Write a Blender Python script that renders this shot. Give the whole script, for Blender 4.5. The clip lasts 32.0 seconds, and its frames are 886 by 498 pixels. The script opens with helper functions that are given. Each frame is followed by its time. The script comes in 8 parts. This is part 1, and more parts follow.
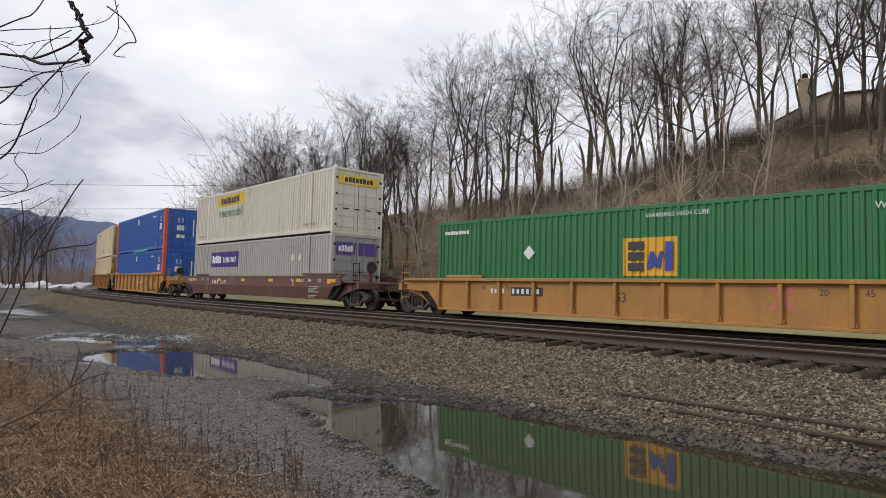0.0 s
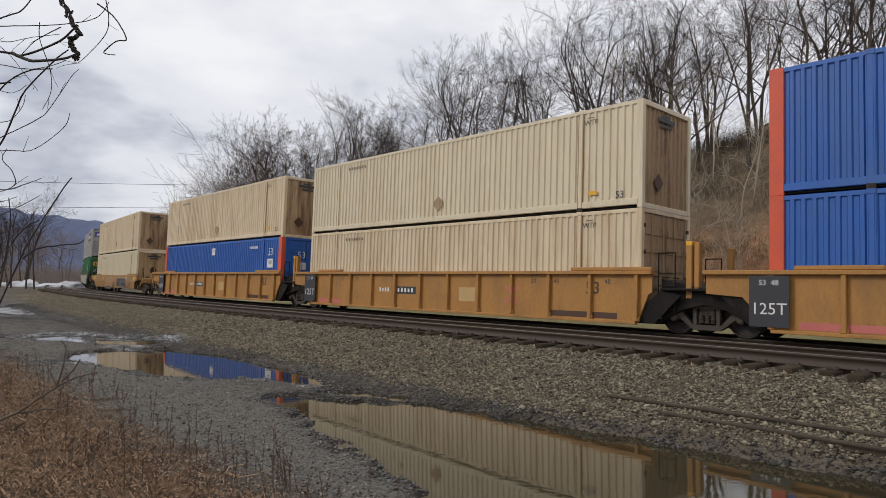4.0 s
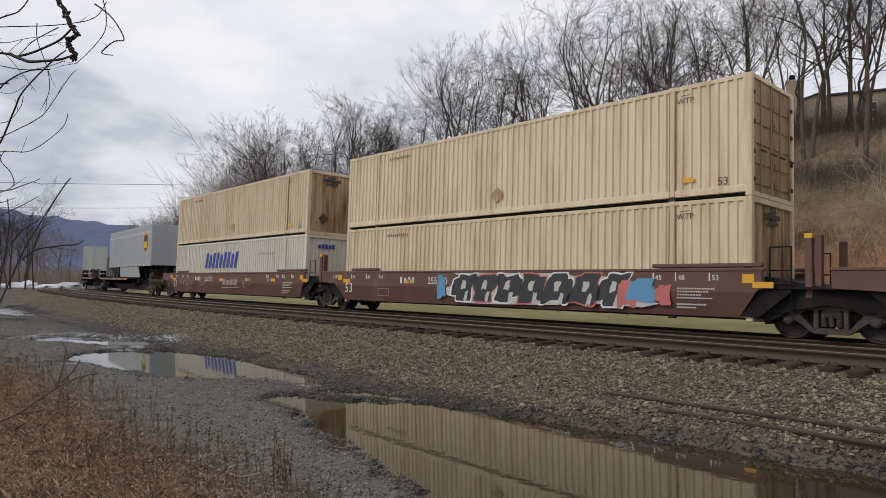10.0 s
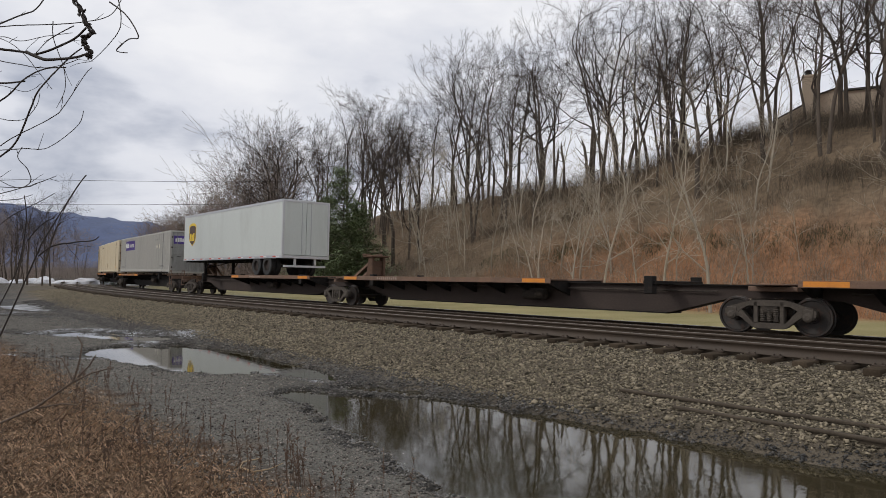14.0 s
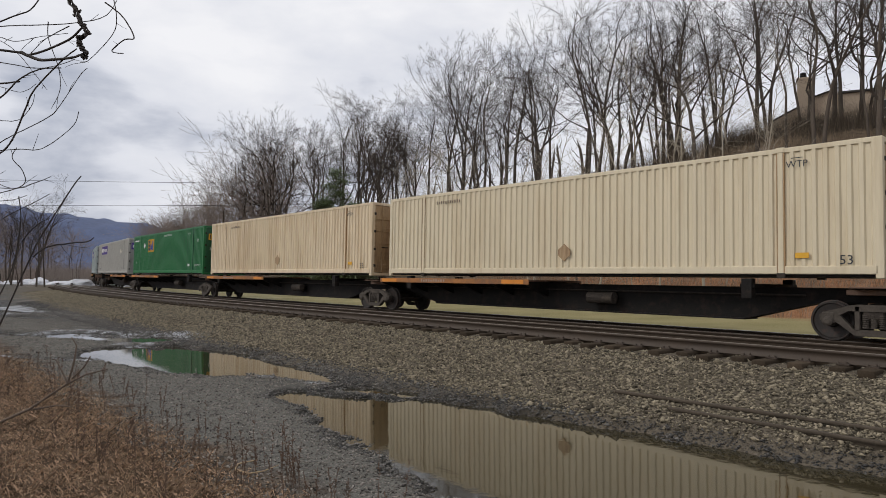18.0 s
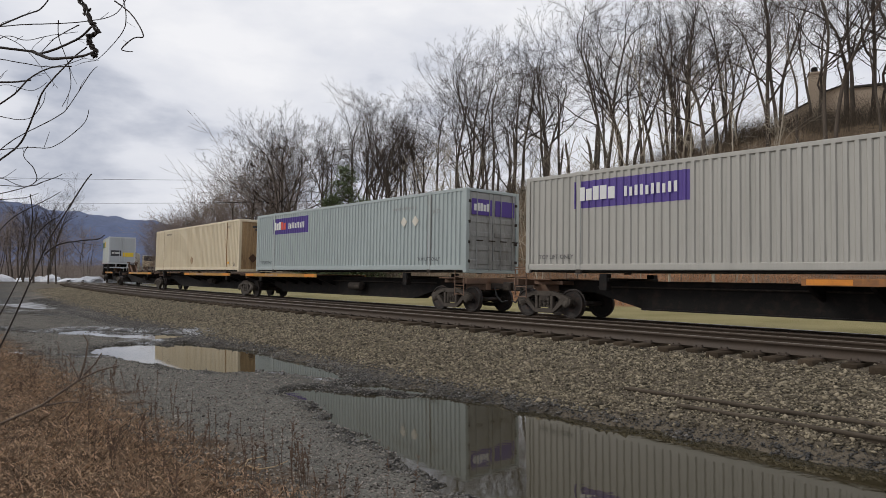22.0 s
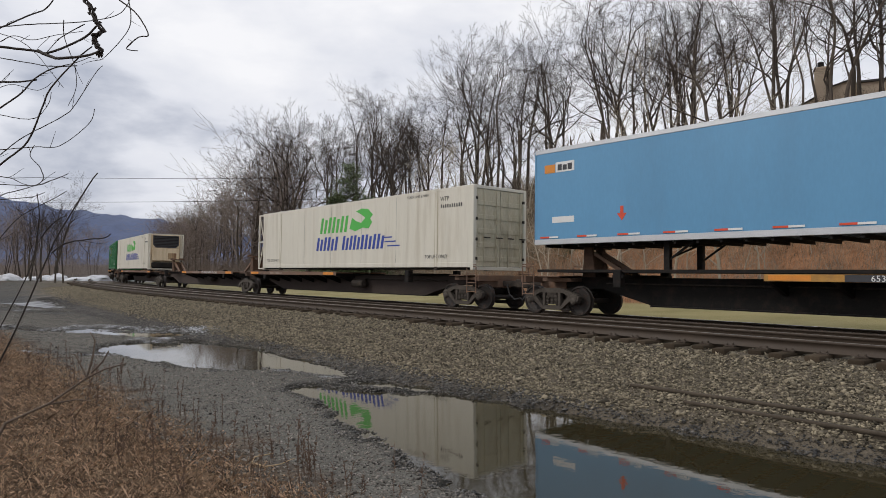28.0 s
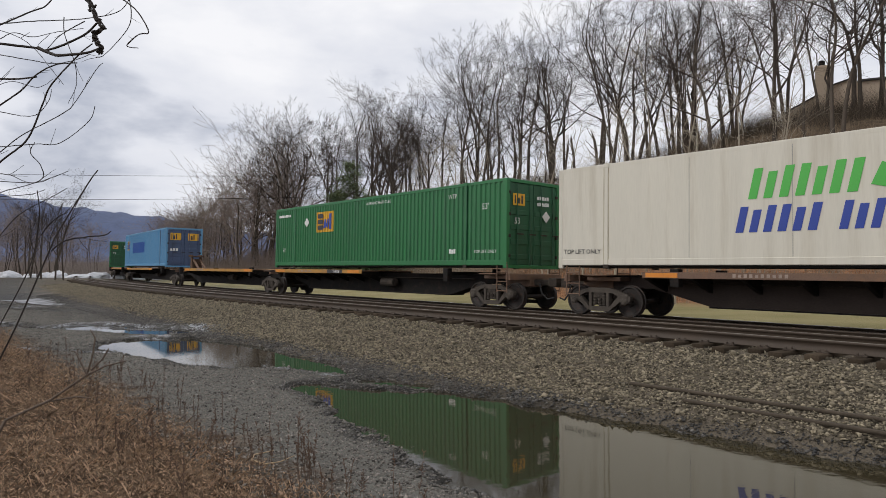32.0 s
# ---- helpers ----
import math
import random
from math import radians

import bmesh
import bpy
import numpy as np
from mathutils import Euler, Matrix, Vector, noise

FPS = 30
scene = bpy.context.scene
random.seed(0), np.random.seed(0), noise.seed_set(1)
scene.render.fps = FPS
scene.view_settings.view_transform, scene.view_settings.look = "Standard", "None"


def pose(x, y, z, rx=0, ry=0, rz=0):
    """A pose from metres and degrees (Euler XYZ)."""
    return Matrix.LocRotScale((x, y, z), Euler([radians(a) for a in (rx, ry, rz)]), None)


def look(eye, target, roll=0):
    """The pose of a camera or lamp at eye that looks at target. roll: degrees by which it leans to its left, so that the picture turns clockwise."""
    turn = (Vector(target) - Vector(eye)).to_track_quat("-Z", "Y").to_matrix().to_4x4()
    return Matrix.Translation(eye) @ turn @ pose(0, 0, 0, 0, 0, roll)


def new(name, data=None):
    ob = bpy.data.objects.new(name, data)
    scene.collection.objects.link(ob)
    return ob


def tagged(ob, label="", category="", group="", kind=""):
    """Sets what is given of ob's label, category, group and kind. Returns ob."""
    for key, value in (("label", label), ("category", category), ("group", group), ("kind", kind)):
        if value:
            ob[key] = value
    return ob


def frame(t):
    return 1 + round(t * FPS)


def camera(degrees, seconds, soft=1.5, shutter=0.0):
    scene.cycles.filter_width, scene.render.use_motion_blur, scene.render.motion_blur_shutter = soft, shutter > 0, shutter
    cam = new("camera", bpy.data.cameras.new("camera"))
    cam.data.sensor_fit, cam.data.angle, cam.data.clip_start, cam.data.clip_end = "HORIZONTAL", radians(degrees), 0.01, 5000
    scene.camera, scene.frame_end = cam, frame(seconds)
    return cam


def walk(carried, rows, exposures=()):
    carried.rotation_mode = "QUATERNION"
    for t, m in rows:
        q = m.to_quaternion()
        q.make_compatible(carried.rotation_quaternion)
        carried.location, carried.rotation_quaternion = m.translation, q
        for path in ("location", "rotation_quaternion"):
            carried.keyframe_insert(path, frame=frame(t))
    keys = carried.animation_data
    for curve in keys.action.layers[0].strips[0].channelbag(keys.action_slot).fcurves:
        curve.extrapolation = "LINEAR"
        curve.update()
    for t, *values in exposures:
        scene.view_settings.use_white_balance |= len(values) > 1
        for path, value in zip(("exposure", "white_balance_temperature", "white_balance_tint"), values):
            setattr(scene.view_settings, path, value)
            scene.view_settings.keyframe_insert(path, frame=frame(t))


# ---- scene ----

EYE = (0.0, 0.0, 1.57)


def aim(turn, tilt, lean):
    """A hand-held view from EYE: degrees to the left, upwards, and of lean to the right."""
    a, b = radians(turn), radians(tilt)
    ahead = Vector((-math.sin(a) * math.cos(b), math.cos(a) * math.cos(b), math.sin(b)))
    return look(EYE, Vector(EYE) + ahead, -lean)


cam = camera(67.47, 32.0, soft=0.8)
walk(cam, [
    (0, aim(0.19, 1.93, -0.12)), (0.5, aim(-0.28, 2.02, -0.04)), (1, aim(-0.82, 2.04, -0.29)), (1.5, aim(-0.7, 2.07, -0.28)),
    (2, aim(-0.92, 2.03, -0.28)), (2.5, aim(-0.59, 2.03, -0.3)), (3, aim(-0.37, 2.02, -0.32)), (3.5, aim(-0.58, 2.06, -0.45)),
    (5.5, aim(-0.6, 1.96, -0.55)), (6, aim(-0.62, 1.96, -0.48)), (6.5, aim(-0.5, 1.98, -0.44)), (7, aim(-0.52, 1.97, -0.36)),
    (7.5, aim(-0.54, 1.86, -0.42)), (8, aim(-0.62, 1.84, -0.44)), (8.5, aim(-0.66, 1.86, -0.27)), (9, aim(-0.87, 1.91, -0.04)),
    (9.5, aim(-0.72, 1.95, -0.04)), (10, aim(-0.67, 1.92, -0.16)), (10.5, aim(-0.54, 1.87, -0.21)), (11, aim(-0.28, 1.82, -0.18)),
    (11.5, aim(-0.14, 1.8, -0.13)), (12, aim(0.13, 1.78, -0.27)), (12.5, aim(0.33, 1.77, -0.4)), (13, aim(0.57, 1.73, -0.29)),
    (13.5, aim(0.46, 1.67, -0.33)), (14, aim(0.38, 1.62, -0.24)), (14.5, aim(0.42, 1.55, -0.23)), (16.5, aim(0.11, 1.57, -0.22)),
    (17, aim(0.09, 1.61, -0.29)), (17.5, aim(0.01, 1.68, -0.34)), (18, aim(0.03, 1.75, -0.3)), (18.5, aim(0.04, 1.79, -0.13)),
    (19, aim(-0, 1.7, -0.19)), (19.5, aim(0.13, 1.67, -0.14)), (20, aim(0.2, 1.57, -0.02)), (20.5, aim(0.26, 1.42, -0.22)),
    (21, aim(0.48, 1.41, -0.36)), (21.5, aim(0.7, 1.4, -0.27)), (22, aim(0.76, 1.46, -0.21)), (22.5, aim(0.79, 1.5, -0.17)),
    (23, aim(0.77, 1.52, -0.21)), (23.5, aim(0.73, 1.52, -0.15)), (24, aim(0.68, 1.49, -0.02)), (24.5, aim(0.68, 1.44, -0.03)),
    (25, aim(0.8, 1.39, -0.01)), (25.5, aim(0.95, 1.42, -0.1)), (27.5, aim(1.13, 1.3, 0.08)), (28, aim(1.2, 1.23, 0.01)),
    (28.5, aim(1.22, 1.13, -0.14)), (29, aim(1.16, 1.14, -0.22)), (29.5, aim(1.18, 1.13, -0.14)), (30, aim(1.2, 1.16, -0.22)),
    (30.5, aim(1.23, 1.13, -0.11)), (31, aim(1.15, 1.1, -0.03)), (31.5, aim(1.24, 1.09, -0.22)), (32, aim(1.21, 1.06, -0.11)),
], exposures=[(0.0, 0.15), (1.0, 0.08), (3.0, 0.0), (25.0, 0.0), (28.0, 0.06), (32.0, 0.06)])

# ---- daylight: overcast sky with broken grey cloud ----
SUN_UP, SUN_TURN = 36.0, -100.0      # degrees: height, and turn from +y towards +x
world = bpy.data.worlds.new("overcast_sky")
scene.world = world
world.use_nodes = True


def overcast():
    nt = world.node_tree
    n, l = nt.nodes, nt.links
    n.clear()
    sky = n.new("ShaderNodeTexSky")
    sky.sky_type, sky.sun_disc = "NISHITA", False
    sky.sun_elevation, sky.sun_rotation = radians(SUN_UP), radians(SUN_TURN)
    sky.dust_density = 4.0
    co = n.new("ShaderNodeTexCoord")
    mp = n.new("ShaderNodeMapping")
    mp.inputs["Scale"].default_value = (1.0, 1.0, 2.4)
    mp.inputs["Location"].default_value = (0.9, 2.6, 0.1)
    mp.inputs["Rotation"].default_value = (0.0, 0.0, radians(-12))
    l.new(co.outputs["Generated"], mp.inputs["Vector"])
    big = n.new("ShaderNodeTexNoise")
    big.inputs["Scale"].default_value, big.inputs["Detail"].default_value, big.inputs["Roughness"].default_value = 4.2, 8.0, 0.52
    big.inputs["Distortion"].default_value = 0.12
    l.new(mp.outputs["Vector"], big.inputs["Vector"])
    ramp = n.new("ShaderNodeValToRGB")
    e = ramp.color_ramp.elements
    e[0].position, e[0].color = 0.3, (0.43, 0.465, 0.56, 1)
    e[1].position, e[1].color = 0.7, (0.94, 0.94, 0.97, 1)
    m = e.new(0.46)
    m.color = (0.76, 0.778, 0.845, 1)
    # the lower cloud is the greyer
    sep = n.new("ShaderNodeSeparateXYZ")
    l.new(co.outputs["Generated"], sep.inputs["Vector"])
    up = n.new("ShaderNodeMapRange")
    up.inputs["From Min"].default_value, up.inputs["From Max"].default_value = 0.08, 0.4
    up.inputs["To Min"].default_value, up.inputs["To Max"].default_value = -0.05, 0.06
    l.new(sep.outputs["Z"], up.inputs["Value"])
    lift = n.new("ShaderNodeMath")
    l.new(big.outputs["Fac"], lift.inputs[0])
    l.new(up.outputs["Result"], lift.inputs[1])
    l.new(lift.outputs["Value"], ramp.inputs["Fac"])
    # cloud layer lit by the sky's own light behind it
    bg1 = n.new("ShaderNodeBackground")
    bg1.inputs["Strength"].default_value = 0.06
    l.new(sky.outputs["Color"], bg1.inputs["Color"])
    bg2 = n.new("ShaderNodeBackground")
    bg2.inputs["Strength"].default_value = 1.0
    l.new(ramp.outputs["Color"], bg2.inputs["Color"])
    add = n.new("ShaderNodeMixShader")
    add.inputs["Fac"].default_value = 0.94
    l.new(bg1.outputs["Background"], add.inputs[1])
    l.new(bg2.outputs["Background"], add.inputs[2])
    out = n.new("ShaderNodeOutputWorld")
    l.new(add.outputs["Shader"], out.inputs["Surface"])


overcast()
sun = new("sun", bpy.data.lights.new("sun", "SUN"))
sun.data.energy, sun.data.angle, sun.data.color = 1.1, radians(14), (1.0, 0.96, 0.9)
far = Vector((math.sin(radians(SUN_TURN)) * math.cos(radians(SUN_UP)), math.cos(radians(SUN_TURN)) * math.cos(radians(SUN_UP)), math.sin(radians(SUN_UP))))
sun.matrix_world = look(tuple(far * 80), (0, 0, 0))


# ---- materials ----
def M(name, base, rough=0.6, metal=0.0, var=0.25, scale=1.5, fine=30.0, bump=0.15, dirt=None, amount=0.4, stretch=(1, 1, 1), rnd=0.0, gloss=0.5, low=0.5):
    """A painted or natural surface: colour varied at two scales, with relief and patches of dirt."""
    m = bpy.data.materials.new(name)
    m.use_nodes = True
    nt = m.node_tree
    n, l = nt.nodes, nt.links
    b = n["Principled BSDF"]
    b.inputs["Metallic"].default_value = metal
    b.inputs["Specular IOR Level"].default_value = gloss
    co = n.new("ShaderNodeTexCoord")
    mp = n.new("ShaderNodeMapping")
    mp.inputs["Scale"].default_value = stretch
    l.new(co.outputs["Object"], mp.inputs["Vector"])
    t1 = n.new("ShaderNodeTexNoise")
    t1.inputs["Scale"].default_value, t1.inputs["Detail"].default_value = scale, 4.0
    l.new(mp.outputs["Vector"], t1.inputs["Vector"])
    t2 = n.new("ShaderNodeTexNoise")
    t2.inputs["Scale"].default_value, t2.inputs["Detail"].default_value = fine, 3.0
    l.new(mp.outputs["Vector"], t2.inputs["Vector"])
    mx = n.new("ShaderNodeMath")
    mx.operation = "MULTIPLY_ADD"
    mx.inputs[1].default_value = 0.55
    l.new(t1.outputs["Fac"], mx.inputs[0])
    m2 = n.new("ShaderNodeMath")
    m2.operation = "MULTIPLY"
    m2.inputs[1].default_value = 0.45
    l.new(t2.outputs["Fac"], m2.inputs[0])
    l.new(m2.outputs["Value"], mx.inputs[2])
    rp = n.new("ShaderNodeValToRGB")
    e = rp.color_ramp.elements
    e[0].position, e[1].position = 0.3, 0.7
    e[0].color = (*[c * (1 - var) for c in base], 1)
    e[1].color = (*[min(1, c * (1 + var)) for c in base], 1)
    l.new(mx.outputs["Value"], rp.inputs["Fac"])
    col = rp.outputs["Color"]
    if dirt:
        t3 = n.new("ShaderNodeTexNoise")
        t3.inputs["Scale"].default_value, t3.inputs["Detail"].default_value, t3.inputs["Roughness"].default_value = scale * 0.8, 6.0, 0.65
        off = n.new("ShaderNodeVectorMath")
        off.operation = "ADD"
        off.inputs[1].default_value = (3.7, 8.1, 1.3)
        l.new(mp.outputs["Vector"], off.inputs[0])
        l.new(off.outputs["Vector"], t3.inputs["Vector"])
        mr = n.new("ShaderNodeMapRange")
        mr.inputs["From Min"].default_value, mr.inputs["From Max"].default_value = low, low + 0.25
        mr.inputs["To Max"].default_value = amount
        l.new(t3.outputs["Fac"], mr.inputs["Value"])
        mix = n.new("ShaderNodeMix")
        mix.data_type = "RGBA"
        l.new(mr.outputs["Result"], mix.inputs["Factor"])
        l.new(col, mix.inputs["A"])
        mix.inputs["B"].default_value = (*dirt, 1)
        col = mix.outputs["Result"]
    if rnd:
        oi = n.new("ShaderNodeObjectInfo")
        r2 = n.new("ShaderNodeMapRange")
        r2.inputs["To Min"].default_value, r2.inputs["To Max"].default_value = 1 - rnd, 1 + rnd
        l.new(oi.outputs["Random"], r2.inputs["Value"])
        hs = n.new("ShaderNodeHueSaturation")
        l.new(r2.outputs["Result"], hs.inputs["Value"])
        l.new(col, hs.inputs["Color"])
        col = hs.outputs["Color"]
    l.new(col, b.inputs["Base Color"])
    rr = n.new("ShaderNodeMapRange")
    rr.inputs["To Min"].default_value, rr.inputs["To Max"].default_value = max(0.03, rough - 0.12), min(1, rough + 0.12)
    l.new(t1.outputs["Fac"], rr.inputs["Value"])
    l.new(rr.outputs["Result"], b.inputs["Roughness"])
    if bump:
        bp = n.new("ShaderNodeBump")
        bp.inputs["Strength"].default_value, bp.inputs["Distance"].default_value = bump, 0.02
        l.new(mx.outputs["Value"], bp.inputs["Height"])
        l.new(bp.outputs["Normal"], b.inputs["Normal"])
    return m


RUST = (0.13, 0.055, 0.03)
GRIME = (0.055, 0.045, 0.038)
streaks = (0.5, 0.5, 0.08)
m_cream = M("cream_paint", (0.66, 0.54, 0.37), 0.5, var=0.09, scale=2.2, fine=25, bump=0.04, dirt=(0.38, 0.235, 0.1), amount=0.75, stretch=(1.3, 1, 0.11), rnd=0.07, low=0.47)
m_cream_pale = M("pale_clean_cream_paint", (0.65, 0.56, 0.395), 0.5, var=0.07, scale=2.2, fine=25, bump=0.04, dirt=(0.46, 0.34, 0.19), amount=0.65, stretch=(1.3, 1, 0.11))
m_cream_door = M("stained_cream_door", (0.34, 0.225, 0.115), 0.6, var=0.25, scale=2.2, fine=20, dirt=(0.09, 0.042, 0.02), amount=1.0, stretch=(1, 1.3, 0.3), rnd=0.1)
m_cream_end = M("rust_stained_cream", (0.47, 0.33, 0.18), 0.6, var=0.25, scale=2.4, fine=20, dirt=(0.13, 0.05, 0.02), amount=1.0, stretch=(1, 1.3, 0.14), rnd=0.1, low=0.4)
m_white = M("off_white_paint", (0.62, 0.585, 0.495), 0.45, var=0.06, scale=2, dirt=(0.36, 0.3, 0.21), amount=0.55, bump=0.04, stretch=(1.4, 1, 0.12))
m_grey = M("light_grey_paint", (0.4, 0.385, 0.345), 0.45, var=0.06, scale=2, dirt=(0.25, 0.245, 0.215), amount=0.5, bump=0.04, stretch=(1.4, 1, 0.12), rnd=0.05)
# Grey of the ends: stained, on a darker base than the sides.
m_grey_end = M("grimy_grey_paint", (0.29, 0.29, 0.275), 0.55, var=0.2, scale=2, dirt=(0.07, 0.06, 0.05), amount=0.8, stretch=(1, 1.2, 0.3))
m_silver = M("pale_silver_trailer_skin", (0.38, 0.405, 0.425), 0.35, 0.1, var=0.05, scale=1.2, dirt=(0.3, 0.3, 0.3), amount=0.3, bump=0.03, stretch=(0.6, 1, 0.2))
m_grey_cool = M("bluish_grey_paint", (0.355, 0.4, 0.39), 0.45, var=0.06, scale=2, dirt=(0.24, 0.27, 0.26), amount=0.3, bump=0.04, stretch=(0.9, 1, 0.2))
m_pale_skin = M("pale_greenish_trailer_skin", (0.52, 0.55, 0.52), 0.4, var=0.05, scale=1.2, dirt=(0.34, 0.35, 0.32), amount=0.4, bump=0.03, stretch=(0.6, 1, 0.2))
m_cool_door = M("grimy_pale_door_paint", (0.5, 0.45, 0.33), 0.6, var=0.2, scale=2, dirt=(0.2, 0.155, 0.09), amount=0.8, stretch=(1, 1.2, 0.3))
m_green = M("green_paint", (0.016, 0.15, 0.044), 0.42, var=0.1, scale=2, dirt=(0.025, 0.105, 0.045), amount=0.7, bump=0.04, stretch=(1.4, 1, 0.12), rnd=0.05)
# Green of the ends and one name band, darker than the container sides.
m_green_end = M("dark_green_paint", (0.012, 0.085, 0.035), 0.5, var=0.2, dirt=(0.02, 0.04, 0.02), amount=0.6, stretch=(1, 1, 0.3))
m_blue = M("strong_blue_paint", (0.018, 0.1, 0.38), 0.4, var=0.12, scale=1.6, dirt=(0.05, 0.115, 0.29), amount=0.6, bump=0.04, stretch=(0.5, 1, 0.3), rnd=0.1)
m_lblue = M("light_blue_paint", (0.1, 0.28, 0.47), 0.38, var=0.06, scale=1.2, dirt=(0.09, 0.21, 0.34), amount=0.45, bump=0.03, stretch=(0.6, 1, 0.2))
m_navy = M("dull_navy_paint", (0.055, 0.085, 0.16), 0.5, var=0.2, dirt=(0.04, 0.05, 0.07), amount=0.6)
m_yellow = M("ochre_yellow_paint", (0.38, 0.18, 0.04), 0.55, var=0.18, scale=1.5, dirt=(0.15, 0.08, 0.036), amount=0.75, stretch=(0.8, 1, 0.35))
m_yellow2 = M("brownish_yellow_paint", (0.33, 0.175, 0.05), 0.6, var=0.18, scale=1.5, dirt=(0.14, 0.08, 0.04), amount=0.75, stretch=(0.8, 1, 0.35))
m_brown = M("oxide_brown_paint", (0.115, 0.05, 0.037), 0.6, var=0.18, scale=1.6, dirt=(0.17, 0.13, 0.11), amount=0.45, stretch=(0.8, 1, 0.3))
m_black = M("dull_black_steel", (0.012, 0.0105, 0.0095), 0.7, 0.1, var=0.4, scale=4, dirt=(0.06, 0.036, 0.025), amount=0.5, gloss=0.2)
m_truck = M("dusty_cast_steel", (0.042, 0.034, 0.028), 0.8, 0.1, gloss=0.25, var=0.4, scale=6, dirt=(0.13, 0.1, 0.075), amount=0.6)
m_frame = M("dusty_side_frame_steel", (0.07, 0.058, 0.047), 0.8, 0.0, var=0.35, scale=6, dirt=(0.035, 0.028, 0.023), amount=0.6, gloss=0.3)
m_hitch = M("rusty_hitch_steel", (0.105, 0.062, 0.04), 0.8, 0.0, var=0.3, scale=5, dirt=(0.04, 0.028, 0.022), amount=0.7, gloss=0.25)
m_sill = M("dusty_brown_sill_steel", (0.052, 0.038, 0.032), 0.75, 0.0, var=0.25, scale=1.5, dirt=(0.03, 0.022, 0.018), amount=0.6, gloss=0.25, stretch=(0.5, 1, 1))
m_wheel = M("worn_wheel_steel", (0.032, 0.027, 0.024), 0.6, 0.4, var=0.3, scale=8, dirt=RUST, amount=0.4)
m_deck = M("weathered_deck_steel", (0.15, 0.09, 0.06), 0.75, var=0.3, scale=2.5, dirt=(0.24, 0.115, 0.05), amount=0.7)
m_deck_yellow = M("worn_amber_edge_paint", (0.4, 0.2, 0.035), 0.55, var=0.2, dirt=(0.16, 0.085, 0.04), amount=0.9, scale=2.5)
m_deck_rust = M("rusty_orange_edge_paint", (0.33, 0.13, 0.03), 0.6, var=0.25, dirt=(0.13, 0.065, 0.035), amount=0.95, scale=2.5, low=0.42)
m_orange = M("orange_marking_paint", (0.62, 0.22, 0.02), 0.5, var=0.15, dirt=(0.3, 0.12, 0.05), amount=0.5)
m_red = M("orange_red_post_paint", (0.62, 0.085, 0.035), 0.5, var=0.12, dirt=(0.35, 0.07, 0.04), amount=0.4)
m_purple = M("purple_panel_paint", (0.075, 0.04, 0.24), 0.45, var=0.08, bump=0.02)
m_lettering = M("white_lettering_paint", (0.68, 0.68, 0.66), 0.5, var=0.1, bump=0.02)
m_ink = M("black_lettering_paint", (0.03, 0.03, 0.035), 0.5, var=0.2, bump=0.02)
m_mark_yellow = M("yellow_panel_paint", (0.72, 0.5, 0.03), 0.5, var=0.08, bump=0.02)
m_gold = M("amber_panel_paint", (0.68, 0.36, 0.02), 0.5, var=0.08, bump=0.02)
m_mark_blue = M("blue_lettering_paint", (0.02, 0.05, 0.3), 0.45, var=0.1, bump=0.02)
m_mark_green = M("green_lettering_paint", (0.07, 0.42, 0.06), 0.45, var=0.1, bump=0.02)
m_mark_teal = M("dark_green_lettering_paint", (0.018, 0.16, 0.085), 0.45, var=0.1, bump=0.02)
m_mark_red = M("red_lettering_paint", (0.6, 0.06, 0.02), 0.45, var=0.1, bump=0.02)
m_shield = M("brown_shield_paint", (0.07, 0.035, 0.02), 0.4, var=0.08, bump=0.02)
m_teal = M("teal_spray_paint", (0.1, 0.42, 0.4), 0.5, var=0.15, bump=0.02)
m_spray = M("silver_spray_paint", (0.5, 0.49, 0.45), 0.45, 0.1, var=0.15, bump=0.03)
m_spray_y = M("mustard_spray_paint", (0.6, 0.5, 0.14), 0.5, var=0.15, bump=0.03)
m_spray_p = M("pink_spray_paint", (0.5, 0.14, 0.12), 0.5, var=0.15, bump=0.03)
m_faint = M("faded_chalk_paint", (0.3, 0.23, 0.19), 0.6, var=0.25, bump=0.02)
m_tyre = M("black_rubber", (0.022, 0.022, 0.022), 0.8, var=0.3, scale=5, dirt=(0.07, 0.06, 0.05), amount=0.5)
m_alu = M("dull_aluminium", (0.5, 0.51, 0.52), 0.4, 0.6, var=0.1)
m_rail = M("rusty_rail_steel", (0.052, 0.036, 0.024), 0.7, 0.1, var=0.25, scale=2.5, fine=40, dirt=(0.07, 0.048, 0.032), amount=0.5)
m_head_dull = M("dull_unused_rail_head", (0.2, 0.165, 0.135), 0.45, 0.5, var=0.2, scale=2)
m_head = M("polished_rail_head", (0.75, 0.73, 0.7), 0.22, 0.9, var=0.1, scale=2)
m_tie = M("creosoted_sleeper_wood", (0.05, 0.037, 0.025), 0.85, gloss=0.1, var=0.35, scale=3, fine=30, bump=0.5, stretch=(1, 0.25, 1), rnd=0.3)
m_stone = M("crushed_ballast_stone", (0.17, 0.144, 0.101), 0.85, gloss=0.2, var=0.25, scale=4, fine=60, bump=0.3)
m_bark = M("grey_brown_bark", (0.095, 0.077, 0.062), 0.9, gloss=0.15, var=0.35, scale=2, fine=18, bump=0.6, stretch=(1, 1, 0.3), rnd=0.25)
m_twig = M("thin_grey_twigs", (0.062, 0.05, 0.042), 0.9, gloss=0.1, var=0.25, scale=2, bump=0, rnd=0.2)
m_pale = M("pale_sapling_bark", (0.33, 0.285, 0.22), 0.85, var=0.2, scale=2, bump=0.2, rnd=0.2)
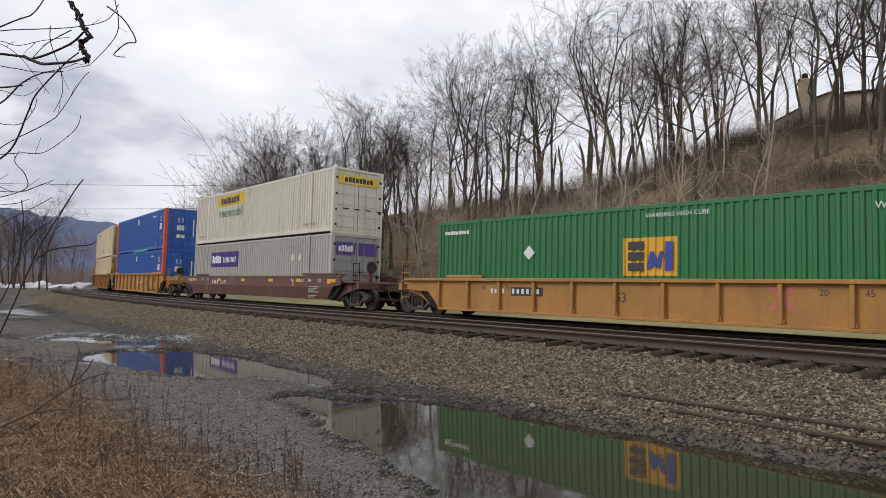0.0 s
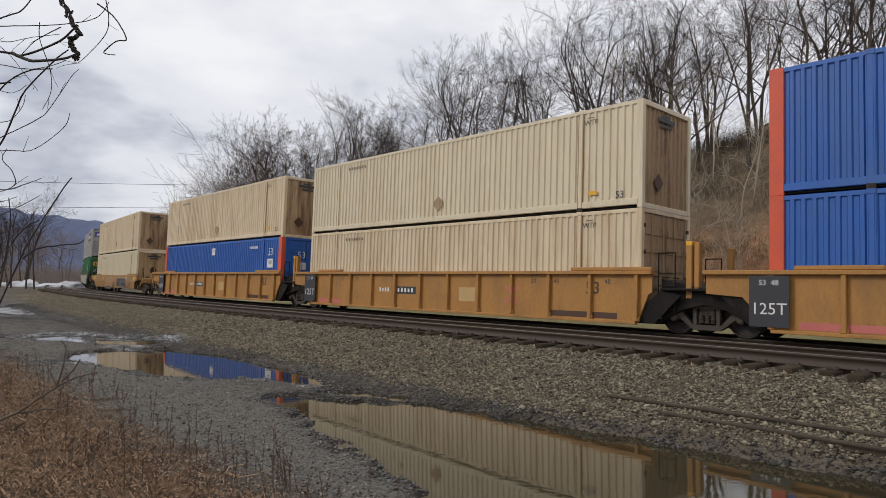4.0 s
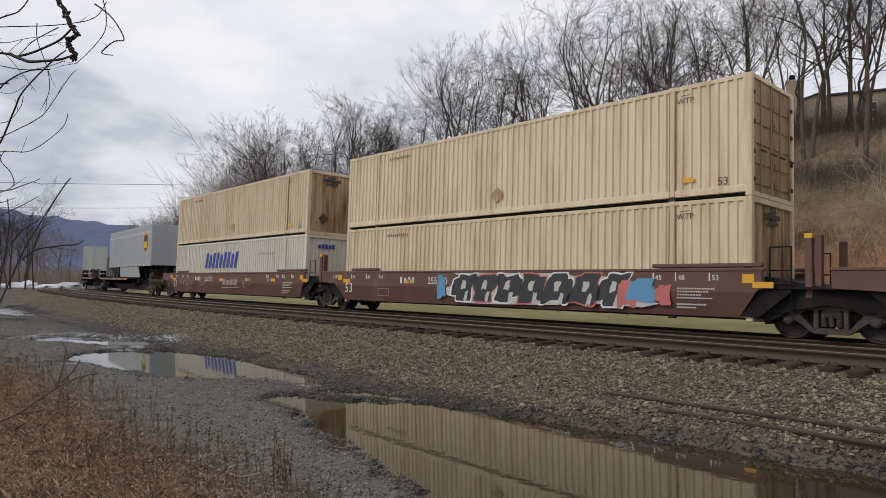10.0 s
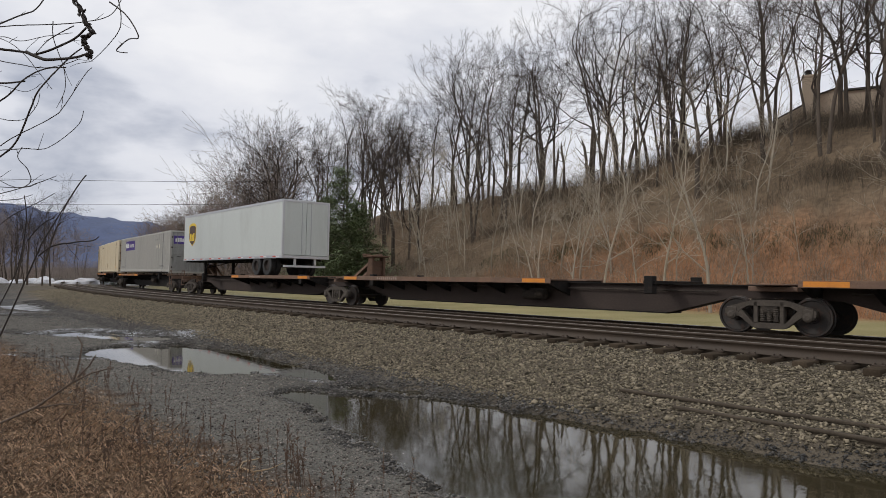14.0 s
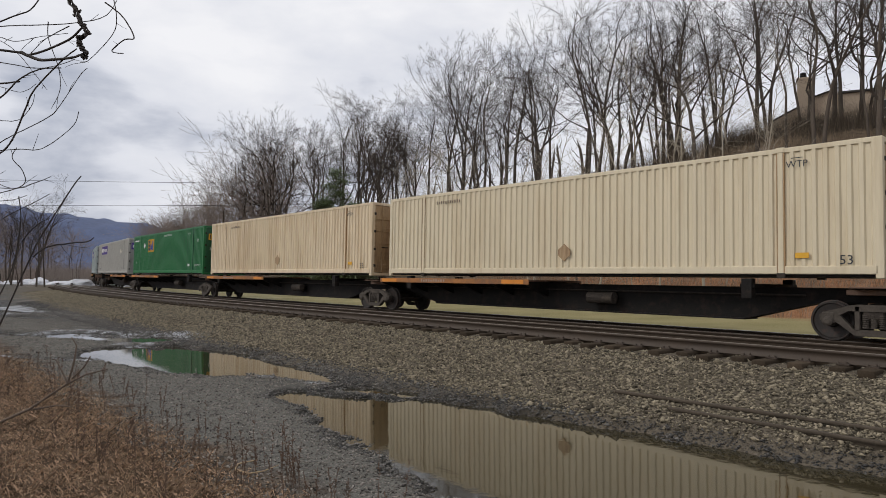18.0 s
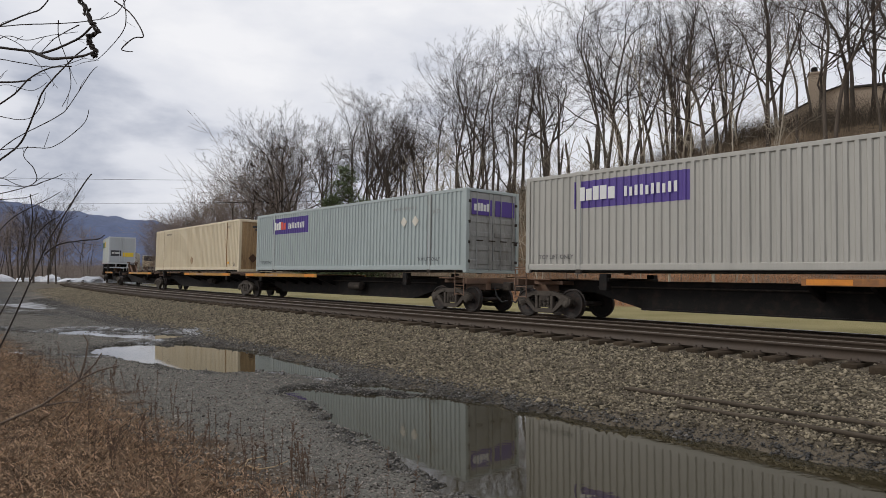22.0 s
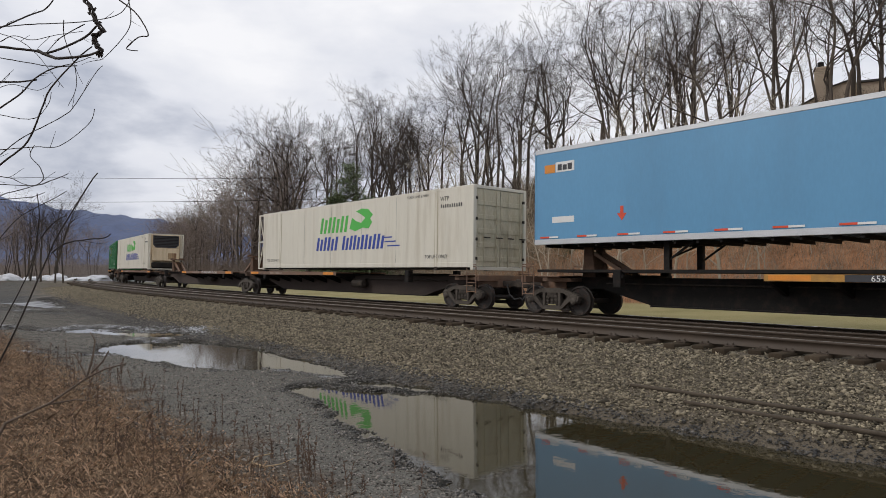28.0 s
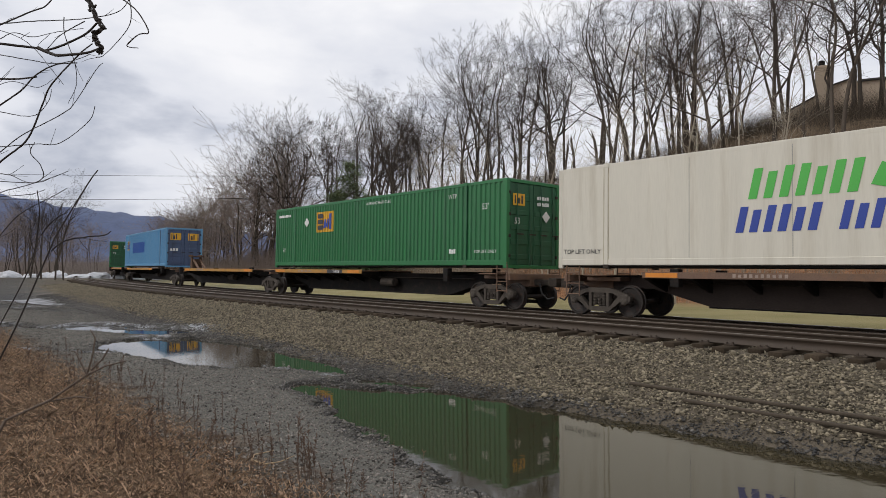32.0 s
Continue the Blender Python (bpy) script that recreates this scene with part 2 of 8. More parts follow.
m_brick = M("buff_brick", (0.5, 0.4, 0.3), 0.85, var=0.15, scale=0.6, fine=14, bump=0.3)
m_roof = M("dark_roofing", (0.06, 0.055, 0.05), 0.8, var=0.2)
m_snow = M("old_piled_snow", (0.72, 0.73, 0.76), 0.6, var=0.06, scale=1.2, dirt=(0.3, 0.29, 0.28), amount=0.6)
m_pine = M("dark_pine_needles", (0.105, 0.135, 0.06), 0.8, var=0.35, scale=1.2, bump=0, rnd=0.1)
m_dry = M("dry_russet_grass", (0.25, 0.168, 0.11), 0.9, gloss=0.15, var=0.3, scale=1.0, bump=0)
m_straw = M("bleached_straw_stems", (0.36, 0.26, 0.155), 0.85, var=0.25, scale=2, bump=0)
m_weed = M("brown_seed_heads", (0.11, 0.068, 0.045), 0.9, var=0.3, scale=8, bump=0)


def island_tint(m, lo, hi, flat=True):
    """Let each piece of a joined mesh differ in lightness."""
    nt = m.node_tree
    n, l = nt.nodes, nt.links
    b = n["Principled BSDF"]
    src = b.inputs["Base Color"].links[0].from_socket
    g = n.new("ShaderNodeNewGeometry")
    r = n.new("ShaderNodeMapRange")
    r.inputs["To Min"].default_value, r.inputs["To Max"].default_value = lo, hi
    l.new(g.outputs["Random Per Island"], r.inputs["Value"])
    h = n.new("ShaderNodeHueSaturation")
    l.new(r.outputs["Result"], h.inputs["Value"])
    l.new(src, h.inputs["Color"])
    l.new(h.outputs["Color"], b.inputs["Base Color"])


for m_, lo_, hi_ in ((m_stone, 0.2, 1.9), (m_dry, 0.35, 2.0), (m_straw, 0.6, 1.4), (m_pine, 0.55, 1.6), (m_snow, 0.75, 1.1)):
    island_tint(m_, lo_, hi_)


# ---- small building helpers ----
def part(name, bm, material, parent=None, label=""):
    """Link a bmesh (or a mesh) as one object under a thing or a part."""
    if isinstance(bm, bmesh.types.BMesh):
        me = bpy.data.meshes.new(name)
        bm.to_mesh(me)
        bm.free()
    else:
        me = bm
    if material and not me.materials:
        me.materials.append(material)
    ob = new(name, me)
    ob.parent = parent
    if label:
        ob["label"] = label
    return ob


def thing(name, label, category, group="", m=None):
    ob = new(name)
    ob.empty_display_size = 0.3
    if m is not None:
        ob.matrix_world = m
    return tagged(ob, label, category, group)


def raw(name, verts, faces, smooth=False):
    """A mesh from arrays: verts (n, 3), faces (m, 3 or 4)."""
    verts, faces = np.asarray(verts, np.float32), np.asarray(faces, np.int32)
    me = bpy.data.meshes.new(name)
    k = faces.shape[1]
    me.vertices.add(len(verts))
    me.vertices.foreach_set("co", verts.ravel())
    me.loops.add(faces.size)
    me.loops.foreach_set("vertex_index", faces.ravel())
    me.polygons.add(len(faces))
    me.polygons.foreach_set("loop_start", np.arange(0, faces.size, k, dtype=np.int32))
    if smooth:
        me.polygons.foreach_set("use_smooth", np.ones(len(faces), bool))
    me.update(calc_edges=True)
    return me


def box(bm, x0, x1, y0, y1, z0, z1, bevel=0.0):
    r = bmesh.ops.create_cube(bm, size=1.0)
    for v in r["verts"]:
        v.co = Vector(((x0 + x1) / 2 + v.co.x * (x1 - x0), (y0 + y1) / 2 + v.co.y * (y1 - y0), (z0 + z1) / 2 + v.co.z * (z1 - z0)))
    if bevel:
        es = {e for v in r["verts"] for e in v.link_edges}
        bmesh.ops.bevel(bm, geom=list(es), offset=bevel, segments=1, affect="EDGES")
    return bm


def boxes(*rows, bevel=0.0):
    bm = bmesh.new()
    for r in rows:
        box(bm, *r, bevel=bevel)
    return bm


def prism(pts, y0, y1, axis="y"):
    """An outline in x, z (or y, z for axis x; x, y for axis z) drawn out between two planes."""
    bm = bmesh.new()
    put = {"y": lambda a, b, c: (a, c, b), "x": lambda a, b, c: (c, a, b), "z": lambda a, b, c: (a, b, c)}[axis]
    lo = [bm.verts.new(put(a, b, y0)) for a, b in pts]
    hi = [bm.verts.new(put(a, b, y1)) for a, b in pts]
    bm.faces.new(lo)
    bm.faces.new(hi)
    for i in range(len(pts)):
        j = (i + 1) % len(pts)
        bm.faces.new((lo[i], lo[j], hi[j], hi[i]))
    bmesh.ops.recalc_face_normals(bm, faces=bm.faces)
    return bm


def lathe(profile, n, axis="y", at=(0, 0, 0), bm=None):
    """A turned body: profile of (along, radius) about an axis."""
    bm = bm or bmesh.new()
    rings = []
    for a, r in profile:
        ring = []
        for i in range(n):
            c, s = math.cos(2 * math.pi * i / n) * r, math.sin(2 * math.pi * i / n) * r
            p = {"y": (c, a, s), "x": (a, c, s), "z": (c, s, a)}[axis]
            ring.append(bm.verts.new((p[0] + at[0], p[1] + at[1], p[2] + at[2])))
        rings.append(ring)
    for a, b in zip(rings, rings[1:]):
        for i in range(n):
            bm.faces.new((a[i], a[(i + 1) % n], b[(i + 1) % n], b[i]))
    bm.faces.new(rings[0])
    bm.faces.new(rings[-1])
    bmesh.ops.recalc_face_normals(bm, faces=bm.faces)
    return bm


def bar(bm, a, b, r, n=4):
    """A straight rod from a to b."""
    a, b = Vector(a), Vector(b)
    q = (b - a).to_track_quat("Z", "Y")
    rings = []
    for p in (a, b):
        rings.append([bm.verts.new(p + q @ Vector((math.cos(2 * math.pi * (i + 0.5) / n) * r, math.sin(2 * math.pi * (i + 0.5) / n) * r, 0))) for i in range(n)])
    for i in range(n):
        bm.faces.new((rings[0][i], rings[0][(i + 1) % n], rings[1][(i + 1) % n], rings[1][i]))
    bm.faces.new(rings[0][::-1])
    bm.faces.new(rings[1])
    return bm


# ---- the line of the railway: a curve that tightens as it goes away ----
S0, S1 = -520.0, 640.0
_s = np.arange(S0, S1 + 0.5, 1.0)
_c = np.clip(_s, -25, 105)
_th = radians(131) + 0.02242 - 0.98983e-3 * _c - 3.614855e-5 * _c ** 2 + 0.58858e-7 * _c ** 3
_z = -0.0065683 * np.clip(_s, -40, 105) - 0.81988e-5 * np.clip(_s, -40, 105) ** 2
_i0 = int(-S0)
_x = np.concatenate([[0], np.cumsum((np.cos(_th[1:]) + np.cos(_th[:-1])) / 2)])
_y = np.concatenate([[0], np.cumsum((np.sin(_th[1:]) + np.sin(_th[:-1])) / 2)])
_x += 2.5 - _x[_i0]
_y += 22.0056 - _y[_i0]
CANT = 0.03


def rail_at(s, d=0.0):
    """Place at s metres along the line and d metres to the camera's side of its middle; arrays too."""
    th = np.interp(s, _s, _th)
    return np.stack([
        np.interp(s, _s, _x) - np.sin(th) * d, np.interp(s, _s, _y) + np.cos(th) * d, np.interp(s, _s, _z) + 0 * th], -1)


def along(x, y):
    """(s, d) of places on the ground."""
    x, y = np.asarray(x, float).ravel(), np.asarray(y, float).ravel()
    k = np.arange(0, len(_s), 6)
    best = np.empty(len(x), int)
    for a in range(0, len(x), 20000):
        q = (x[a:a + 20000, None] - _x[k]) ** 2 + (y[a:a + 20000, None] - _y[k]) ** 2
        best[a:a + 20000] = k[q.argmin(1)]
    for _ in range(3):
        th = _th[best]
        ds = (x - _x[best]) * np.cos(th) + (y - _y[best]) * np.sin(th)
        best = np.clip(best + np.round(ds).astype(int), 0, len(_s) - 1)
    th = _th[best]
    ds = (x - _x[best]) * np.cos(th) + (y - _y[best]) * np.sin(th)
    d = -(x - _x[best]) * np.sin(th) + (y - _y[best]) * np.cos(th)
    return _s[best] + ds, d


def smooth(a, b, v):
    t = np.clip((np.asarray(v, float) - a) / (b - a), 0, 1)
    return t * t * (3 - 2 * t)


def wobble(x, y, f, seed=0.0):
    """Smooth irregularity, about -1 to 1, cheap enough for whole arrays."""
    v = 0
    for k, a in ((1.0, 0.5), (2.13, 0.27), (4.7, 0.15), (9.1, 0.08)):
        v = v + a * (np.sin(f * k * x + 1.3 * np.sin(f * k * 0.7 * y + seed) + seed * 2.1) + np.sin(f * k * y * 1.1 + 1.7 * np.sin(f * k * 0.6 * x - seed) + seed)) * 0.7
    return v


WATER = -0.70
NEAR = 4.1          # middle of the nearer track
RISE = 0.20         # its height over the farther one
# hollows that hold the rain: ends of the axis, half widths at both ends, depth
HOLLOWS = (
    ((-2.6, 11.8), (-1.35, 11.0), 0.4, 1.05, 0.18),
    ((-1.35, 11.0), (-0.1, 9.75), 1.05, 1.6, 0.2),
    ((-0.1, 9.75), (1.7, 7.8), 1.6, 2.0, 0.22),
    ((1.7, 7.8), (6.2, 3.7), 2.0, 2.45, 0.22),
    ((-1.75, 12.35), (-0.7, 12.0), 0.32, 0.5, 0.16),
    ((-8.2, 17.8), (-6.2, 16.5), 1.45, 1.65, 0.17),
    ((-6.2, 16.5), (-4.3, 14.95), 1.65, 1.15, 0.17),
    ((-4.3, 14.95), (-2.35, 13.5), 1.15, 0.38, 0.16),
    ((-6.0, 15.3), (-4.8, 14.2), 0.9, 0.6, 0.15),
    ((-12.8, 22.2), (-9.0, 20.9), 0.95, 1.1, 0.15),
    ((-9.15, 16.1), (-8.5, 16.05), 0.3, 0.32, 0.16),
    ((-10.75, 16.1), (-10.2, 16.05), 0.25, 0.28, 0.16),
    ((-15.3, 22.5), (-13.8, 21.7), 0.6, 0.55, 0.15),
    ((-28.5, 41.5), (-20.5, 33.2), 1.6, 0.8, 0.17),
    ((-24.0, 33.0), (-17.5, 29.0), 0.5, 0.35, 0.15),
)


BARS = (((-4.1, 14.3), (-2.6, 13.1), 0.24), ((-1.9, 11.95), (-0.9, 11.6), 0.2), ((-12.0, 22.2), (-9.6, 21.5), 0.4), ((-8.9, 19.3), (-7.9, 18.6), 0.3))


def hollow(x, y):
    """How far inside the hollows a place lies, 0 outside to the depth."""
    r = np.zeros_like(x)
    edge = 0.16 * wobble(x, y, 1.9, 0.4) + 0.14 * wobble(x, y, 6.0, 2.0) + 0.1 * wobble(x, y, 15.0, 1.0)
    for (ax, ay), (bx, by), ra, rb, deep in HOLLOWS:
        ux, uy = bx - ax, by - ay
        t = np.clip(((x - ax) * ux + (y - ay) * uy) / (ux * ux + uy * uy), 0, 1)
        dist = np.hypot(x - ax - t * ux, y - ay - t * uy)
        rad = (ra + (rb - ra) * t) * (1 + 0 * edge) + edge * min(1.0, 0.5 + ra)
        r = np.maximum(r, deep * smooth(0.25, -0.55, dist - rad))
    # a broken bar of gravel between the two larger puddles, and islets at the far end
    for (ax, ay), (bx, by), wide in BARS:
        ux, uy = bx - ax, by - ay
        t = np.clip(((x - ax) * ux + (y - ay) * uy) / (ux * ux + uy * uy), 0, 1)
        dist = np.hypot(x - ax - t * ux, y - ay - t * uy) / wide
        r = r * (1 - 0.8 * np.exp(-dist ** 2) * np.clip(0.75 + 0.6 * wobble(x, y, 7.0, 3.3) + 0.4 * wobble(x, y, 21.0, 0.3), 0, 1))
    return r


# pale patches painted for icy slush and the sky's glint on wet stones: ends of the axis, half width
ICE_AND_GLINT = (((-13.0, 22.6), (-8.6, 21.3), 1.15), ((-9.0, 19.3), (-8.6, 17.3), 0.55), ((-9.2, 16.1), (-8.4, 16.05), 0.3), ((-15.9, 22.7), (-13.5, 21.5), 0.55), ((-10.8, 16.1), (-10.1, 16.05), 0.22), ((-25.5, 38.5), (-20.5, 32.5), 0.9), ((-4.3, 14.3), (-2.4, 13.0), 0.22))


def frozen(x, y):
    """How much of the ground is painted pale for icy slush and sky glint, 0 to 1."""
    r = np.zeros_like(x)
    for (ax, ay), (bx, by), wide in ICE_AND_GLINT:
        ux, uy = bx - ax, by - ay
        t = np.clip(((x - ax) * ux + (y - ay) * uy) / (ux * ux + uy * uy), 0, 1)
        dist = np.hypot(x - ax - t * ux, y - ay - t * uy) / wide
        r = np.maximum(r, smooth(1.1, 0.7, dist + 0.35 * wobble(x, y, 2.3, 1.2)))
    return r * np.clip(0.55 + 0.9 * wobble(x, y, 3.1, 4.0) + 0.7 * wobble(x, y, 9.0, 2.2), 0, 1)


def ridge(s):
    return 10.6 + 2.4 * smooth(26, 4, s) - 1.5 * smooth(70, 130, s)


def height(x, y):
    """Height of the ground."""
    x, y = np.asarray(x, float), np.asarray(y, float)
    s, d = along(x, y)
    s, d = s.reshape(x.shape), d.reshape(x.shape)
    zt = np.interp(s, _s, _z)
    # camera's side: the bed of two tracks, the shoulder of ballast, the gravel lane, the verge
    bed = zt - 0.27 + np.where(d < 1.8, CANT * d, CANT * 1.8 + (RISE + CANT * (d - NEAR) - CANT * 1.8) * smooth(1.8, 2.9, d))
    lane = -0.635 + 0.05 * smooth(12.0, 13.4, d) + 0.015 * wobble(x, y, 0.8, 3.0) + 0.008 * wobble(x, y, 4.2, 5.0)
    lane = lane + 0.22 * smooth(13.2, 15.2, d) * smooth(60, 30, s) + 0.03 * smooth(13.2, 14.4, d) * wobble(x, y, 2.2, 7.0)
    lane = lane - hollow(x, y)
    t = np.clip((d - 5.3) / 3.75, 0, 1)
    fall = 1 - (1 - t) ** 1.35
    near = np.where(d < 5.3, bed, bed + (lane - bed) * fall)
    # far side: ditch, flat strip, then the wooded bank
    strip = zt - 0.42 + 0.04 * wobble(x, y, 0.5, 1.0)
    far_ = np.where(d > -2.5, bed, bed + (strip - bed) * np.clip((-2.5 - d) / 1.3, 0, 1))
    up = np.clip((-d - 13.5) / 25.0, 0, 1)
    bank = ridge(s) * (0.35 * up + 0.65 * smooth(0, 1, up)) + up * (0.7 * wobble(x, y, 0.22, 2.0) + 0.25 * wobble(x, y, 0.9, 4.0))
    bank = bank + 0.55 * smooth(-20.6, -22.0, d) * smooth(30, 18, s) - 0.3 * smooth(-15.5, -20.0, d) * smooth(30, 18, s)
    back = smooth(60, 140, -d)
    far_ = far_ + bank * (1 - 0.35 * back)
    z = np.where(d > 0, near, far_)
    out = smooth(150, 400, np.hypot(x, y))
    return z * (1 - out) + (-1.5) * out


def spaced(lo, fine_lo, fine_hi, hi, step, grow=1.16):
    v = list(np.arange(fine_lo, fine_hi + step / 2, step))
    st, a = step, v[-1]
    while a < hi:
        st *= grow
        a += st
        v.append(a)
    st, a = step, v[0]
    while a > lo:
        st *= grow
        a -= st
        v.insert(0, a)
    return np.array(v)


def make_ground():
    gx = spaced(-3000, -14, 8, 3000, 0.08, 1.09)
    gy = spaced(-800, 4, 23, 3500, 0.08, 1.09)
    X, Y = np.meshgrid(gx, gy)
    Z = height(X, Y)
    s, d = along(X, Y)
    nx, ny = len(gx), len(gy)
    i = (np.arange(ny - 1)[:, None] * nx + np.arange(nx - 1)).ravel()
    me = raw("ground", np.stack([X.ravel(), Y.ravel(), Z.ravel()], -1), np.stack([i, i + 1, i + nx + 1, i + nx], -1), True)
    w = wobble(X.ravel(), Y.ravel(), 1.1, 6.0)
    w2 = wobble(X.ravel(), Y.ravel(), 5.0, 1.0)
    masks = {
        "ballast": smooth(9.6, 8.6, d + 0.5 * w + 0.2 * w2) * smooth(-3.8, -3.0, d),
        "verge": smooth(13.1, 13.9, d + 0.45 * w + 0.35 * w2),
        "strip": smooth(-3.0, -3.8, d) * smooth(-15.5, -13.0, d + w),
        "bank": smooth(-13.0, -15.0, d + w),
        "russet": smooth(-11, -14, d + w) * smooth(-25, -19, d + 2 * w) * smooth(25, 9, s + 3 * w),
        "damp": smooth(0.0, 0.05, hollow(X.ravel() , Y.ravel())) + 0.5 * smooth(11.6, 9.5, d) * smooth(8.2, 9.2, d) + smooth(WATER + 0.17, WATER + 0.08, Z.ravel() + 0.02 * w2) * smooth(10.0, 9.2, d) + 0.4 * smooth(12, 24, s) * smooth(8.4, 9.4, d + 0.4 * w),
    }
    masks["ice_glint"] = frozen(X.ravel(), Y.ravel())
    for k, v in masks.items():
        a = me.attributes.new(k, "FLOAT", "POINT")
        a.data.foreach_set("value", np.clip(v, 0, 1).astype(np.float32))
    return me


def ground_material():
    m = bpy.data.materials.new("ground_gravel_grass")
    m.use_nodes = True
    nt = m.node_tree
    n, l = nt.nodes, nt.links
    b = n["Principled BSDF"]
    b.inputs["Specular IOR Level"].default_value = 0.12
    co = n.new("ShaderNodeTexCoord")

    def tex(kind, scale, detail=4.0):
        t = n.new(kind)
        t.inputs["Scale"].default_value = scale
        if "Detail" in t.inputs:
            t.inputs["Detail"].default_value = detail
        l.new(co.outputs["Object"], t.inputs["Vector"])
        return t

    def ramp(src, *stops):
        r = n.new("ShaderNodeValToRGB")
        e = r.color_ramp.elements
        while len(e) < len(stops):
            e.new(0.5)
        for q, (p, c) in zip(e, stops):
            q.position, q.color = p, (*c, 1)
        l.new(src, r.inputs["Fac"])
        return r.outputs["Color"]

    def mix(fac, a, c):
        x = n.new("ShaderNodeMix")
        x.data_type = "RGBA"
        l.new(fac, x.inputs["Factor"])
        l.new(a, x.inputs["A"])
        l.new(c, x.inputs["B"])
        return x.outputs["Result"]

    def mask(name):
        a = n.new("ShaderNodeAttribute")
        a.attribute_name = name
        return a.outputs["Fac"]

    vor = tex("ShaderNodeTexVoronoi", 22)
    fine = tex("ShaderNodeTexNoise", 45)
    mid = tex("ShaderNodeTexNoise", 3.0, 6)
    big = tex("ShaderNodeTexNoise", 0.35, 5)
    road = ramp(vor.outputs["Color"], (0.1, (0.02, 0.0188, 0.0165)), (0.5, (0.06, 0.057, 0.05)), (0.95, (0.16, 0.152, 0.133)))
    grit = tex("ShaderNodeTexVoronoi", 75)
    road_b = ramp(grit.outputs["Color"], (0.1, (0.015, 0.014, 0.0125)), (0.5, (0.055, 0.0525, 0.0465)), (0.92, (0.23, 0.22, 0.195)))
    both = n.new("ShaderNodeMix")
    both.data_type = "RGBA"
    both.inputs["Factor"].default_value = 0.6
    l.new(road, both.inputs["A"])
    l.new(road_b, both.inputs["B"])
    road = both.outputs["Result"]
    road2 = ramp(mid.outputs["Fac"], (0.35, (0.034, 0.032, 0.028)), (0.65, (0.11, 0.105, 0.092)))
    half = n.new("ShaderNodeMix")
    half.data_type = "RGBA"
    half.inputs["Factor"].default_value = 0.3
    l.new(road, half.inputs["A"])
    l.new(road2, half.inputs["B"])
    col = half.outputs["Result"]
    damp = ramp(fine.outputs["Fac"], (0.3, (0.012, 0.011, 0.009)), (0.7, (0.04, 0.037, 0.032)))
    col = mix(mask("damp"), col, damp)
    # ground under the ballast stones painted dark for the shade in their gaps
    bal = ramp(vor.outputs["Color"], (0.1, (0.016, 0.013, 0.01)), (0.5, (0.05, 0.041, 0.03)), (0.95, (0.13, 0.108, 0.08)))
    col = mix(mask("ballast"), col, bal)
    lit = ramp(mid.outputs["Fac"], (0.3, (0.04, 0.026, 0.016)), (0.5, (0.1, 0.064, 0.039)), (0.72, (0.2, 0.135, 0.085)))
    col = mix(mask("verge"), col, lit)
    pale = ramp(big.outputs["Fac"], (0.3, (0.25, 0.22, 0.1)), (0.7, (0.36, 0.31, 0.16)))
    col = mix(mask("strip"), col, pale)
    brush = ramp(big.outputs["Fac"], (0.35, (0.105, 0.079, 0.055)), (0.5, (0.19, 0.142, 0.098)), (0.65, (0.28, 0.208, 0.142)))
    brush2 = ramp(mid.outputs["Fac"], (0.35, (0.08, 0.058, 0.036)), (0.65, (0.22, 0.16, 0.1)))
    h2 = n.new("ShaderNodeMix")
    h2.data_type = "RGBA"
    h2.inputs["Factor"].default_value = 0.5
    l.new(brush, h2.inputs["A"])
    l.new(brush2, h2.inputs["B"])
    col = mix(mask("bank"), col, h2.outputs["Result"])
    rus = ramp(mid.outputs["Fac"], (0.3, (0.24, 0.118, 0.06)), (0.7, (0.43, 0.225, 0.12)))
    col = mix(mask("russet"), col, rus)
    # icy white and the sky's glint on wet stones, put into the ground colour
    pale_glint = ramp(fine.outputs["Fac"], (0.35, (0.2, 0.205, 0.215)), (0.6, (0.56, 0.575, 0.6)))
    col = mix(mask("ice_glint"), col, pale_glint)
    l.new(col, b.inputs["Base Color"])
    rg = n.new("ShaderNodeMapRange")
    rg.inputs["To Min"].default_value, rg.inputs["To Max"].default_value = 0.92, 0.5
    l.new(mask("damp"), rg.inputs["Value"])
    l.new(rg.outputs["Result"], b.inputs["Roughness"])
    bp = n.new("ShaderNodeBump")
    bp.inputs["Strength"].default_value, bp.inputs["Distance"].default_value = 0.8, 0.03
    l.new(vor.outputs["Distance"], bp.inputs["Height"])
    l.new(bp.outputs["Normal"], b.inputs["Normal"])
    return m


ground = part("ground", make_ground(), ground_material())
tagged(ground, "gravel lane, ballast, dry verge and brushy wooded bank", "ground", kind="structure")


def water_material():
    m = bpy.data.materials.new("muddy_rain_water")
    m.use_nodes = True
    nt = m.node_tree
    n, l = nt.nodes, nt.links
    b = n["Principled BSDF"]
    b.inputs["Base Color"].default_value = (0.034, 0.028, 0.0145, 1)
    b.inputs["Roughness"].default_value = 0.028
    b.inputs["IOR"].default_value = 1.55
    co = n.new("ShaderNodeTexCoord")
    t = n.new("ShaderNodeTexNoise")
    t.inputs["Scale"].default_value, t.inputs["Detail"].default_value = 7.0, 3.0
    l.new(co.outputs["Object"], t.inputs["Vector"])
    bp = n.new("ShaderNodeBump")
    bp.inputs["Strength"].default_value, bp.inputs["Distance"].default_value = 0.06, 0.01
    l.new(t.outputs["Fac"], bp.inputs["Height"])
    l.new(bp.outputs["Normal"], b.inputs["Normal"])
    return m


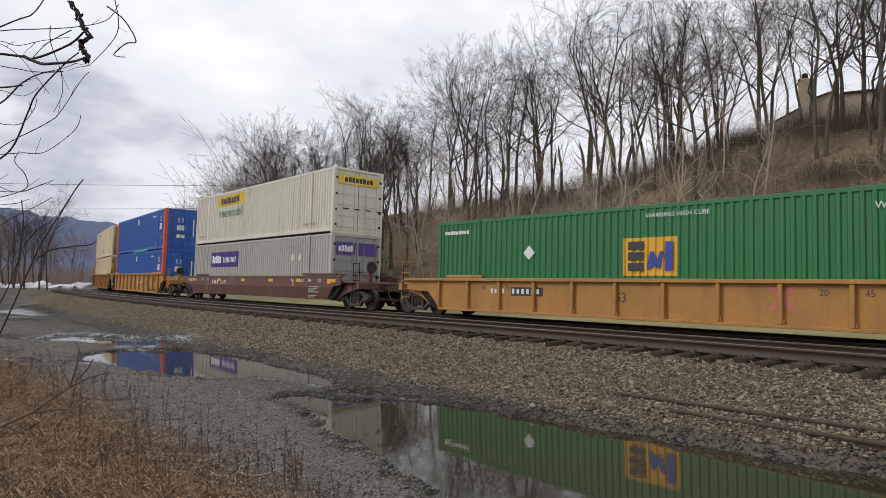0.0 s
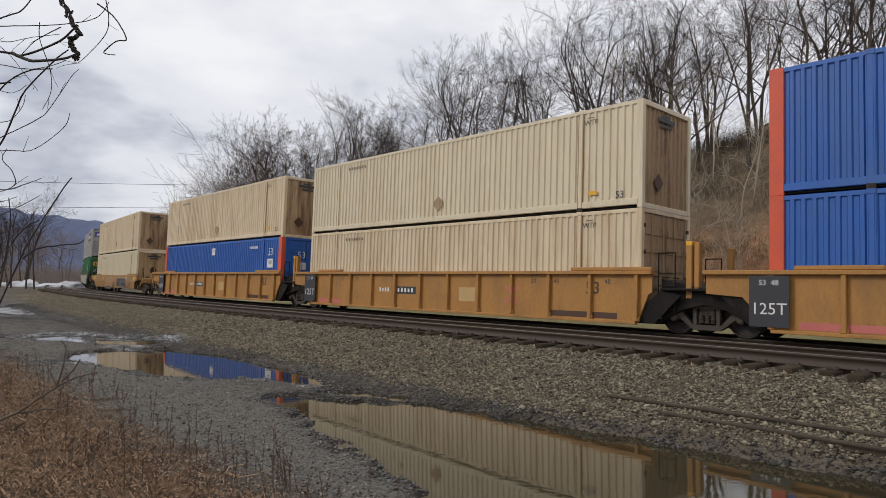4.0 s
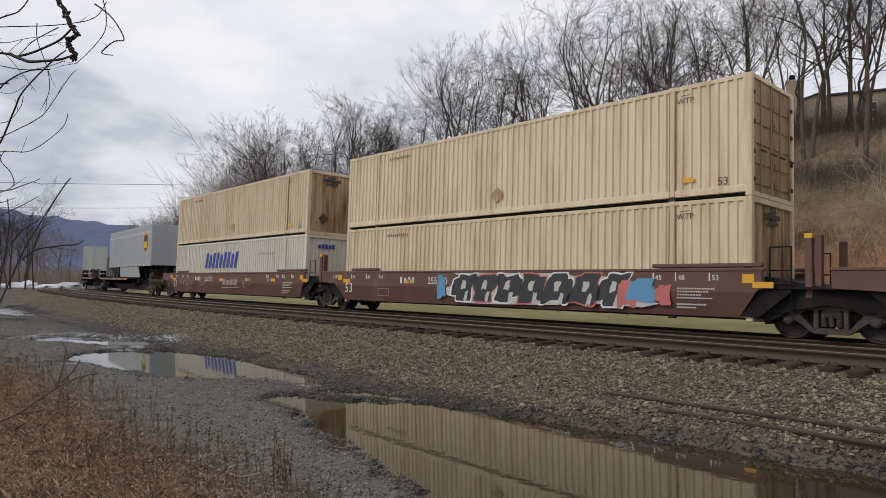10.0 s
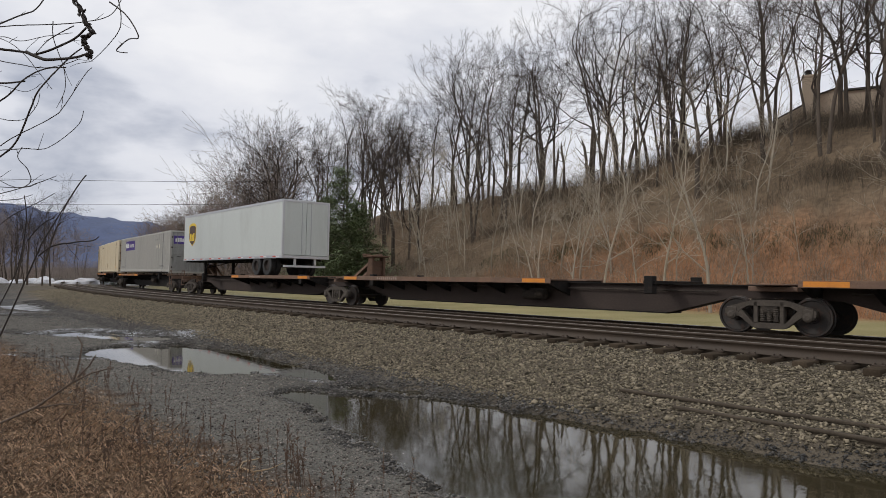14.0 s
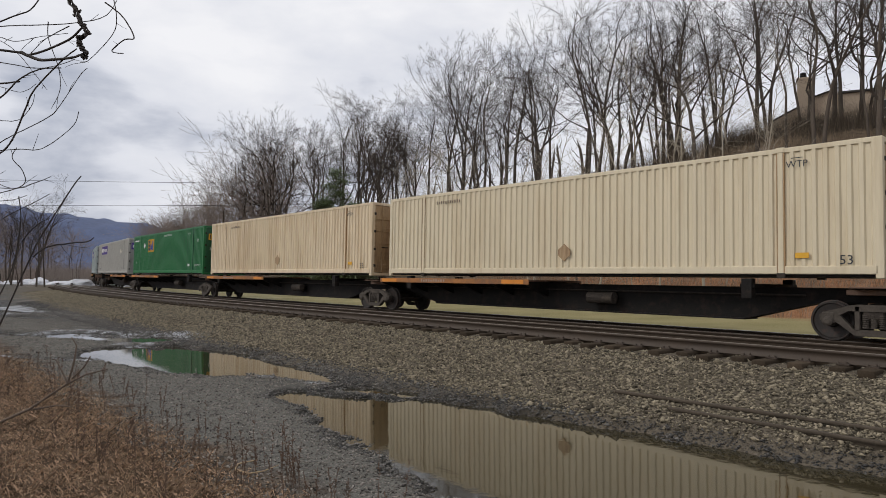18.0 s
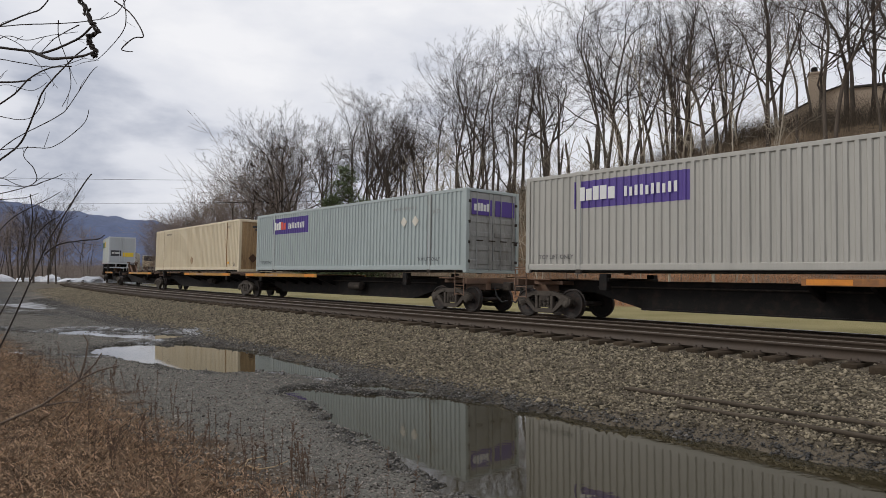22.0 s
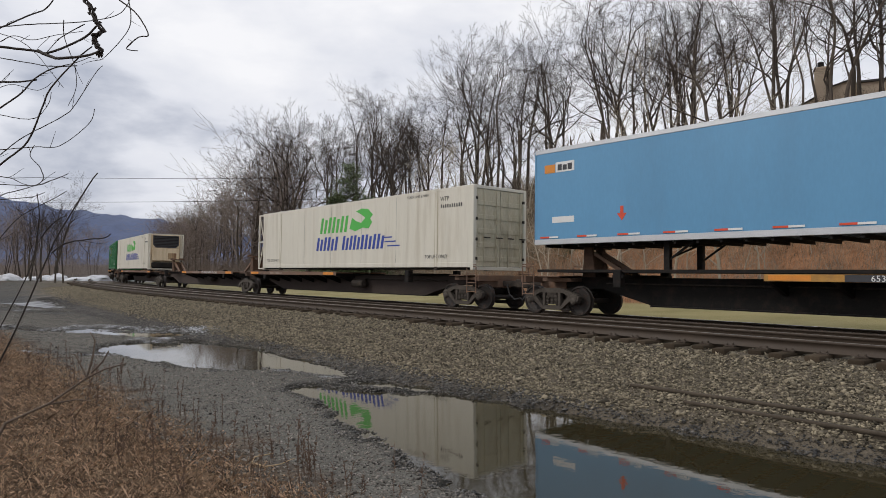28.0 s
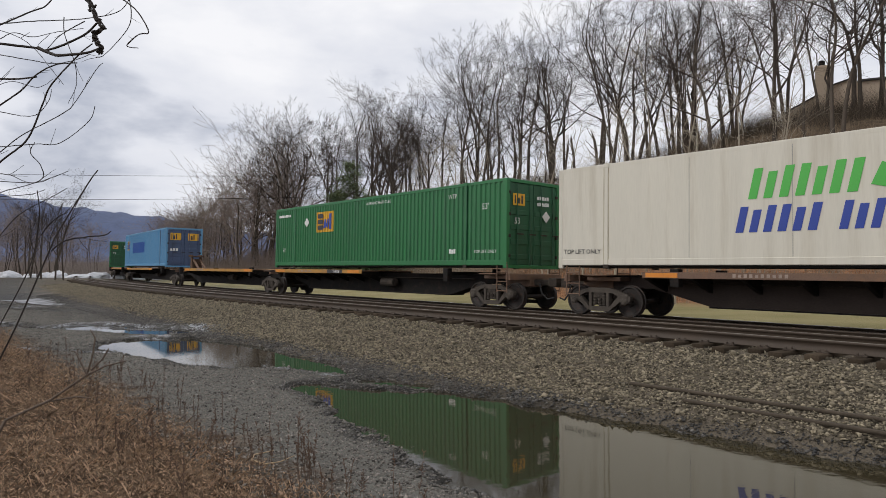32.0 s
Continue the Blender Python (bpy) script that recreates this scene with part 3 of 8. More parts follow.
wv = [(-30, 40, WATER), (-34, 28, WATER), (0, 2.6, WATER), (9, 0.0, WATER), (9, 6.0, WATER), (2, 11, WATER), (-12, 27, WATER)]
wbm = bmesh.new()
wbm.faces.new([wbm.verts.new(v) for v in wv])
water = part("puddle_water", wbm, water_material())
tagged(water, "still muddy rainwater mirroring the train and the sky", "puddle", kind="structure")


# ---- the two tracks ----
PROFILE = ((-0.07, -0.19), (-0.07, -0.178), (-0.012, -0.155), (-0.012, -0.05), (-0.036, -0.038), (-0.036, -0.006), (-0.028, 0.0),
           (0.028, 0.0), (0.036, -0.006), (0.036, -0.038), (0.012, -0.05), (0.012, -0.155), (0.07, -0.178), (0.07, -0.19))


def rail_frame(s, d):
    """Top of rail at s, d, for a track whose middle is at 0 or NEAR."""
    p = rail_at(s, d)
    p[..., 2] += CANT * d if abs(d) < 2 else RISE + CANT * (d - NEAR)
    return p


def sweep_rail(d, lo, hi, cut):
    """One rail as a swept profile; cut takes the points of the profile that are wanted."""
    s = np.concatenate([np.arange(lo, -30, 10.0), np.arange(-30, 110, 1.0), np.arange(110, hi, 10.0)])
    pts = rail_frame(s, d)
    th = np.interp(s, _s, _th)
    side = np.stack([-np.sin(th), np.cos(th), 0 * th], -1)
    prof = [PROFILE[i] for i in cut]
    V = np.concatenate([pts + side * a + np.array([0, 0, b]) for a, b in prof])
    m, k = len(s), len(prof)
    F = [[j * m + i, j * m + i + 1, (j + 1) % k * m + i + 1, (j + 1) % k * m + i] for j in range(k) for i in range(m - 1)]
    return raw("rail", V, F)


def make_track(name, mid, label, lo_t, hi_t):
    tr = thing(name, label, "railway track")
    tr["kind"] = "structure"
    for side in (-0.75, 0.75):
        r = part("rail", sweep_rail(mid + side, -500, 620, range(len(PROFILE))), m_rail, tr, "rusty steel rail")
        lift = raw("running_surface", *[np.array(q) for q in head_strip(mid + side)])
        part("running_surface", lift, m_head if mid < 1 else m_head_dull, r, "polished top of the rail head")
    ties = raw("sleeper", *tie_mesh())
    plates = bmesh.new()
    for i, s in enumerate(np.arange(lo_t, hi_t, 0.5)):
        s = s + 0.05 * math.sin(i * 2.3)
        p = rail_frame(np.array([s]), mid)[0]
        th = float(np.interp(s, _s, _th))
        ob = part("sleeper", ties, m_tie, tr)
        ob.matrix_world = Matrix.Translation((p[0], p[1], p[2] - 0.2 - 0.012 * abs(math.sin(i * 1.7)))) @ Matrix.Rotation(th + 0.03 * math.sin(i * 5.1), 4, "Z") @ Matrix.Rotation(math.atan(CANT), 4, "X") @ Matrix.Translation((0, 0.1 * math.sin(i * 3.7), 0))
        for side in (-0.75, 0.75):
            q = Matrix.Translation((p[0], p[1], p[2])) @ Matrix.Rotation(th, 4, "Z")
            c = []
            for bx in ((-0.09, 0.09, side - 0.17, side + 0.17, -0.2, -0.178), (-0.05, -0.03, side + 0.08, side + 0.115, -0.19, -0.145), (0.03, 0.05, side - 0.115, side - 0.08, -0.19, -0.145), (0.04, 0.06, side + 0.12, side + 0.15, -0.19, -0.15)):
                v0 = len(plates.verts)
                r = bmesh.ops.create_cube(plates, size=1.0)["verts"]
                for v in r:
                    v.co = q @ Vector(((bx[0] + bx[1]) / 2 + v.co.x * (bx[1] - bx[0]), (bx[2] + bx[3]) / 2 + v.co.y * (bx[3] - bx[2]), (bx[4] + bx[5]) / 2 + v.co.z * (bx[5] - bx[4]) + CANT * side))
    ob = part("tie_plates", plates, m_rail, tr, "rusty tie plates with spikes")
    ob["kind"] = "stuff"
    return tr


def head_strip(d):
    s = np.concatenate([np.arange(-500, -30, 10.0), np.arange(-30, 110, 1.0), np.arange(110, 620, 10.0)])
    pts = rail_frame(s, d)
    th = np.interp(s, _s, _th)
    side = np.stack([-np.sin(th), np.cos(th), 0 * th], -1)
    V = np.concatenate([pts + side * a + np.array([0, 0, b]) for a, b in ((-0.027, 0.001), (-0.024, 0.003), (0.024, 0.003), (0.032, -0.003))])
    m = len(s)
    return V, [[j * m + i, j * m + i + 1, (j + 1) * m + i + 1, (j + 1) * m + i] for j in range(3) for i in range(m - 1)]


def tie_mesh():
    bm = boxes((-0.115, 0.115, -1.3, 1.3, -0.18, 0.0), bevel=0.012)
    bm.verts.index_update()
    V = [tuple(v.co) for v in bm.verts]
    bmesh.ops.triangulate(bm, faces=bm.faces)
    F = [[v.index for v in f.verts] for f in bm.faces]
    bm.free()
    return V, F


make_track("track_far", 0.0, "running track in use, rusty rails on dark sleepers", -14, 40)
make_track("track_near", NEAR, "empty nearer track, rusty rails on dark wooden sleepers in ballast", -16, 62)


# ---- the train ----
# It runs towards falling s. Every vehicle's own space: x ahead, y away from the camera's side, z up from the rail.
def run(t):
    """Metres that the train has run at t seconds."""
    u = t / 32.0
    return 32.0 * (14.26453919 * u + 0.3335625 * u ** 2 + 0.56097275 * u ** 3 - 0.52274342 * u ** 4)


def unit_pose(front, rear, t, lean):
    """Pose of a vehicle whose bogies stand at these marks of the train."""
    k = run(t)
    a, b = Vector(rail_at(front - k)), Vector(rail_at(rear - k))
    ahead = (a - b).normalized()
    m = Matrix.Translation((a + b) / 2) @ ahead.to_track_quat("X", "Z").to_matrix().to_4x4()
    return m @ Matrix.Rotation(-lean, 4, "X")


RIDERS = []      # (object, front, rear, local pose, lean)


def ride(ob, front, rear, local=None, lean=0.03):
    local = local or Matrix.Identity(4)
    ob.matrix_world = unit_pose(front, rear, 0.0, lean) @ local
    RIDERS.append((ob, front, rear, local, lean))
    return ob


MESH = {}


def shared(key, make):
    """The mesh of that key, built once."""
    if key not in MESH:
        bm = make()
        me = bpy.data.meshes.new(key[0])
        bm.to_mesh(me)
        bm.free()
        MESH[key] = me
    return MESH[key]


def piece(name, key, make, material, parent, label="", m=None):
    ob = part(name, shared((name, key, material.name), make), material, parent, label)
    if name in ("serial_text", "data_text", "edge_text", "reporting_text", "end_text", "scribble", "letters"):
        ob["kind"] = "stuff"
    if m is not None:
        ob.matrix_basis = m
    return ob


def letters(text, height, depth=0.004):
    def make():
        cu = bpy.data.curves.new("letters", "FONT")
        cu.body, cu.size, cu.align_x = text, height * 1.4, "CENTER"
        cu.resolution_u = 2
        ob = bpy.data.objects.new("letters", cu)
        me = bpy.data.meshes.new_from_object(ob)
        bm = bmesh.new()
        bm.from_mesh(me)
        bpy.data.objects.remove(ob)
        return bm
    return make


FACE = Matrix.Rotation(radians(90), 4, "X")                                        # flat writing turned to face the near side
ENDF = Matrix.Rotation(radians(90), 4, "Z") @ Matrix.Rotation(radians(90), 4, "X")  # to face ahead


def word(text, h, x, z, y, material, parent, name="lettering", end=False):
    m = Matrix.Translation((x, y, z)) @ (ENDF if end else FACE)
    return piece(name, (text, h), letters(text, h), material, parent, "", m)


PITCH, DEEP = 0.225, 0.04


def ribs(x0, x1):
    """Breaks of the corrugation between x0 and x1: x and depth inwards."""
    pts = []
    k = math.floor(x0 / PITCH) - 1
    while k * PITCH < x1 + PITCH:
        o = k * PITCH
        pts += [(o, 0.0), (o + 0.075, 0.0), (o + 0.105, DEEP), (o + 0.195, DEEP)]
        k += 1
    xs, ds = [p[0] for p in pts], [p[1] for p in pts]
    inner = [p for p in pts if x0 < p[0] < x1]
    return [(x0, float(np.interp(x0, xs, ds)))] + inner + [(x1, float(np.interp(x1, xs, ds)))]


def corrugated(x0, x1, z0, z1, y=-1.3, proud=0.0, smooth_skin=False):
    """A ribbed sheet on the near side (y negative) or the far one."""
    bm = bmesh.new()
    sgn = 1 if y < 0 else -1
    prof = [(x0, 0), (x1, 0)] if smooth_skin else ribs(x0, x1)
    lo = [bm.verts.new((x, y + sgn * (d - proud), z0)) for x, d in prof]
    hi = [bm.verts.new((x, y + sgn * (d - proud), z1)) for x, d in prof]
    for i in range(len(prof) - 1):
        f = (lo[i], lo[i + 1], hi[i + 1], hi[i])
        bm.faces.new(f if y < 0 else f[::-1])
    return bm


def blocks(x, z, w, h, n, y, slant=0.0, gap=0.18, thick=0.004):
    """A row of plain upright bars in place of lettering."""
    bm = bmesh.new()
    st = w / n
    for i in range(n):
        a, b = x + i * st, x + (i + 1 - gap) * st
        hh = h * (1.0 if i % 3 != 1 else 0.86)
        vs = [bm.verts.new(p) for p in ((a, y, z), (b, y, z), (b + slant * hh, y, z + hh), (a + slant * hh, y, z + hh))]
        bm.faces.new(vs)
        us = [bm.verts.new(p) for p in ((a, y - thick, z), (b, y - thick, z), (b + slant * hh, y - thick, z + hh), (a + slant * hh, y - thick, z + hh))]
        bm.faces.new(us[::-1])
        for j in range(4):
            bm.faces.new((vs[j], vs[(j + 1) % 4], us[(j + 1) % 4], us[j]))
    bmesh.ops.recalc_face_normals(bm, faces=bm.faces)
    return bm


def bars(name, key, x, z, w, h, n, y, material, parent, label="", slant=0.0, gap=0.18):
    """The same row, each bar a part of its own."""
    st = w / n
    for i in range(n):
        hh = h * (1.0 if i % 3 != 1 else 0.86)
        piece(name, (key, "bar", round(w / n, 3), round(hh, 3), slant, gap), lambda: blocks(0, 0, st, hh, 1, 0, slant, gap), material, parent, label, Matrix.Translation((x + i * st, y, z)))


def end_blocks(y, z, w, h, n, x):
    bm = bmesh.new()
    st = w / n
    for i in range(n):
        box(bm, x, x + 0.004, y + i * st, y + (i + 0.8) * st, z, z + h * (1 if i % 3 else 0.85))
    return bm


def shield(x, z, w, h, y):
    pts = [(-0.5, 0.92), (-0.3, 1.0), (0.0, 1.03), (0.3, 1.0), (0.5, 0.92), (0.5, 0.42), (0.42, 0.22), (0.2, 0.08), (0.0, 0.0), (-0.2, 0.08), (-0.42, 0.22), (-0.5, 0.42)]
    return prism([(x + a * w, z + b * h) for a, b in pts], y - 0.004, y)


CL, CW, CH = 16.15, 2.6, 2.9


def container(label, skin, end_skin, end="wall", frame_skin=None, flat=False, length=CL):
    """A 53-foot box. Its marks are added by the caller."""
    c = thing("shipping_container", label, "container", "containers on the train")
    fr = frame_skin or skin
    h2, key = length / 2, round(length, 2)
    post = 6.1
    for sg in (-1, 1):
        y = sg * 1.29
        piece("side_panel", (key, sg, flat), lambda: corrugated(-h2 + 0.12, h2 - 0.12, 0.26, 2.8, y, smooth_skin=flat), skin, c)
        piece("top_rail", (key, sg), lambda: boxes((-h2 + 0.1, h2 - 0.1, min(y, y - sg * 0.08), max(y, y - sg * 0.08), 2.79, 2.9), bevel=0.012), fr, c)
        piece("bottom_rail", (key, sg), lambda: boxes((-h2 + 0.1, h2 - 0.1, min(y + sg * 0.01, y - sg * 0.09), max(y + sg * 0.01, y - sg * 0.09), 0.09, 0.27), bevel=0.015), fr, c)
        for ex in (-1, 1):
            piece("corner_post", (key, sg, ex), lambda: boxes((ex * h2 - (0.16 if ex > 0 else 0), ex * h2 + (0.16 if ex < 0 else 0), min(sg * 1.3, sg * 1.15), max(sg * 1.3, sg * 1.15), 0.0, 2.9), bevel=0.015), fr, c)
            piece("lifting_post", (sg, ex), lambda: boxes((ex * post - 0.06, ex * post + 0.06, min(sg * 1.304, sg * 1.2), max(sg * 1.304, sg * 1.2), 0.0, 2.9), bevel=0.01), fr, c)
            piece("post_seam", (sg, ex), lambda: boxes((ex * post - 0.085, ex * post - 0.06, min(sg * 1.3015, sg * 1.2), max(sg * 1.3015, sg * 1.2), 0.12, 2.79), (ex * post + 0.06, ex * post + 0.085, min(sg * 1.3015, sg * 1.2), max(sg * 1.3015, sg * 1.2), 0.12, 2.79)), end_skin, c, "grimy seam beside the lifting post")
            for z in (0.0, 2.8):
                piece("corner_casting", (sg, ex, z), lambda: boxes((ex * post - 0.09, ex * post + 0.09, min(sg * 1.312, sg * 1.16), max(sg * 1.312, sg * 1.16), z, z + 0.115), bevel=0.01), m_truck if z == 0 else fr, c)
    piece("roof", key, lambda: boxes((-h2 + 0.05, h2 - 0.05, -1.25, 1.25, 2.84, 2.885), bevel=0.01), fr, c)
    piece("floor", key, lambda: boxes((-h2 + 0.05, h2 - 0.05, -1.22, 1.22, 0.04, 0.12)), m_black, c)
    piece("rear_wall", key, lambda: boxes((-h2 + 0.03, -h2 + 0.07, -1.2, 1.2, 0.08, 2.84)), end_skin, c)
    if end == "wall":
        def wall():
            bm = corrugated(-1.16, 1.16, 0.12, 2.8, -1.0)
            bmesh.ops.transform(bm, matrix=Matrix.Translation((h2 - 1.05, 0, 0)) @ Matrix.Rotation(radians(90), 4, "Z"), verts=bm.verts)
            return bm
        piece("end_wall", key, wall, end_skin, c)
        piece("end_sill", key, lambda: boxes((h2 - 0.1, h2 - 0.004, -1.15, 1.15, 0.0, 0.14), bevel=0.01), fr, c)
        piece("end_header", key, lambda: boxes((h2 - 0.1, h2 - 0.004, -1.15, 1.15, 2.76, 2.9), bevel=0.01), fr, c)
    elif end == "door":
        for sg in (-1, 1):
            lo, hi = (-1.15, -0.012) if sg < 0 else (0.012, 1.15)
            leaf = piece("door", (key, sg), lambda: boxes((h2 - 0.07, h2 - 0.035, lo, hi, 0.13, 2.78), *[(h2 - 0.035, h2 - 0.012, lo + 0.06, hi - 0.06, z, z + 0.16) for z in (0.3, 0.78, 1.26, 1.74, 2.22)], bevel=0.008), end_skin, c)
            for q in (0.3, 0.82):
                yy = lo + (hi - lo) * q
                piece("lock_rod", (key, sg, q), lambda: bar(bmesh.new(), (h2 + 0.01, yy, 0.1), (h2 + 0.01, yy, 2.8), 0.018, 6), end_skin, leaf, "upright lock rod")
                piece("handle", (key, sg, q), lambda: boxes((h2 + 0.01, h2 + 0.035, yy - 0.02, yy + 0.28, 1.1, 1.14)), m_truck, leaf)
            for z in (0.35, 1.0, 1.7, 2.4):
                yy = lo if sg < 0 else hi
                piece("hinge", (key, sg, z), lambda: boxes((h2 - 0.05, h2 + 0.01, yy - 0.05, yy + 0.05, z, z + 0.1), bevel=0.01), m_truck, leaf)
        piece("end_sill", (key, "d"), lambda: boxes((h2 - 0.1, h2 - 0.002, -1.15, 1.15, 0.0, 0.12), bevel=0.01), fr, c)
        piece("end_header", (key, "d"), lambda: boxes((h2 - 0.1, h2 - 0.002, -1.15, 1.15, 2.79, 2.9), bevel=0.01), fr, c)
    return c


def top_lift_marks(c, ink):
    word("TOP LIFT ONLY", 0.13, 6.1, 0.42, -1.305, ink, c)
    word("TOP LIFT ONLY", 0.13, -6.9, 0.42, -1.305, ink, c)


def diamond(c, x, z, material, r=0.2):
    piece("hazard_diamond", (x, z, r), lambda: prism([(x - r, z), (x, z - r), (x + r, z), (x, z + r)], -1.312, -1.302), material, c, "diamond placard")


def cream_box(label, end="wall", mark="53", pale=False):
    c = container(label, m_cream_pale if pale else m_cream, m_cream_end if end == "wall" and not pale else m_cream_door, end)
    piece("serial_text", 1, lambda: blocks(-6.0 + 0.6, 2.5, 1.25, 0.11, 11, -1.303, gap=0.62), m_shield, c)
    piece("serial_text", 2, lambda: boxes((6.33, 6.57, -1.306, -1.303, 2.64, 2.655)), m_ink, c)
    word("WTP", 0.15, 6.45, 2.44, -1.304, m_ink, c)
    word(mark, 0.2, 7.4, 0.3, -1.304, m_ink, c)
    piece("placard_frame", 1, lambda: prism([(-0.05, 0.62), (0.16, 0.45), (0.37, 0.62), (0.37, 0.78), (0.16, 0.95), (-0.05, 0.78)], -1.318, -1.302), m_cream_end, c, "worn placard holder")
    piece("caution_label", 1, lambda: boxes((6.4, 6.68, -1.309, -1.303, 0.44, 0.56)), m_gold, c, "amber caution label")
    if end == "wall":
        piece("end_emblem", 1, lambda: boxes((8.076, 8.082, -0.55, 0.35, 2.45, 2.56), (8.076, 8.082, -0.4, 0.2, 2.3, 2.38), (8.076, 8.082, -0.3, 0.1, 2.58, 2.66)), m_ink, c, "dark printed emblem")
        piece("end_placard", 1, lambda: prism([(-0.75, 0.75), (-0.5, 0.5), (-0.25, 0.75), (-0.5, 1.0)], 8.076, 8.084, "x"), m_shield, c, "rusted placard diamond")
    else:
        piece("end_emblem", 2, lambda: boxes((8.02, 8.03, -0.9, -0.3, 2.35, 2.45), (8.02, 8.03, -0.9, -0.35, 2.18, 2.28)), m_ink, c)
    return c


def courier_panel(c, x0, x1, z0, z1, end=True, red=False):
    """A purple maker's panel with plain bars in place of its name."""
    p = piece("name_panel", (x0, x1, z0, z1), lambda: corrugated(x0, x1, z0, z1, -1.29, 0.004), m_purple, c, "purple name panel")
    w, h = x1 - x0, z1 - z0
    bars("name_bar", (x0, z0, 1), x0 + 0.05 * w, z0 + 0.27 * h, 0.2 * w, 0.5 * h, 3, -1.298, m_lettering, p, "bold white bars")
    bars("name_bar", (x0, z0, 2), x0 + 0.25 * w, z0 + 0.27 * h, 0.15 * w, 0.5 * h, 2, -1.298, m_mark_red if red else m_lettering, p)
    bars("name_bar", (x0, z0, 3), x0 + 0.47 * w, z0 + 0.3 * h, 0.46 * w, 0.36 * h, 10, -1.298, m_lettering, p, "thin white bars", gap=0.45)
    if end:
        e = piece("end_panel", (x0, z0), lambda: boxes((8.066, 8.072, -1.05, -0.08, 2.0, 2.55), (8.066, 8.072, 0.08, 1.05, 2.0, 2.55)), m_purple, c, "purple panel across the doors")
        piece("name_text", (x0, z0, 4), lambda: end_blocks(-0.95, 2.14, 0.75, 0.27, 5, 8.074), m_lettering, e)


def grey_box(label, x0=-6.25, x1=-2.75, z0=1.85, z1=2.62, red=False, end="door", mark=4.6):
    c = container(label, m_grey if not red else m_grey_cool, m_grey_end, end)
    courier_panel(c, x0, x1, z0, z1, end == "door", red)
    if z1 > 2:
        top_lift_marks(c, m_ink)
    diamond(c, mark, 1.9, m_white)
    diamond(c, mark + 0.7, 1.9, m_white)
    piece("serial_text", (3, mark), lambda: blocks(mark - 0.7, 2.35, 1.5, 0.11, 11, -1.303, gap=0.62), m_grey_end, c)
    word("WTP", 0.15, 6.5, 2.1, -1.304, m_grey_end, c)
    return c


def amber_panel(c, x, z, s=1.2, y=-1.29, name="name_panel"):
    p = piece(name, (x, z, s), lambda: corrugated(x - s * 0.62, x + s * 0.62, z, z + s * 0.8, y, 0.004), m_gold, c, "amber square name panel")
    piece("letter_block", (x, z, s, 1), lambda: boxes(*[(x - s * 0.5, x - s * 0.12, y - 0.02, y - 0.008, z + q * s, z + (q + 0.17) * s) for q in (0.1, 0.325, 0.55)]), m_ink, p, "dark stacked bars")
    piece("letter_block", (x, z, s, 2), lambda: prism([(x - 0.06 * s, z + 0.15 * s), (x + 0.02 * s, z + 0.5 * s), (x + 0.1 * s, z + 0.5 * s), (x + 0.17 * s, z + 0.3 * s), (x + 0.24 * s, z + 0.5 * s), (x + 0.32 * s, z + 0.5 * s), (x + 0.26 * s, z + 0.15 * s), (x + 0.2 * s, z + 0.15 * s), (x + 0.16 * s, z + 0.24 * s), (x + 0.06 * s, z + 0.15 * s)], y - 0.02, y - 0.008), m_mark_blue, p, "blue zigzag block")
    piece("letter_block", (x, z, s, 3), lambda: boxes((x + s * 0.36, x + s * 0.52, y - 0.02, y - 0.008, z + 0.1 * s, z + 0.7 * s)), m_mark_blue, p)


def end_amber(c, y, z, s=0.55):
    p = piece("end_panel", (y, z, s), lambda: boxes((8.066, 8.072, y, y + s, z, z + s * 0.7)), m_gold, c, "small amber name panel")
    piece("letter_block", (y, z, s), lambda: boxes((8.072, 8.077, y + 0.07, y + 0.12, z + 0.06, z + s * 0.6), (8.072, 8.077, y + 0.2, y + 0.32, z + 0.06, z + s * 0.45), (8.072, 8.077, y + 0.38, y + 0.46, z + 0.06, z + s * 0.6)), m_ink, p)


def green_box(label, x=-3.3, z=1.6, s=1.15, end="door"):
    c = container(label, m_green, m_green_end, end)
    amber_panel(c, x, z, s)
    word("WARNING HIGH CUBE", 0.12, 0.9, 2.56, -1.304, m_lettering, c)
    word("53'", 0.2, 7.1, 1.95, -1.304, m_lettering, c)
    word("53'", 0.18, -7.1, 0.75, -1.304, m_lettering, c)
    piece("serial_text", 4, lambda: blocks(-7.7, 2.45, 1.2, 0.12, 9, -1.303), m_lettering, c)
    word("WTP", 0.15, 5.45, 2.42, -1.304, m_lettering, c)
    piece("serial_text", 6, lambda: blocks(5.3, 0.5, 0.35, 0.16, 3, -1.303), m_lettering, c)
    word("TOP LIFT ONLY", 0.11, 7.1, 0.5, -1.304, m_lettering, c)
    diamond(c, -4.9 if x < -1 else -3.9 if x < 1 else x + 1.6, 2.1 if x < -1 else 1.75, m_lettering, 0.22)
    if end == "door":
        end_amber(c, -1.0, 2.05)
        piece("end_text", 1, lambda: end_blocks(0.15, 2.3, 0.6, 0.12, 5, 8.072), m_lettering, c)
        piece("end_text", 2, lambda: end_blocks(0.15, 2.1, 0.6, 0.12, 6, 8.072), m_lettering, c)
        piece("end_text", 3, lambda: prism([(0.4, 1.75), (0.6, 1.55), (0.8, 1.75), (0.6, 1.95)], 8.072, 8.078, "x"), m_lettering, c)
        word("53", 0.2, 8.074, 1.45, -0.8, m_lettering, c, end=False).matrix_basis = Matrix.Translation((8.074, -0.8, 1.45)) @ ENDF
    return c


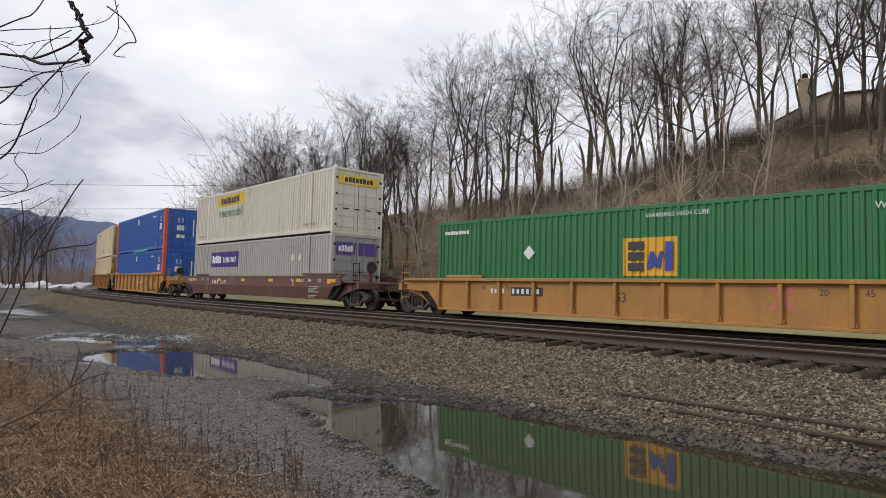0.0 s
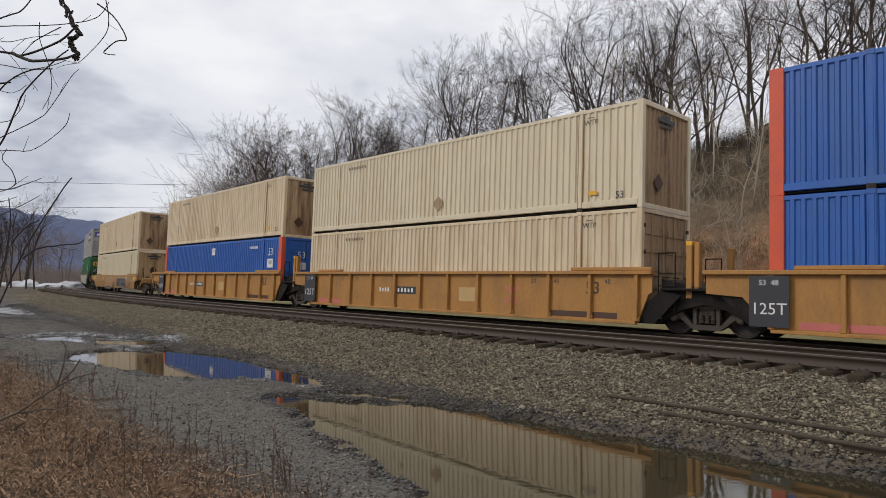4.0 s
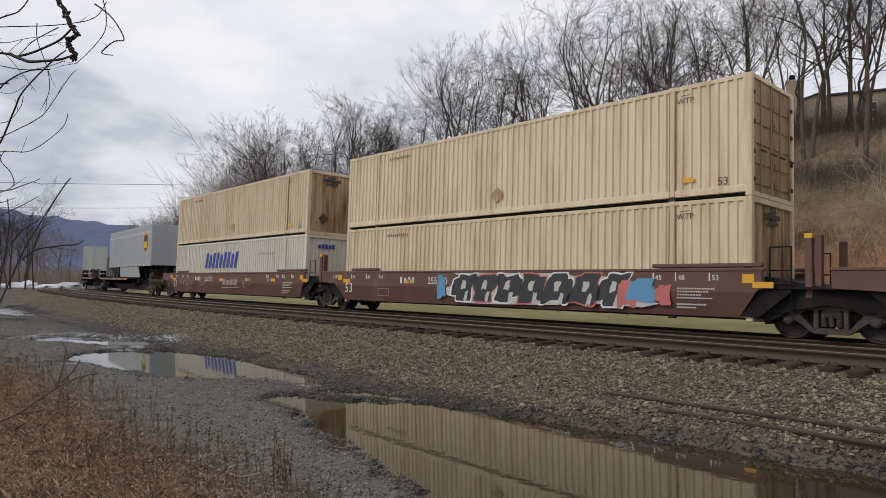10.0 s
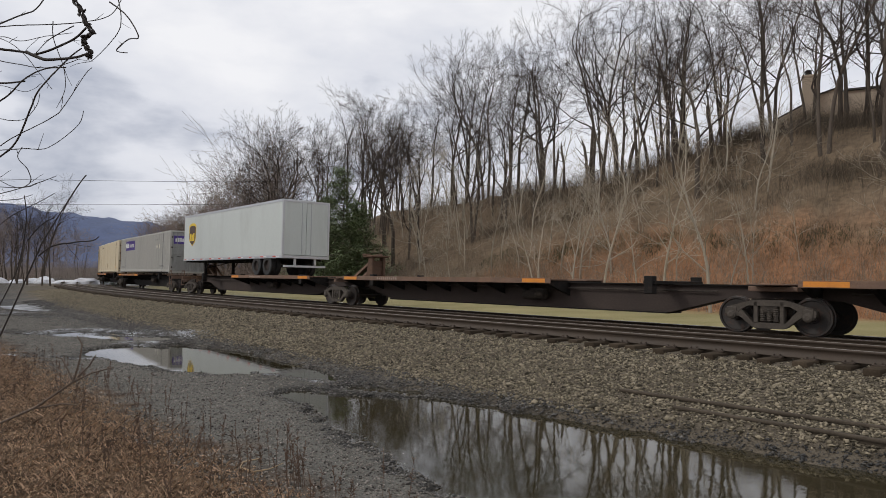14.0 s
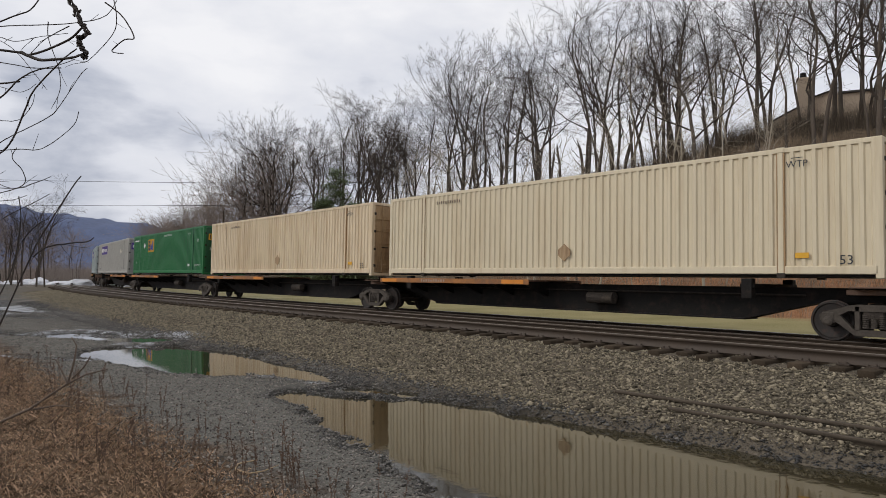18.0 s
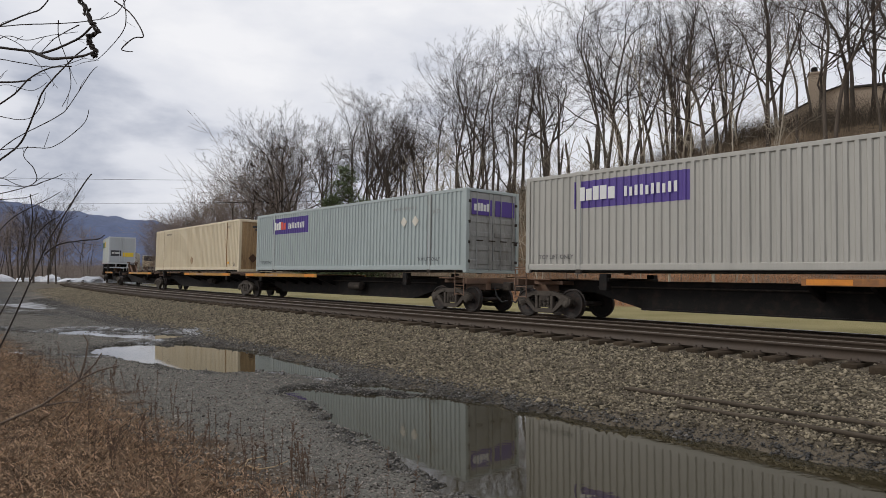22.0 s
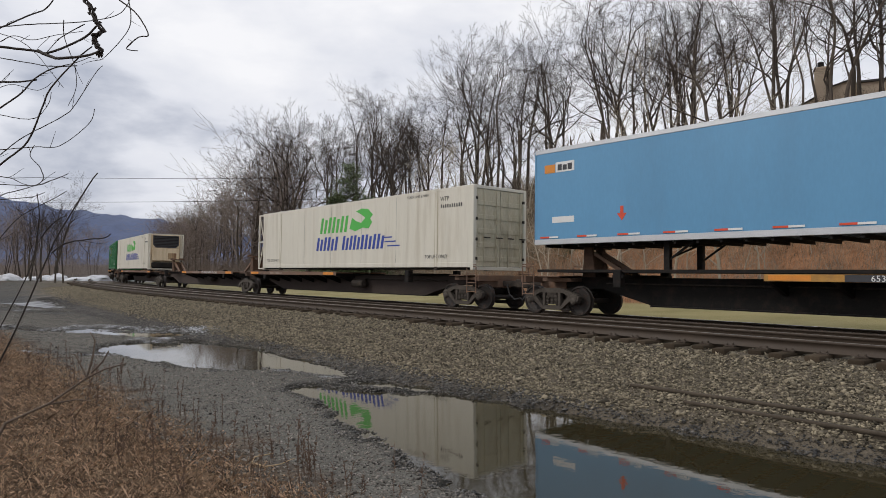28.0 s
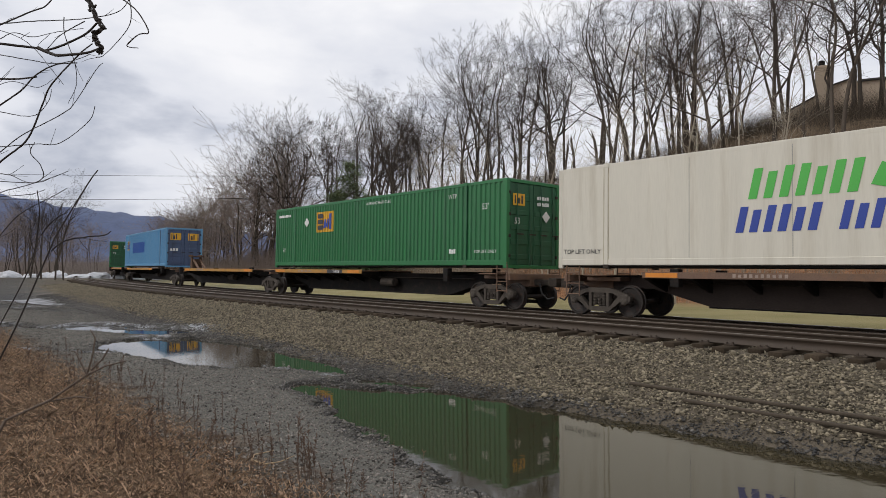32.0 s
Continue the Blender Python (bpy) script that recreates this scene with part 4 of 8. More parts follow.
def blue_box(label, posts=True):
    c = container(label, m_blue, m_blue, "door")
    for ex in (-1, 1):
        piece("red_post_cover", ex, lambda: boxes((ex * CL / 2 - 0.3 * (ex > 0) - 0.012 * (ex < 0), ex * CL / 2 + 0.3 * (ex < 0) + 0.012 * (ex > 0), -1.312, -1.1, 0.0, 2.91), bevel=0.01), m_red, c, "orange-red corner post")
        piece("red_post_cover", (ex, 2), lambda: boxes((ex * CL / 2 - 0.3 * (ex > 0) - 0.012 * (ex < 0), ex * CL / 2 + 0.3 * (ex < 0) + 0.012 * (ex > 0), 1.1, 1.312, 0.0, 2.91), bevel=0.01), m_red, c, "orange-red corner post")
    word("53", 0.36, 6.95, 2.05, -1.304, m_lettering, c)
    piece("white_plate", 1, lambda: boxes((6.66, 7.24, -1.309, -1.302, 1.46, 1.88)), m_lettering, c, "white plate")
    word('110"', 0.2, 6.95, 1.62, -1.311, m_ink, c)
    piece("white_plate", 2, lambda: boxes((-0.3, 0.15, -1.309, -1.302, 2.2, 2.58)), m_lettering, c, "white plate")
    word('110"', 0.13, -0.07, 2.34, -1.311, m_ink, c)
    piece("serial_text", 7, lambda: blocks(4.6, 2.42, 0.95, 0.12, 10, -1.303, gap=0.35), m_lettering, c)
    word("53", 0.32, 8.07, 1.95, -0.2, m_lettering, c).matrix_basis = Matrix.Translation((8.078, -0.25, 1.95)) @ ENDF
    piece("white_plate", 3, lambda: boxes((8.07, 8.076, -0.5, 0.0, 1.4, 1.75), (8.07, 8.076, -0.5, 0.05, 0.85, 1.1), (8.07, 8.076, 0.6, 0.68, 1.0, 2.2)), m_lettering, c, "white printed plates")
    piece("door_latch_plate", 1, lambda: boxes((5.6, 5.75, -1.309, -1.303, 0.35, 0.5), (7.4, 7.55, -1.309, -1.303, 0.75, 0.9)), m_gold, c)
    return c


# ---- running gear ----
WR = 0.425


def wheel_bm():
    bm = bmesh.new()
    for sg in (-1, 1):
        prof = [(sg * 0.66, 0.06), (sg * 0.66, 0.1), (sg * 0.70, 0.12), (sg * 0.70, 0.36), (sg * 0.685, 0.38), (sg * 0.685, WR + 0.025), (sg * 0.71, WR + 0.025), (sg * 0.72, WR), (sg * 0.82, WR - 0.005), (sg * 0.82, 0.38), (sg * 0.79, 0.36), (sg * 0.765, 0.14), (sg * 0.83, 0.12), (sg * 0.83, 0.06)]
        lathe(prof, 28, "y", bm=bm)
    lathe([(-1.02, 0.07), (1.02, 0.07)], 10, "y", bm=bm)
    for sg in (-1, 1):
        for k in range(3):
            a = k * 2.094
            lathe([(sg * 1.02, 0.018), (sg * 1.06, 0.018)], 6, "y", at=(0.045 * math.cos(a), 0, 0.045 * math.sin(a)), bm=bm)
    return bm


def frame_bm(sg):
    """One cast side frame with its two windows and journal housings."""
    y0, y1 = sorted((sg * 0.9, sg * 1.06))
    outer = prism([(-1.0, 0.44), (-1.01, 0.56), (-0.92, 0.62), (-0.7, 0.68), (-0.45, 0.76), (-0.3, 0.79), (0.3, 0.79), (0.45, 0.76), (0.7, 0.68), (0.92, 0.62), (1.01, 0.56), (1.0, 0.44), (0.72, 0.44), (0.66, 0.54), (0.45, 0.65), (-0.45, 0.65), (-0.66, 0.54), (-0.72, 0.44)], y0, y1)
    lower = prism([(-0.64, 0.58), (-0.8, 0.48), (-0.62, 0.36), (-0.38, 0.17), (-0.3, 0.14), (0.3, 0.14), (0.38, 0.17), (0.62, 0.36), (0.8, 0.48), (0.64, 0.58), (0.36, 0.27), (-0.36, 0.27)], y0 + 0.01, y1 - 0.01)
    me = bpy.data.meshes.new("tmp")
    lower.to_mesh(me)
    outer.from_mesh(me)
    bpy.data.meshes.remove(me)
    lower.free()
    for px in (-0.29, 0.29):
        box(outer, px - 0.05, px + 0.05, y0, y1, 0.25, 0.76, bevel=0.015)
    for px in (-0.84, 0.84):
        box(outer, px - 0.13, px + 0.13, y0 - 0.02, y1 + 0.02, 0.36, 0.62, bevel=0.03)
        lathe([(sg * 1.05, 0.11), (sg * 1.1, 0.1), (sg * 1.13, 0.05)], 12, "y", at=(px, 0, WR), bm=outer)
    bmesh.ops.recalc_face_normals(outer, faces=outer.faces)
    return outer


def spring_bm(x, y):
    bm = bmesh.new()
    prof = []
    for k in range(7):
        z = 0.3 + k * 0.042
        prof += [(z, 0.05), (z + 0.008, 0.068), (z + 0.026, 0.068), (z + 0.034, 0.05)]
    return lathe(prof, 10, "z", at=(x, y, 0), bm=bm)


WHEELSETS = []


def bogie(unit, x, mark):
    """A two-axle bogie under a vehicle, at x in its space."""
    at = Matrix.Translation((x, 0, 0))
    b = piece("bogie", "bolster", lambda: boxes((-0.2, 0.2, -1.04, 1.04, 0.48, 0.7), (-0.3, 0.3, -0.3, 0.3, 0.68, 0.8), (-0.62, 0.62, -0.12, 0.12, 0.34, 0.44), bevel=0.03), m_truck, unit, "cast steel two-axle bogie", at)
    for sg in (-1, 1):
        piece("side_frame", sg, lambda: frame_bm(sg), m_frame, b, "dusty cast side frame")
        for sx in (-0.15, 0.0, 0.15):
            piece("spring", (sg, sx), lambda: spring_bm(sx, sg * 0.99), m_frame, b)
    for wx in (-0.84, 0.84):
        w = piece("wheelset", 0, wheel_bm, m_wheel, b, "worn steel wheelset", Matrix.Translation((wx, 0, WR)))
        WHEELSETS.append((w, wx, mark))
        piece("brake_beam", wx, lambda: boxes((wx * 0.42 - 0.05, wx * 0.42 + 0.05, -0.8, 0.8, 0.32, 0.42), (wx * 0.44 - 0.06, wx * 0.44 + 0.06, -0.8, -0.68, 0.3, 0.6), (wx * 0.44 - 0.06, wx * 0.44 + 0.06, 0.68, 0.8, 0.3, 0.6)), m_truck, b)
    return b


def coupler(unit, x, sg):
    """A coupler with its hoses, reaching out from the end of a vehicle."""
    c = piece("coupler", (sg, round(x, 2)), lambda: boxes((min(x, x + sg * 1.2), max(x, x + sg * 1.2), -0.1, 0.1, 0.78, 0.98), (min(x + sg * 1.1, x + sg * 1.45), max(x + sg * 1.1, x + sg * 1.45), -0.18, 0.16, 0.74, 1.03), bevel=0.03), m_truck, unit, "grimy knuckle coupler")

    def hose():
        bm = bmesh.new()
        pts = [(x + sg * 0.9, -0.35, 0.85), (x + sg * 1.0, -0.35, 0.55), (x + sg * 1.2, -0.3, 0.36), (x + sg * 1.42, -0.25, 0.42)]
        for a, b in zip(pts, pts[1:]):
            bar(bm, a, b, 0.025, 6)
        return bm
    piece("air_hose", (sg, round(x, 2)), hose, m_tyre, c, "black rubber air hose")


def rail_guard(unit, x, sg, material, h=1.0):
    """Handrail, ladder and steps beside the end of a car."""
    for y in (-1.28, 1.28):
        def make():
            bm = bmesh.new()
            for xx in (x, x + sg * 0.45):
                bar(bm, (xx, y, 0.55), (xx, y, 1.35 + h * 0.9), 0.018, 6)
            for z in (0.6, 0.9, 1.2, 1.5, 1.35 + h * 0.9):
                bar(bm, (x, y, z), (x + sg * 0.45, y, z), 0.016, 6)
            return bm
        piece("ladder", (sg, y, round(x, 2), h), make, material, unit, "steel rung ladder and handrail")


def well_car(kind, front, rear, cx, label, end_front, end_rear, number=True):
    """A deck-less well car. end_front/end_rear: True for a coupler end with a bogie of its own."""
    posts = kind in ("yellow", "amber")
    paint = {"amber": m_yellow, "yellow": m_yellow, "ochre": m_yellow2, "brown": m_brown, "oxide": m_brown}[kind]
    u = thing("well_car", label, "rail car", "well cars of the train")
    half = (rear - front) / 2
    # how far the sides reach ahead and behind
    xf, xr = half - (0.45 if end_front else 1.25), half + (0.15 if end_rear else -0.15)
    key = (kind, round(half, 1), end_front, end_rear)
    top, low = (1.57, 0.22) if kind == "yellow" else (1.3, 0.25) if kind == "amber" else (1.4, 0.36) if kind in ("ochre", "brown") else (1.57, 0.42)
    e0 = min(half - 0.75, 8.75)
    for sg in (-1, 1):
        y0, y1 = sorted((sg * (1.42 if posts else 1.48), sg * (1.37 if posts else 1.42)))
        rise = (top - low) * 0.55
        pts = [(-e0 + 0.9, low), (e0 - 0.9, low), (min(e0 - 0.25, xf - 0.1), low + rise), (xf, low + rise + 0.06), (xf, top - 0.08), (-xr, top - 0.08), (-xr, low + rise + 0.06), (-e0 + 0.25, low + rise)]

        def pressed():
            bm = prism(pts, y0, y1)
            if not posts:        # the smooth sides are folded: the lower half leans in
                fold = low + (top - low) * 0.5
                bmesh.ops.bisect_plane(bm, geom=bm.verts[:] + bm.edges[:] + bm.faces[:], plane_co=(0, 0, fold), plane_no=(0, 0, 1))
                for v in bm.verts:
                    if v.co.z < fold - 0.01:
                        v.co.y -= sg * 0.11 * (fold - v.co.z) / (fold - low)
            return bm
        # Added black plates stand in for the shadow under the well's ends.
        for ex in (-1, 1):
            piece("corner_gusset", (key, sg, ex), lambda: prism([(ex * (e0 - 1.3), low + 0.03), (ex * (e0 - 0.45), low + 0.03), (ex * (e0 + 0.25), low + rise), (ex * (e0 - 0.3), low + rise + 0.1)], min(sg * 1.32, sg * 1.36), max(sg * 1.32, sg * 1.36)), m_black, u, "added black plate in place of the shadow at the well's end")
        side = piece("side_sill", (key, sg), pressed, paint, u, "long pressed steel side")
        if posts:
            piece("top_chord", (key, sg), lambda: boxes((-xr - 0.05, xf + 0.05, min(sg * 1.55, sg * 1.38), max(sg * 1.55, sg * 1.38), top - 0.1, top), bevel=0.012), paint, side)
            piece("bottom_chord", (key, sg), lambda: boxes((-e0 + 0.9, e0 - 0.9, min(sg * 1.53, sg * 1.4), max(sg * 1.53, sg * 1.4), low - 0.03, low + 0.05), bevel=0.01), paint, side)
            n = 12
            for k in range(n):
                x = -e0 + 0.9 + (2 * e0 - 1.8) * k / (n - 1)
                piece("side_post", (sg, kind), lambda: boxes((-0.05, 0.05, min(sg * 1.53, sg * 1.41), max(sg * 1.53, sg * 1.41), low + 0.05, top - 0.1), (-0.085, 0.085, min(sg * 1.5, sg * 1.41), max(sg * 1.5, sg * 1.41), low + 0.05, low + 0.16), bevel=0.012), paint, side, "", Matrix.Translation((x, 0, 0)))
        else:
            piece("top_chord", (key, sg), lambda: boxes((-xr - 0.05, xf + 0.05, min(sg * 1.5, sg * 1.36), max(sg * 1.5, sg * 1.36), top - 0.09, top - 0.02), bevel=0.012), paint, side)
        for g0, g1 in ((-7.4, -5.7), (5.7, min(8.6, xf))):
            piece("guide_plate", (key, sg, g0), lambda: boxes((g0, g1, min(sg * 1.46, sg * 1.34), max(sg * 1.46, sg * 1.34), top, top + 0.1), bevel=0.02), paint, side)
    for fx in (-7.9, -6.1, 0.0, 6.1, 7.9):
        piece("cross_floor", kind, lambda: boxes((-0.35, 0.35, -1.2, 1.2, low + 0.005, low + 0.05)), m_black, u, "", Matrix.Translation((fx, 0, 0)))
    for sg in (-1, 1):
        piece("end_bulkhead", (key, sg), lambda: prism([(sg * 8.35, 0.3), (sg * 8.35, top - 0.2), (sg * (half + 0.3), 1.08), (sg * (half + 0.3), 0.82), (sg * 8.9, 0.62)], -1.2, 1.2), paint if (end_front if sg > 0 else end_rear) else m_black, u, "sloping end casting")
        piece("end_deck", (key, sg), lambda: boxes((min(sg * 8.4, sg * (half + 0.4)), max(sg * 8.4, sg * (half + 0.4)), -1.38, 1.38, 1.08, 1.14), bevel=0.01), paint if (end_front if sg > 0 else end_rear) else m_black, u, "walkway grating over the bogie")
    if not end_front:
        rail_guard(u, half - 1.15, 1, m_black, 0.75)
        piece("end_post", key, lambda: boxes((half - 0.45, half - 0.3, -1.22, -1.06, 0.9, 2.3), (half - 0.45, half - 0.3, 1.06, 1.22, 0.9, 2.3), (half - 0.25, half - 0.12, -1.2, -1.02, 0.9, 2.28), bevel=0.015), paint, u, "upright end post")
        piece("post_cap", key, lambda: boxes((half - 0.455, half - 0.295, -1.225, -1.055, 2.2, 2.31), bevel=0.006), m_gold, u, "amber post cap")
    for sg, own in ((1, end_front), (-1, end_rear)):
        if own:
            piece("end_sill", (key, sg), lambda: boxes((min(sg * (half - 0.3), sg * (half + 0.75)), max(sg * (half - 0.3), sg * (half + 0.75)), -0.4, 0.4, 0.74, 1.1), (min(sg * (half + 0.55), sg * (half + 0.75)), max(sg * (half + 0.55), sg * (half + 0.75)), -1.36, 1.36, 0.85, 1.12), bevel=0.015), paint, u)
            coupler(u, sg * (half + 0.5), sg)
            rail_guard(u, sg * (half + 0.2), sg, paint if posts else m_black, 0.6)
            if sg > 0:
                piece("brake_wheel", key, lambda: lathe([(half + 0.5, 0.24), (half + 0.53, 0.25), (half + 0.54, 0.22), (half + 0.52, 0.02)], 16, "x", at=(0, -0.6, 1.75)), m_truck, u, "hand brake wheel")
                piece("brake_stand", key, lambda: boxes((half + 0.3, half + 0.48, -0.7, -0.5, 1.1, 1.9), bevel=0.02), paint, u)
    bogie(u, half, front)
    if end_rear:
        bogie(u, -half, rear)
    word("53", 0.38 if kind == "oxide" else 0.34 if kind != "amber" else 0.26, -7.5 if kind == "oxide" else cx + (6.68 if kind != "amber" else -0.6), top - 0.85 if kind == "oxide" else top - 0.62, -1.43 if posts else -1.486, m_lettering if kind == "oxide" else m_ink, u)
    if posts:
        nx = 2.1 if kind == "yellow" and number else -3.2 if kind == "yellow" else -5.4
        piece("reporting_text", (1, key, number), lambda: blocks(nx + 0.1, 0.83, 0.65, 0.15, 4, -1.424, gap=0.5), m_lettering, u, "painted reporting marks")
        piece("number_plate_field", (1, key, number), lambda: boxes((nx + 0.95, nx + 2.2, -1.428, -1.418, 0.77, 1.03)), m_ink, u, "black painted field")
        if number:
            word("788977", 0.2, nx + 1.58, 0.82, -1.43, m_lettering, u)
        else:
            piece("reporting_text", (2, key), lambda: blocks(nx + 1.0, 0.83, 1.15, 0.15, 6, -1.429, gap=0.5), m_lettering, u)
        piece("spray_mark", (1, key), lambda: prism([(3.2, 0.6), (3.35, 0.6), (3.5, 0.8), (3.65, 0.6), (3.8, 0.6), (3.58, 0.86), (3.8, 1.12), (3.65, 1.12), (3.5, 0.93), (3.35, 1.12), (3.2, 1.12), (3.42, 0.86)], -1.425, -1.418), m_spray_p, u, "pink sprayed cross")
        for tx, xx in (("20", 4.35), ("45", 5.2), ("48", 6.9), ("20", -4.6), ("45", -5.6)):
            word(tx, 0.14, xx, top - 0.35, -1.424, m_ink, u)
        if kind == "yellow":
            piece("data_panel", ("r", key), lambda: boxes((-8.3, -7.45, -1.545, -1.535, low + 0.1, top - 0.12)), m_ink, u, "black stencilled data panel")
            word("125T", 0.26, -7.88, low + 0.38, -1.547, m_lettering, u)
            word("53  48", 0.12, -7.88, top - 0.33, -1.547, m_lettering, u)
            piece("red_patch", key, lambda: boxes((-7.3, -5.6, -1.427, -1.418, low + 0.08, low + 0.24)), m_spray_p, u, "worn red marking strip")
            piece("red_patch", (2, key), lambda: boxes((4.9, 7.2, -1.427, -1.418, low + 0.08, low + 0.24)), m_shield, u, "worn dark red strip")
            piece("pale_patch", key, lambda: boxes((1.2, 1.95, -1.426, -1.418, 0.6, 1.05)), m_mark_pale, u, "paler repainted patch")
        if kind == "yellow":
            return ride(u, front, rear, None, 0.04)
        piece("data_panel", (1, key), lambda: boxes((7.5, 8.3, -1.545, -1.535, 0.5, top - 0.15)), m_ink, u, "black stencilled data panel")
        piece("data_text", (1, key), lambda: blocks(7.56, 0.95, 0.68, 0.08, 8, -1.546), m_lettering, u)
        piece("data_text", (2, key), lambda: blocks(7.56, 0.78, 0.68, 0.06, 10, -1.546), m_lettering, u)
    else:
        piece("reporting_text", (3, key), lambda: blocks(-4.75 if kind == "brown" else -4.3, top - 0.46, 0.9, 0.22, 4, -1.482, gap=0.5), m_lettering if kind != "ochre" else m_orange, u, "painted reporting marks")
        if kind != "ochre":
            word("255510" if kind == "oxide" else "71675", 0.24, -2.3 if kind == "oxide" else -3.2, top - 0.48, -1.484, m_lettering, u)
        for k, x in enumerate((-7.9, -4.0, -0.8, 2.4, 5.2, 8.2)):
            piece("reflector", x, lambda: boxes((x, x + 0.45, -1.486, -1.48, top - 0.3, top - 0.16)), m_gold, u, "amber reflector strip")
        for tx, xx in (("53", 7.35), ("48", 6.5), ("45", 5.9), ("40", 4.9), ("45", -5.4), ("48", -6.2), ("53", -7.2)):
            word(tx, 0.13, xx, top - 0.3, -1.484, m_lettering if kind != "ochre" else m_faint, u)
            piece("position_tick", "t", lambda: boxes((0, 0.03, -1.485, -1.481, 0, 0.2)), m_lettering if kind != "ochre" else m_faint, u, "", Matrix.Translation((xx - 0.16, 0, top - 0.32)))
        word("20", 0.13, 4.9, top - 0.47, -1.484, m_lettering if kind != "ochre" else m_faint, u)
        word("125 T", 0.15, -8.4, top - 0.3, -1.484, m_lettering if kind != "ochre" else m_faint, u)
        for ox in (8.1, -8.15):
            piece("end_reflector", "e", lambda: boxes((-0.13, 0.13, -1.487, -1.48, 0.0, 0.2)), m_gold, u, "amber reflector square", Matrix.Translation((ox if ox < xf - 0.15 else xf - 0.2, 0, top - 0.36)))
        piece("data_frame", "d", lambda: boxes((-5.6, -4.95, -1.485, -1.48, top - 0.78, top - 0.76), (-5.6, -4.95, -1.485, -1.48, top - 0.52, top - 0.5), (-5.6, -5.58, -1.485, -1.48, top - 0.76, top - 0.52), (-4.97, -4.95, -1.485, -1.48, top - 0.76, top - 0.52)), m_faint, u, "stencilled data frame")
        for k in range(6):
            w = (0.95, 0.8, 0.62, 0.9, 0.75, 0.5)[k]
            piece("data_text", (k, key), lambda: blocks(6.4, top - 0.52 - 0.075 * k - 0.08 * (k > 3), w, 0.035, int(w * 16), -1.482, gap=0.45), m_lettering if kind != "ochre" else m_faint, u)
    return ride(u, front, rear, None, 0.04)


def hitch_post(hx, lie):
    """Two tapered cheeks that lean a little, with a jawed head plate."""
    bm = prism([(hx - 0.26, 1.12), (hx - 0.13 - lie * 0.06, 2.04), (hx + 0.13 - lie * 0.06, 2.04), (hx + 0.22, 1.12)], -0.34, -0.24)
    for q in (prism([(hx - 0.26, 1.12), (hx - 0.13 - lie * 0.06, 2.04), (hx + 0.13 - lie * 0.06, 2.04), (hx + 0.22, 1.12)], 0.24, 0.34),
              prism([(hx - 0.1, 1.3), (hx - 0.1, 1.9), (hx + 0.08, 1.9), (hx + 0.08, 1.3)], -0.25, 0.25)):
        me = bpy.data.meshes.new("tmp")
        q.to_mesh(me)
        bm.from_mesh(me)
        bpy.data.meshes.remove(me)
        q.free()
    box(bm, hx - 0.42, hx + 0.34, -0.42, 0.42, 2.05, 2.13, bevel=0.02)
    box(bm, hx - 0.42, hx - 0.1, -0.44, -0.2, 2.1, 2.2, bevel=0.03)
    box(bm, hx - 0.42, hx - 0.1, 0.2, 0.44, 2.1, 2.2, bevel=0.03)
    return bm


DECK_WORDS = {391.0: ("653015", 0.2), 430.0: ("TWIN 28-ALL PURPOSE SPINE CAR", 3.6), 469.25: ("554028", -1.2), 176.9: ("TWIN 28-ALL PURPOSE SPINE CAR", -1.0)}


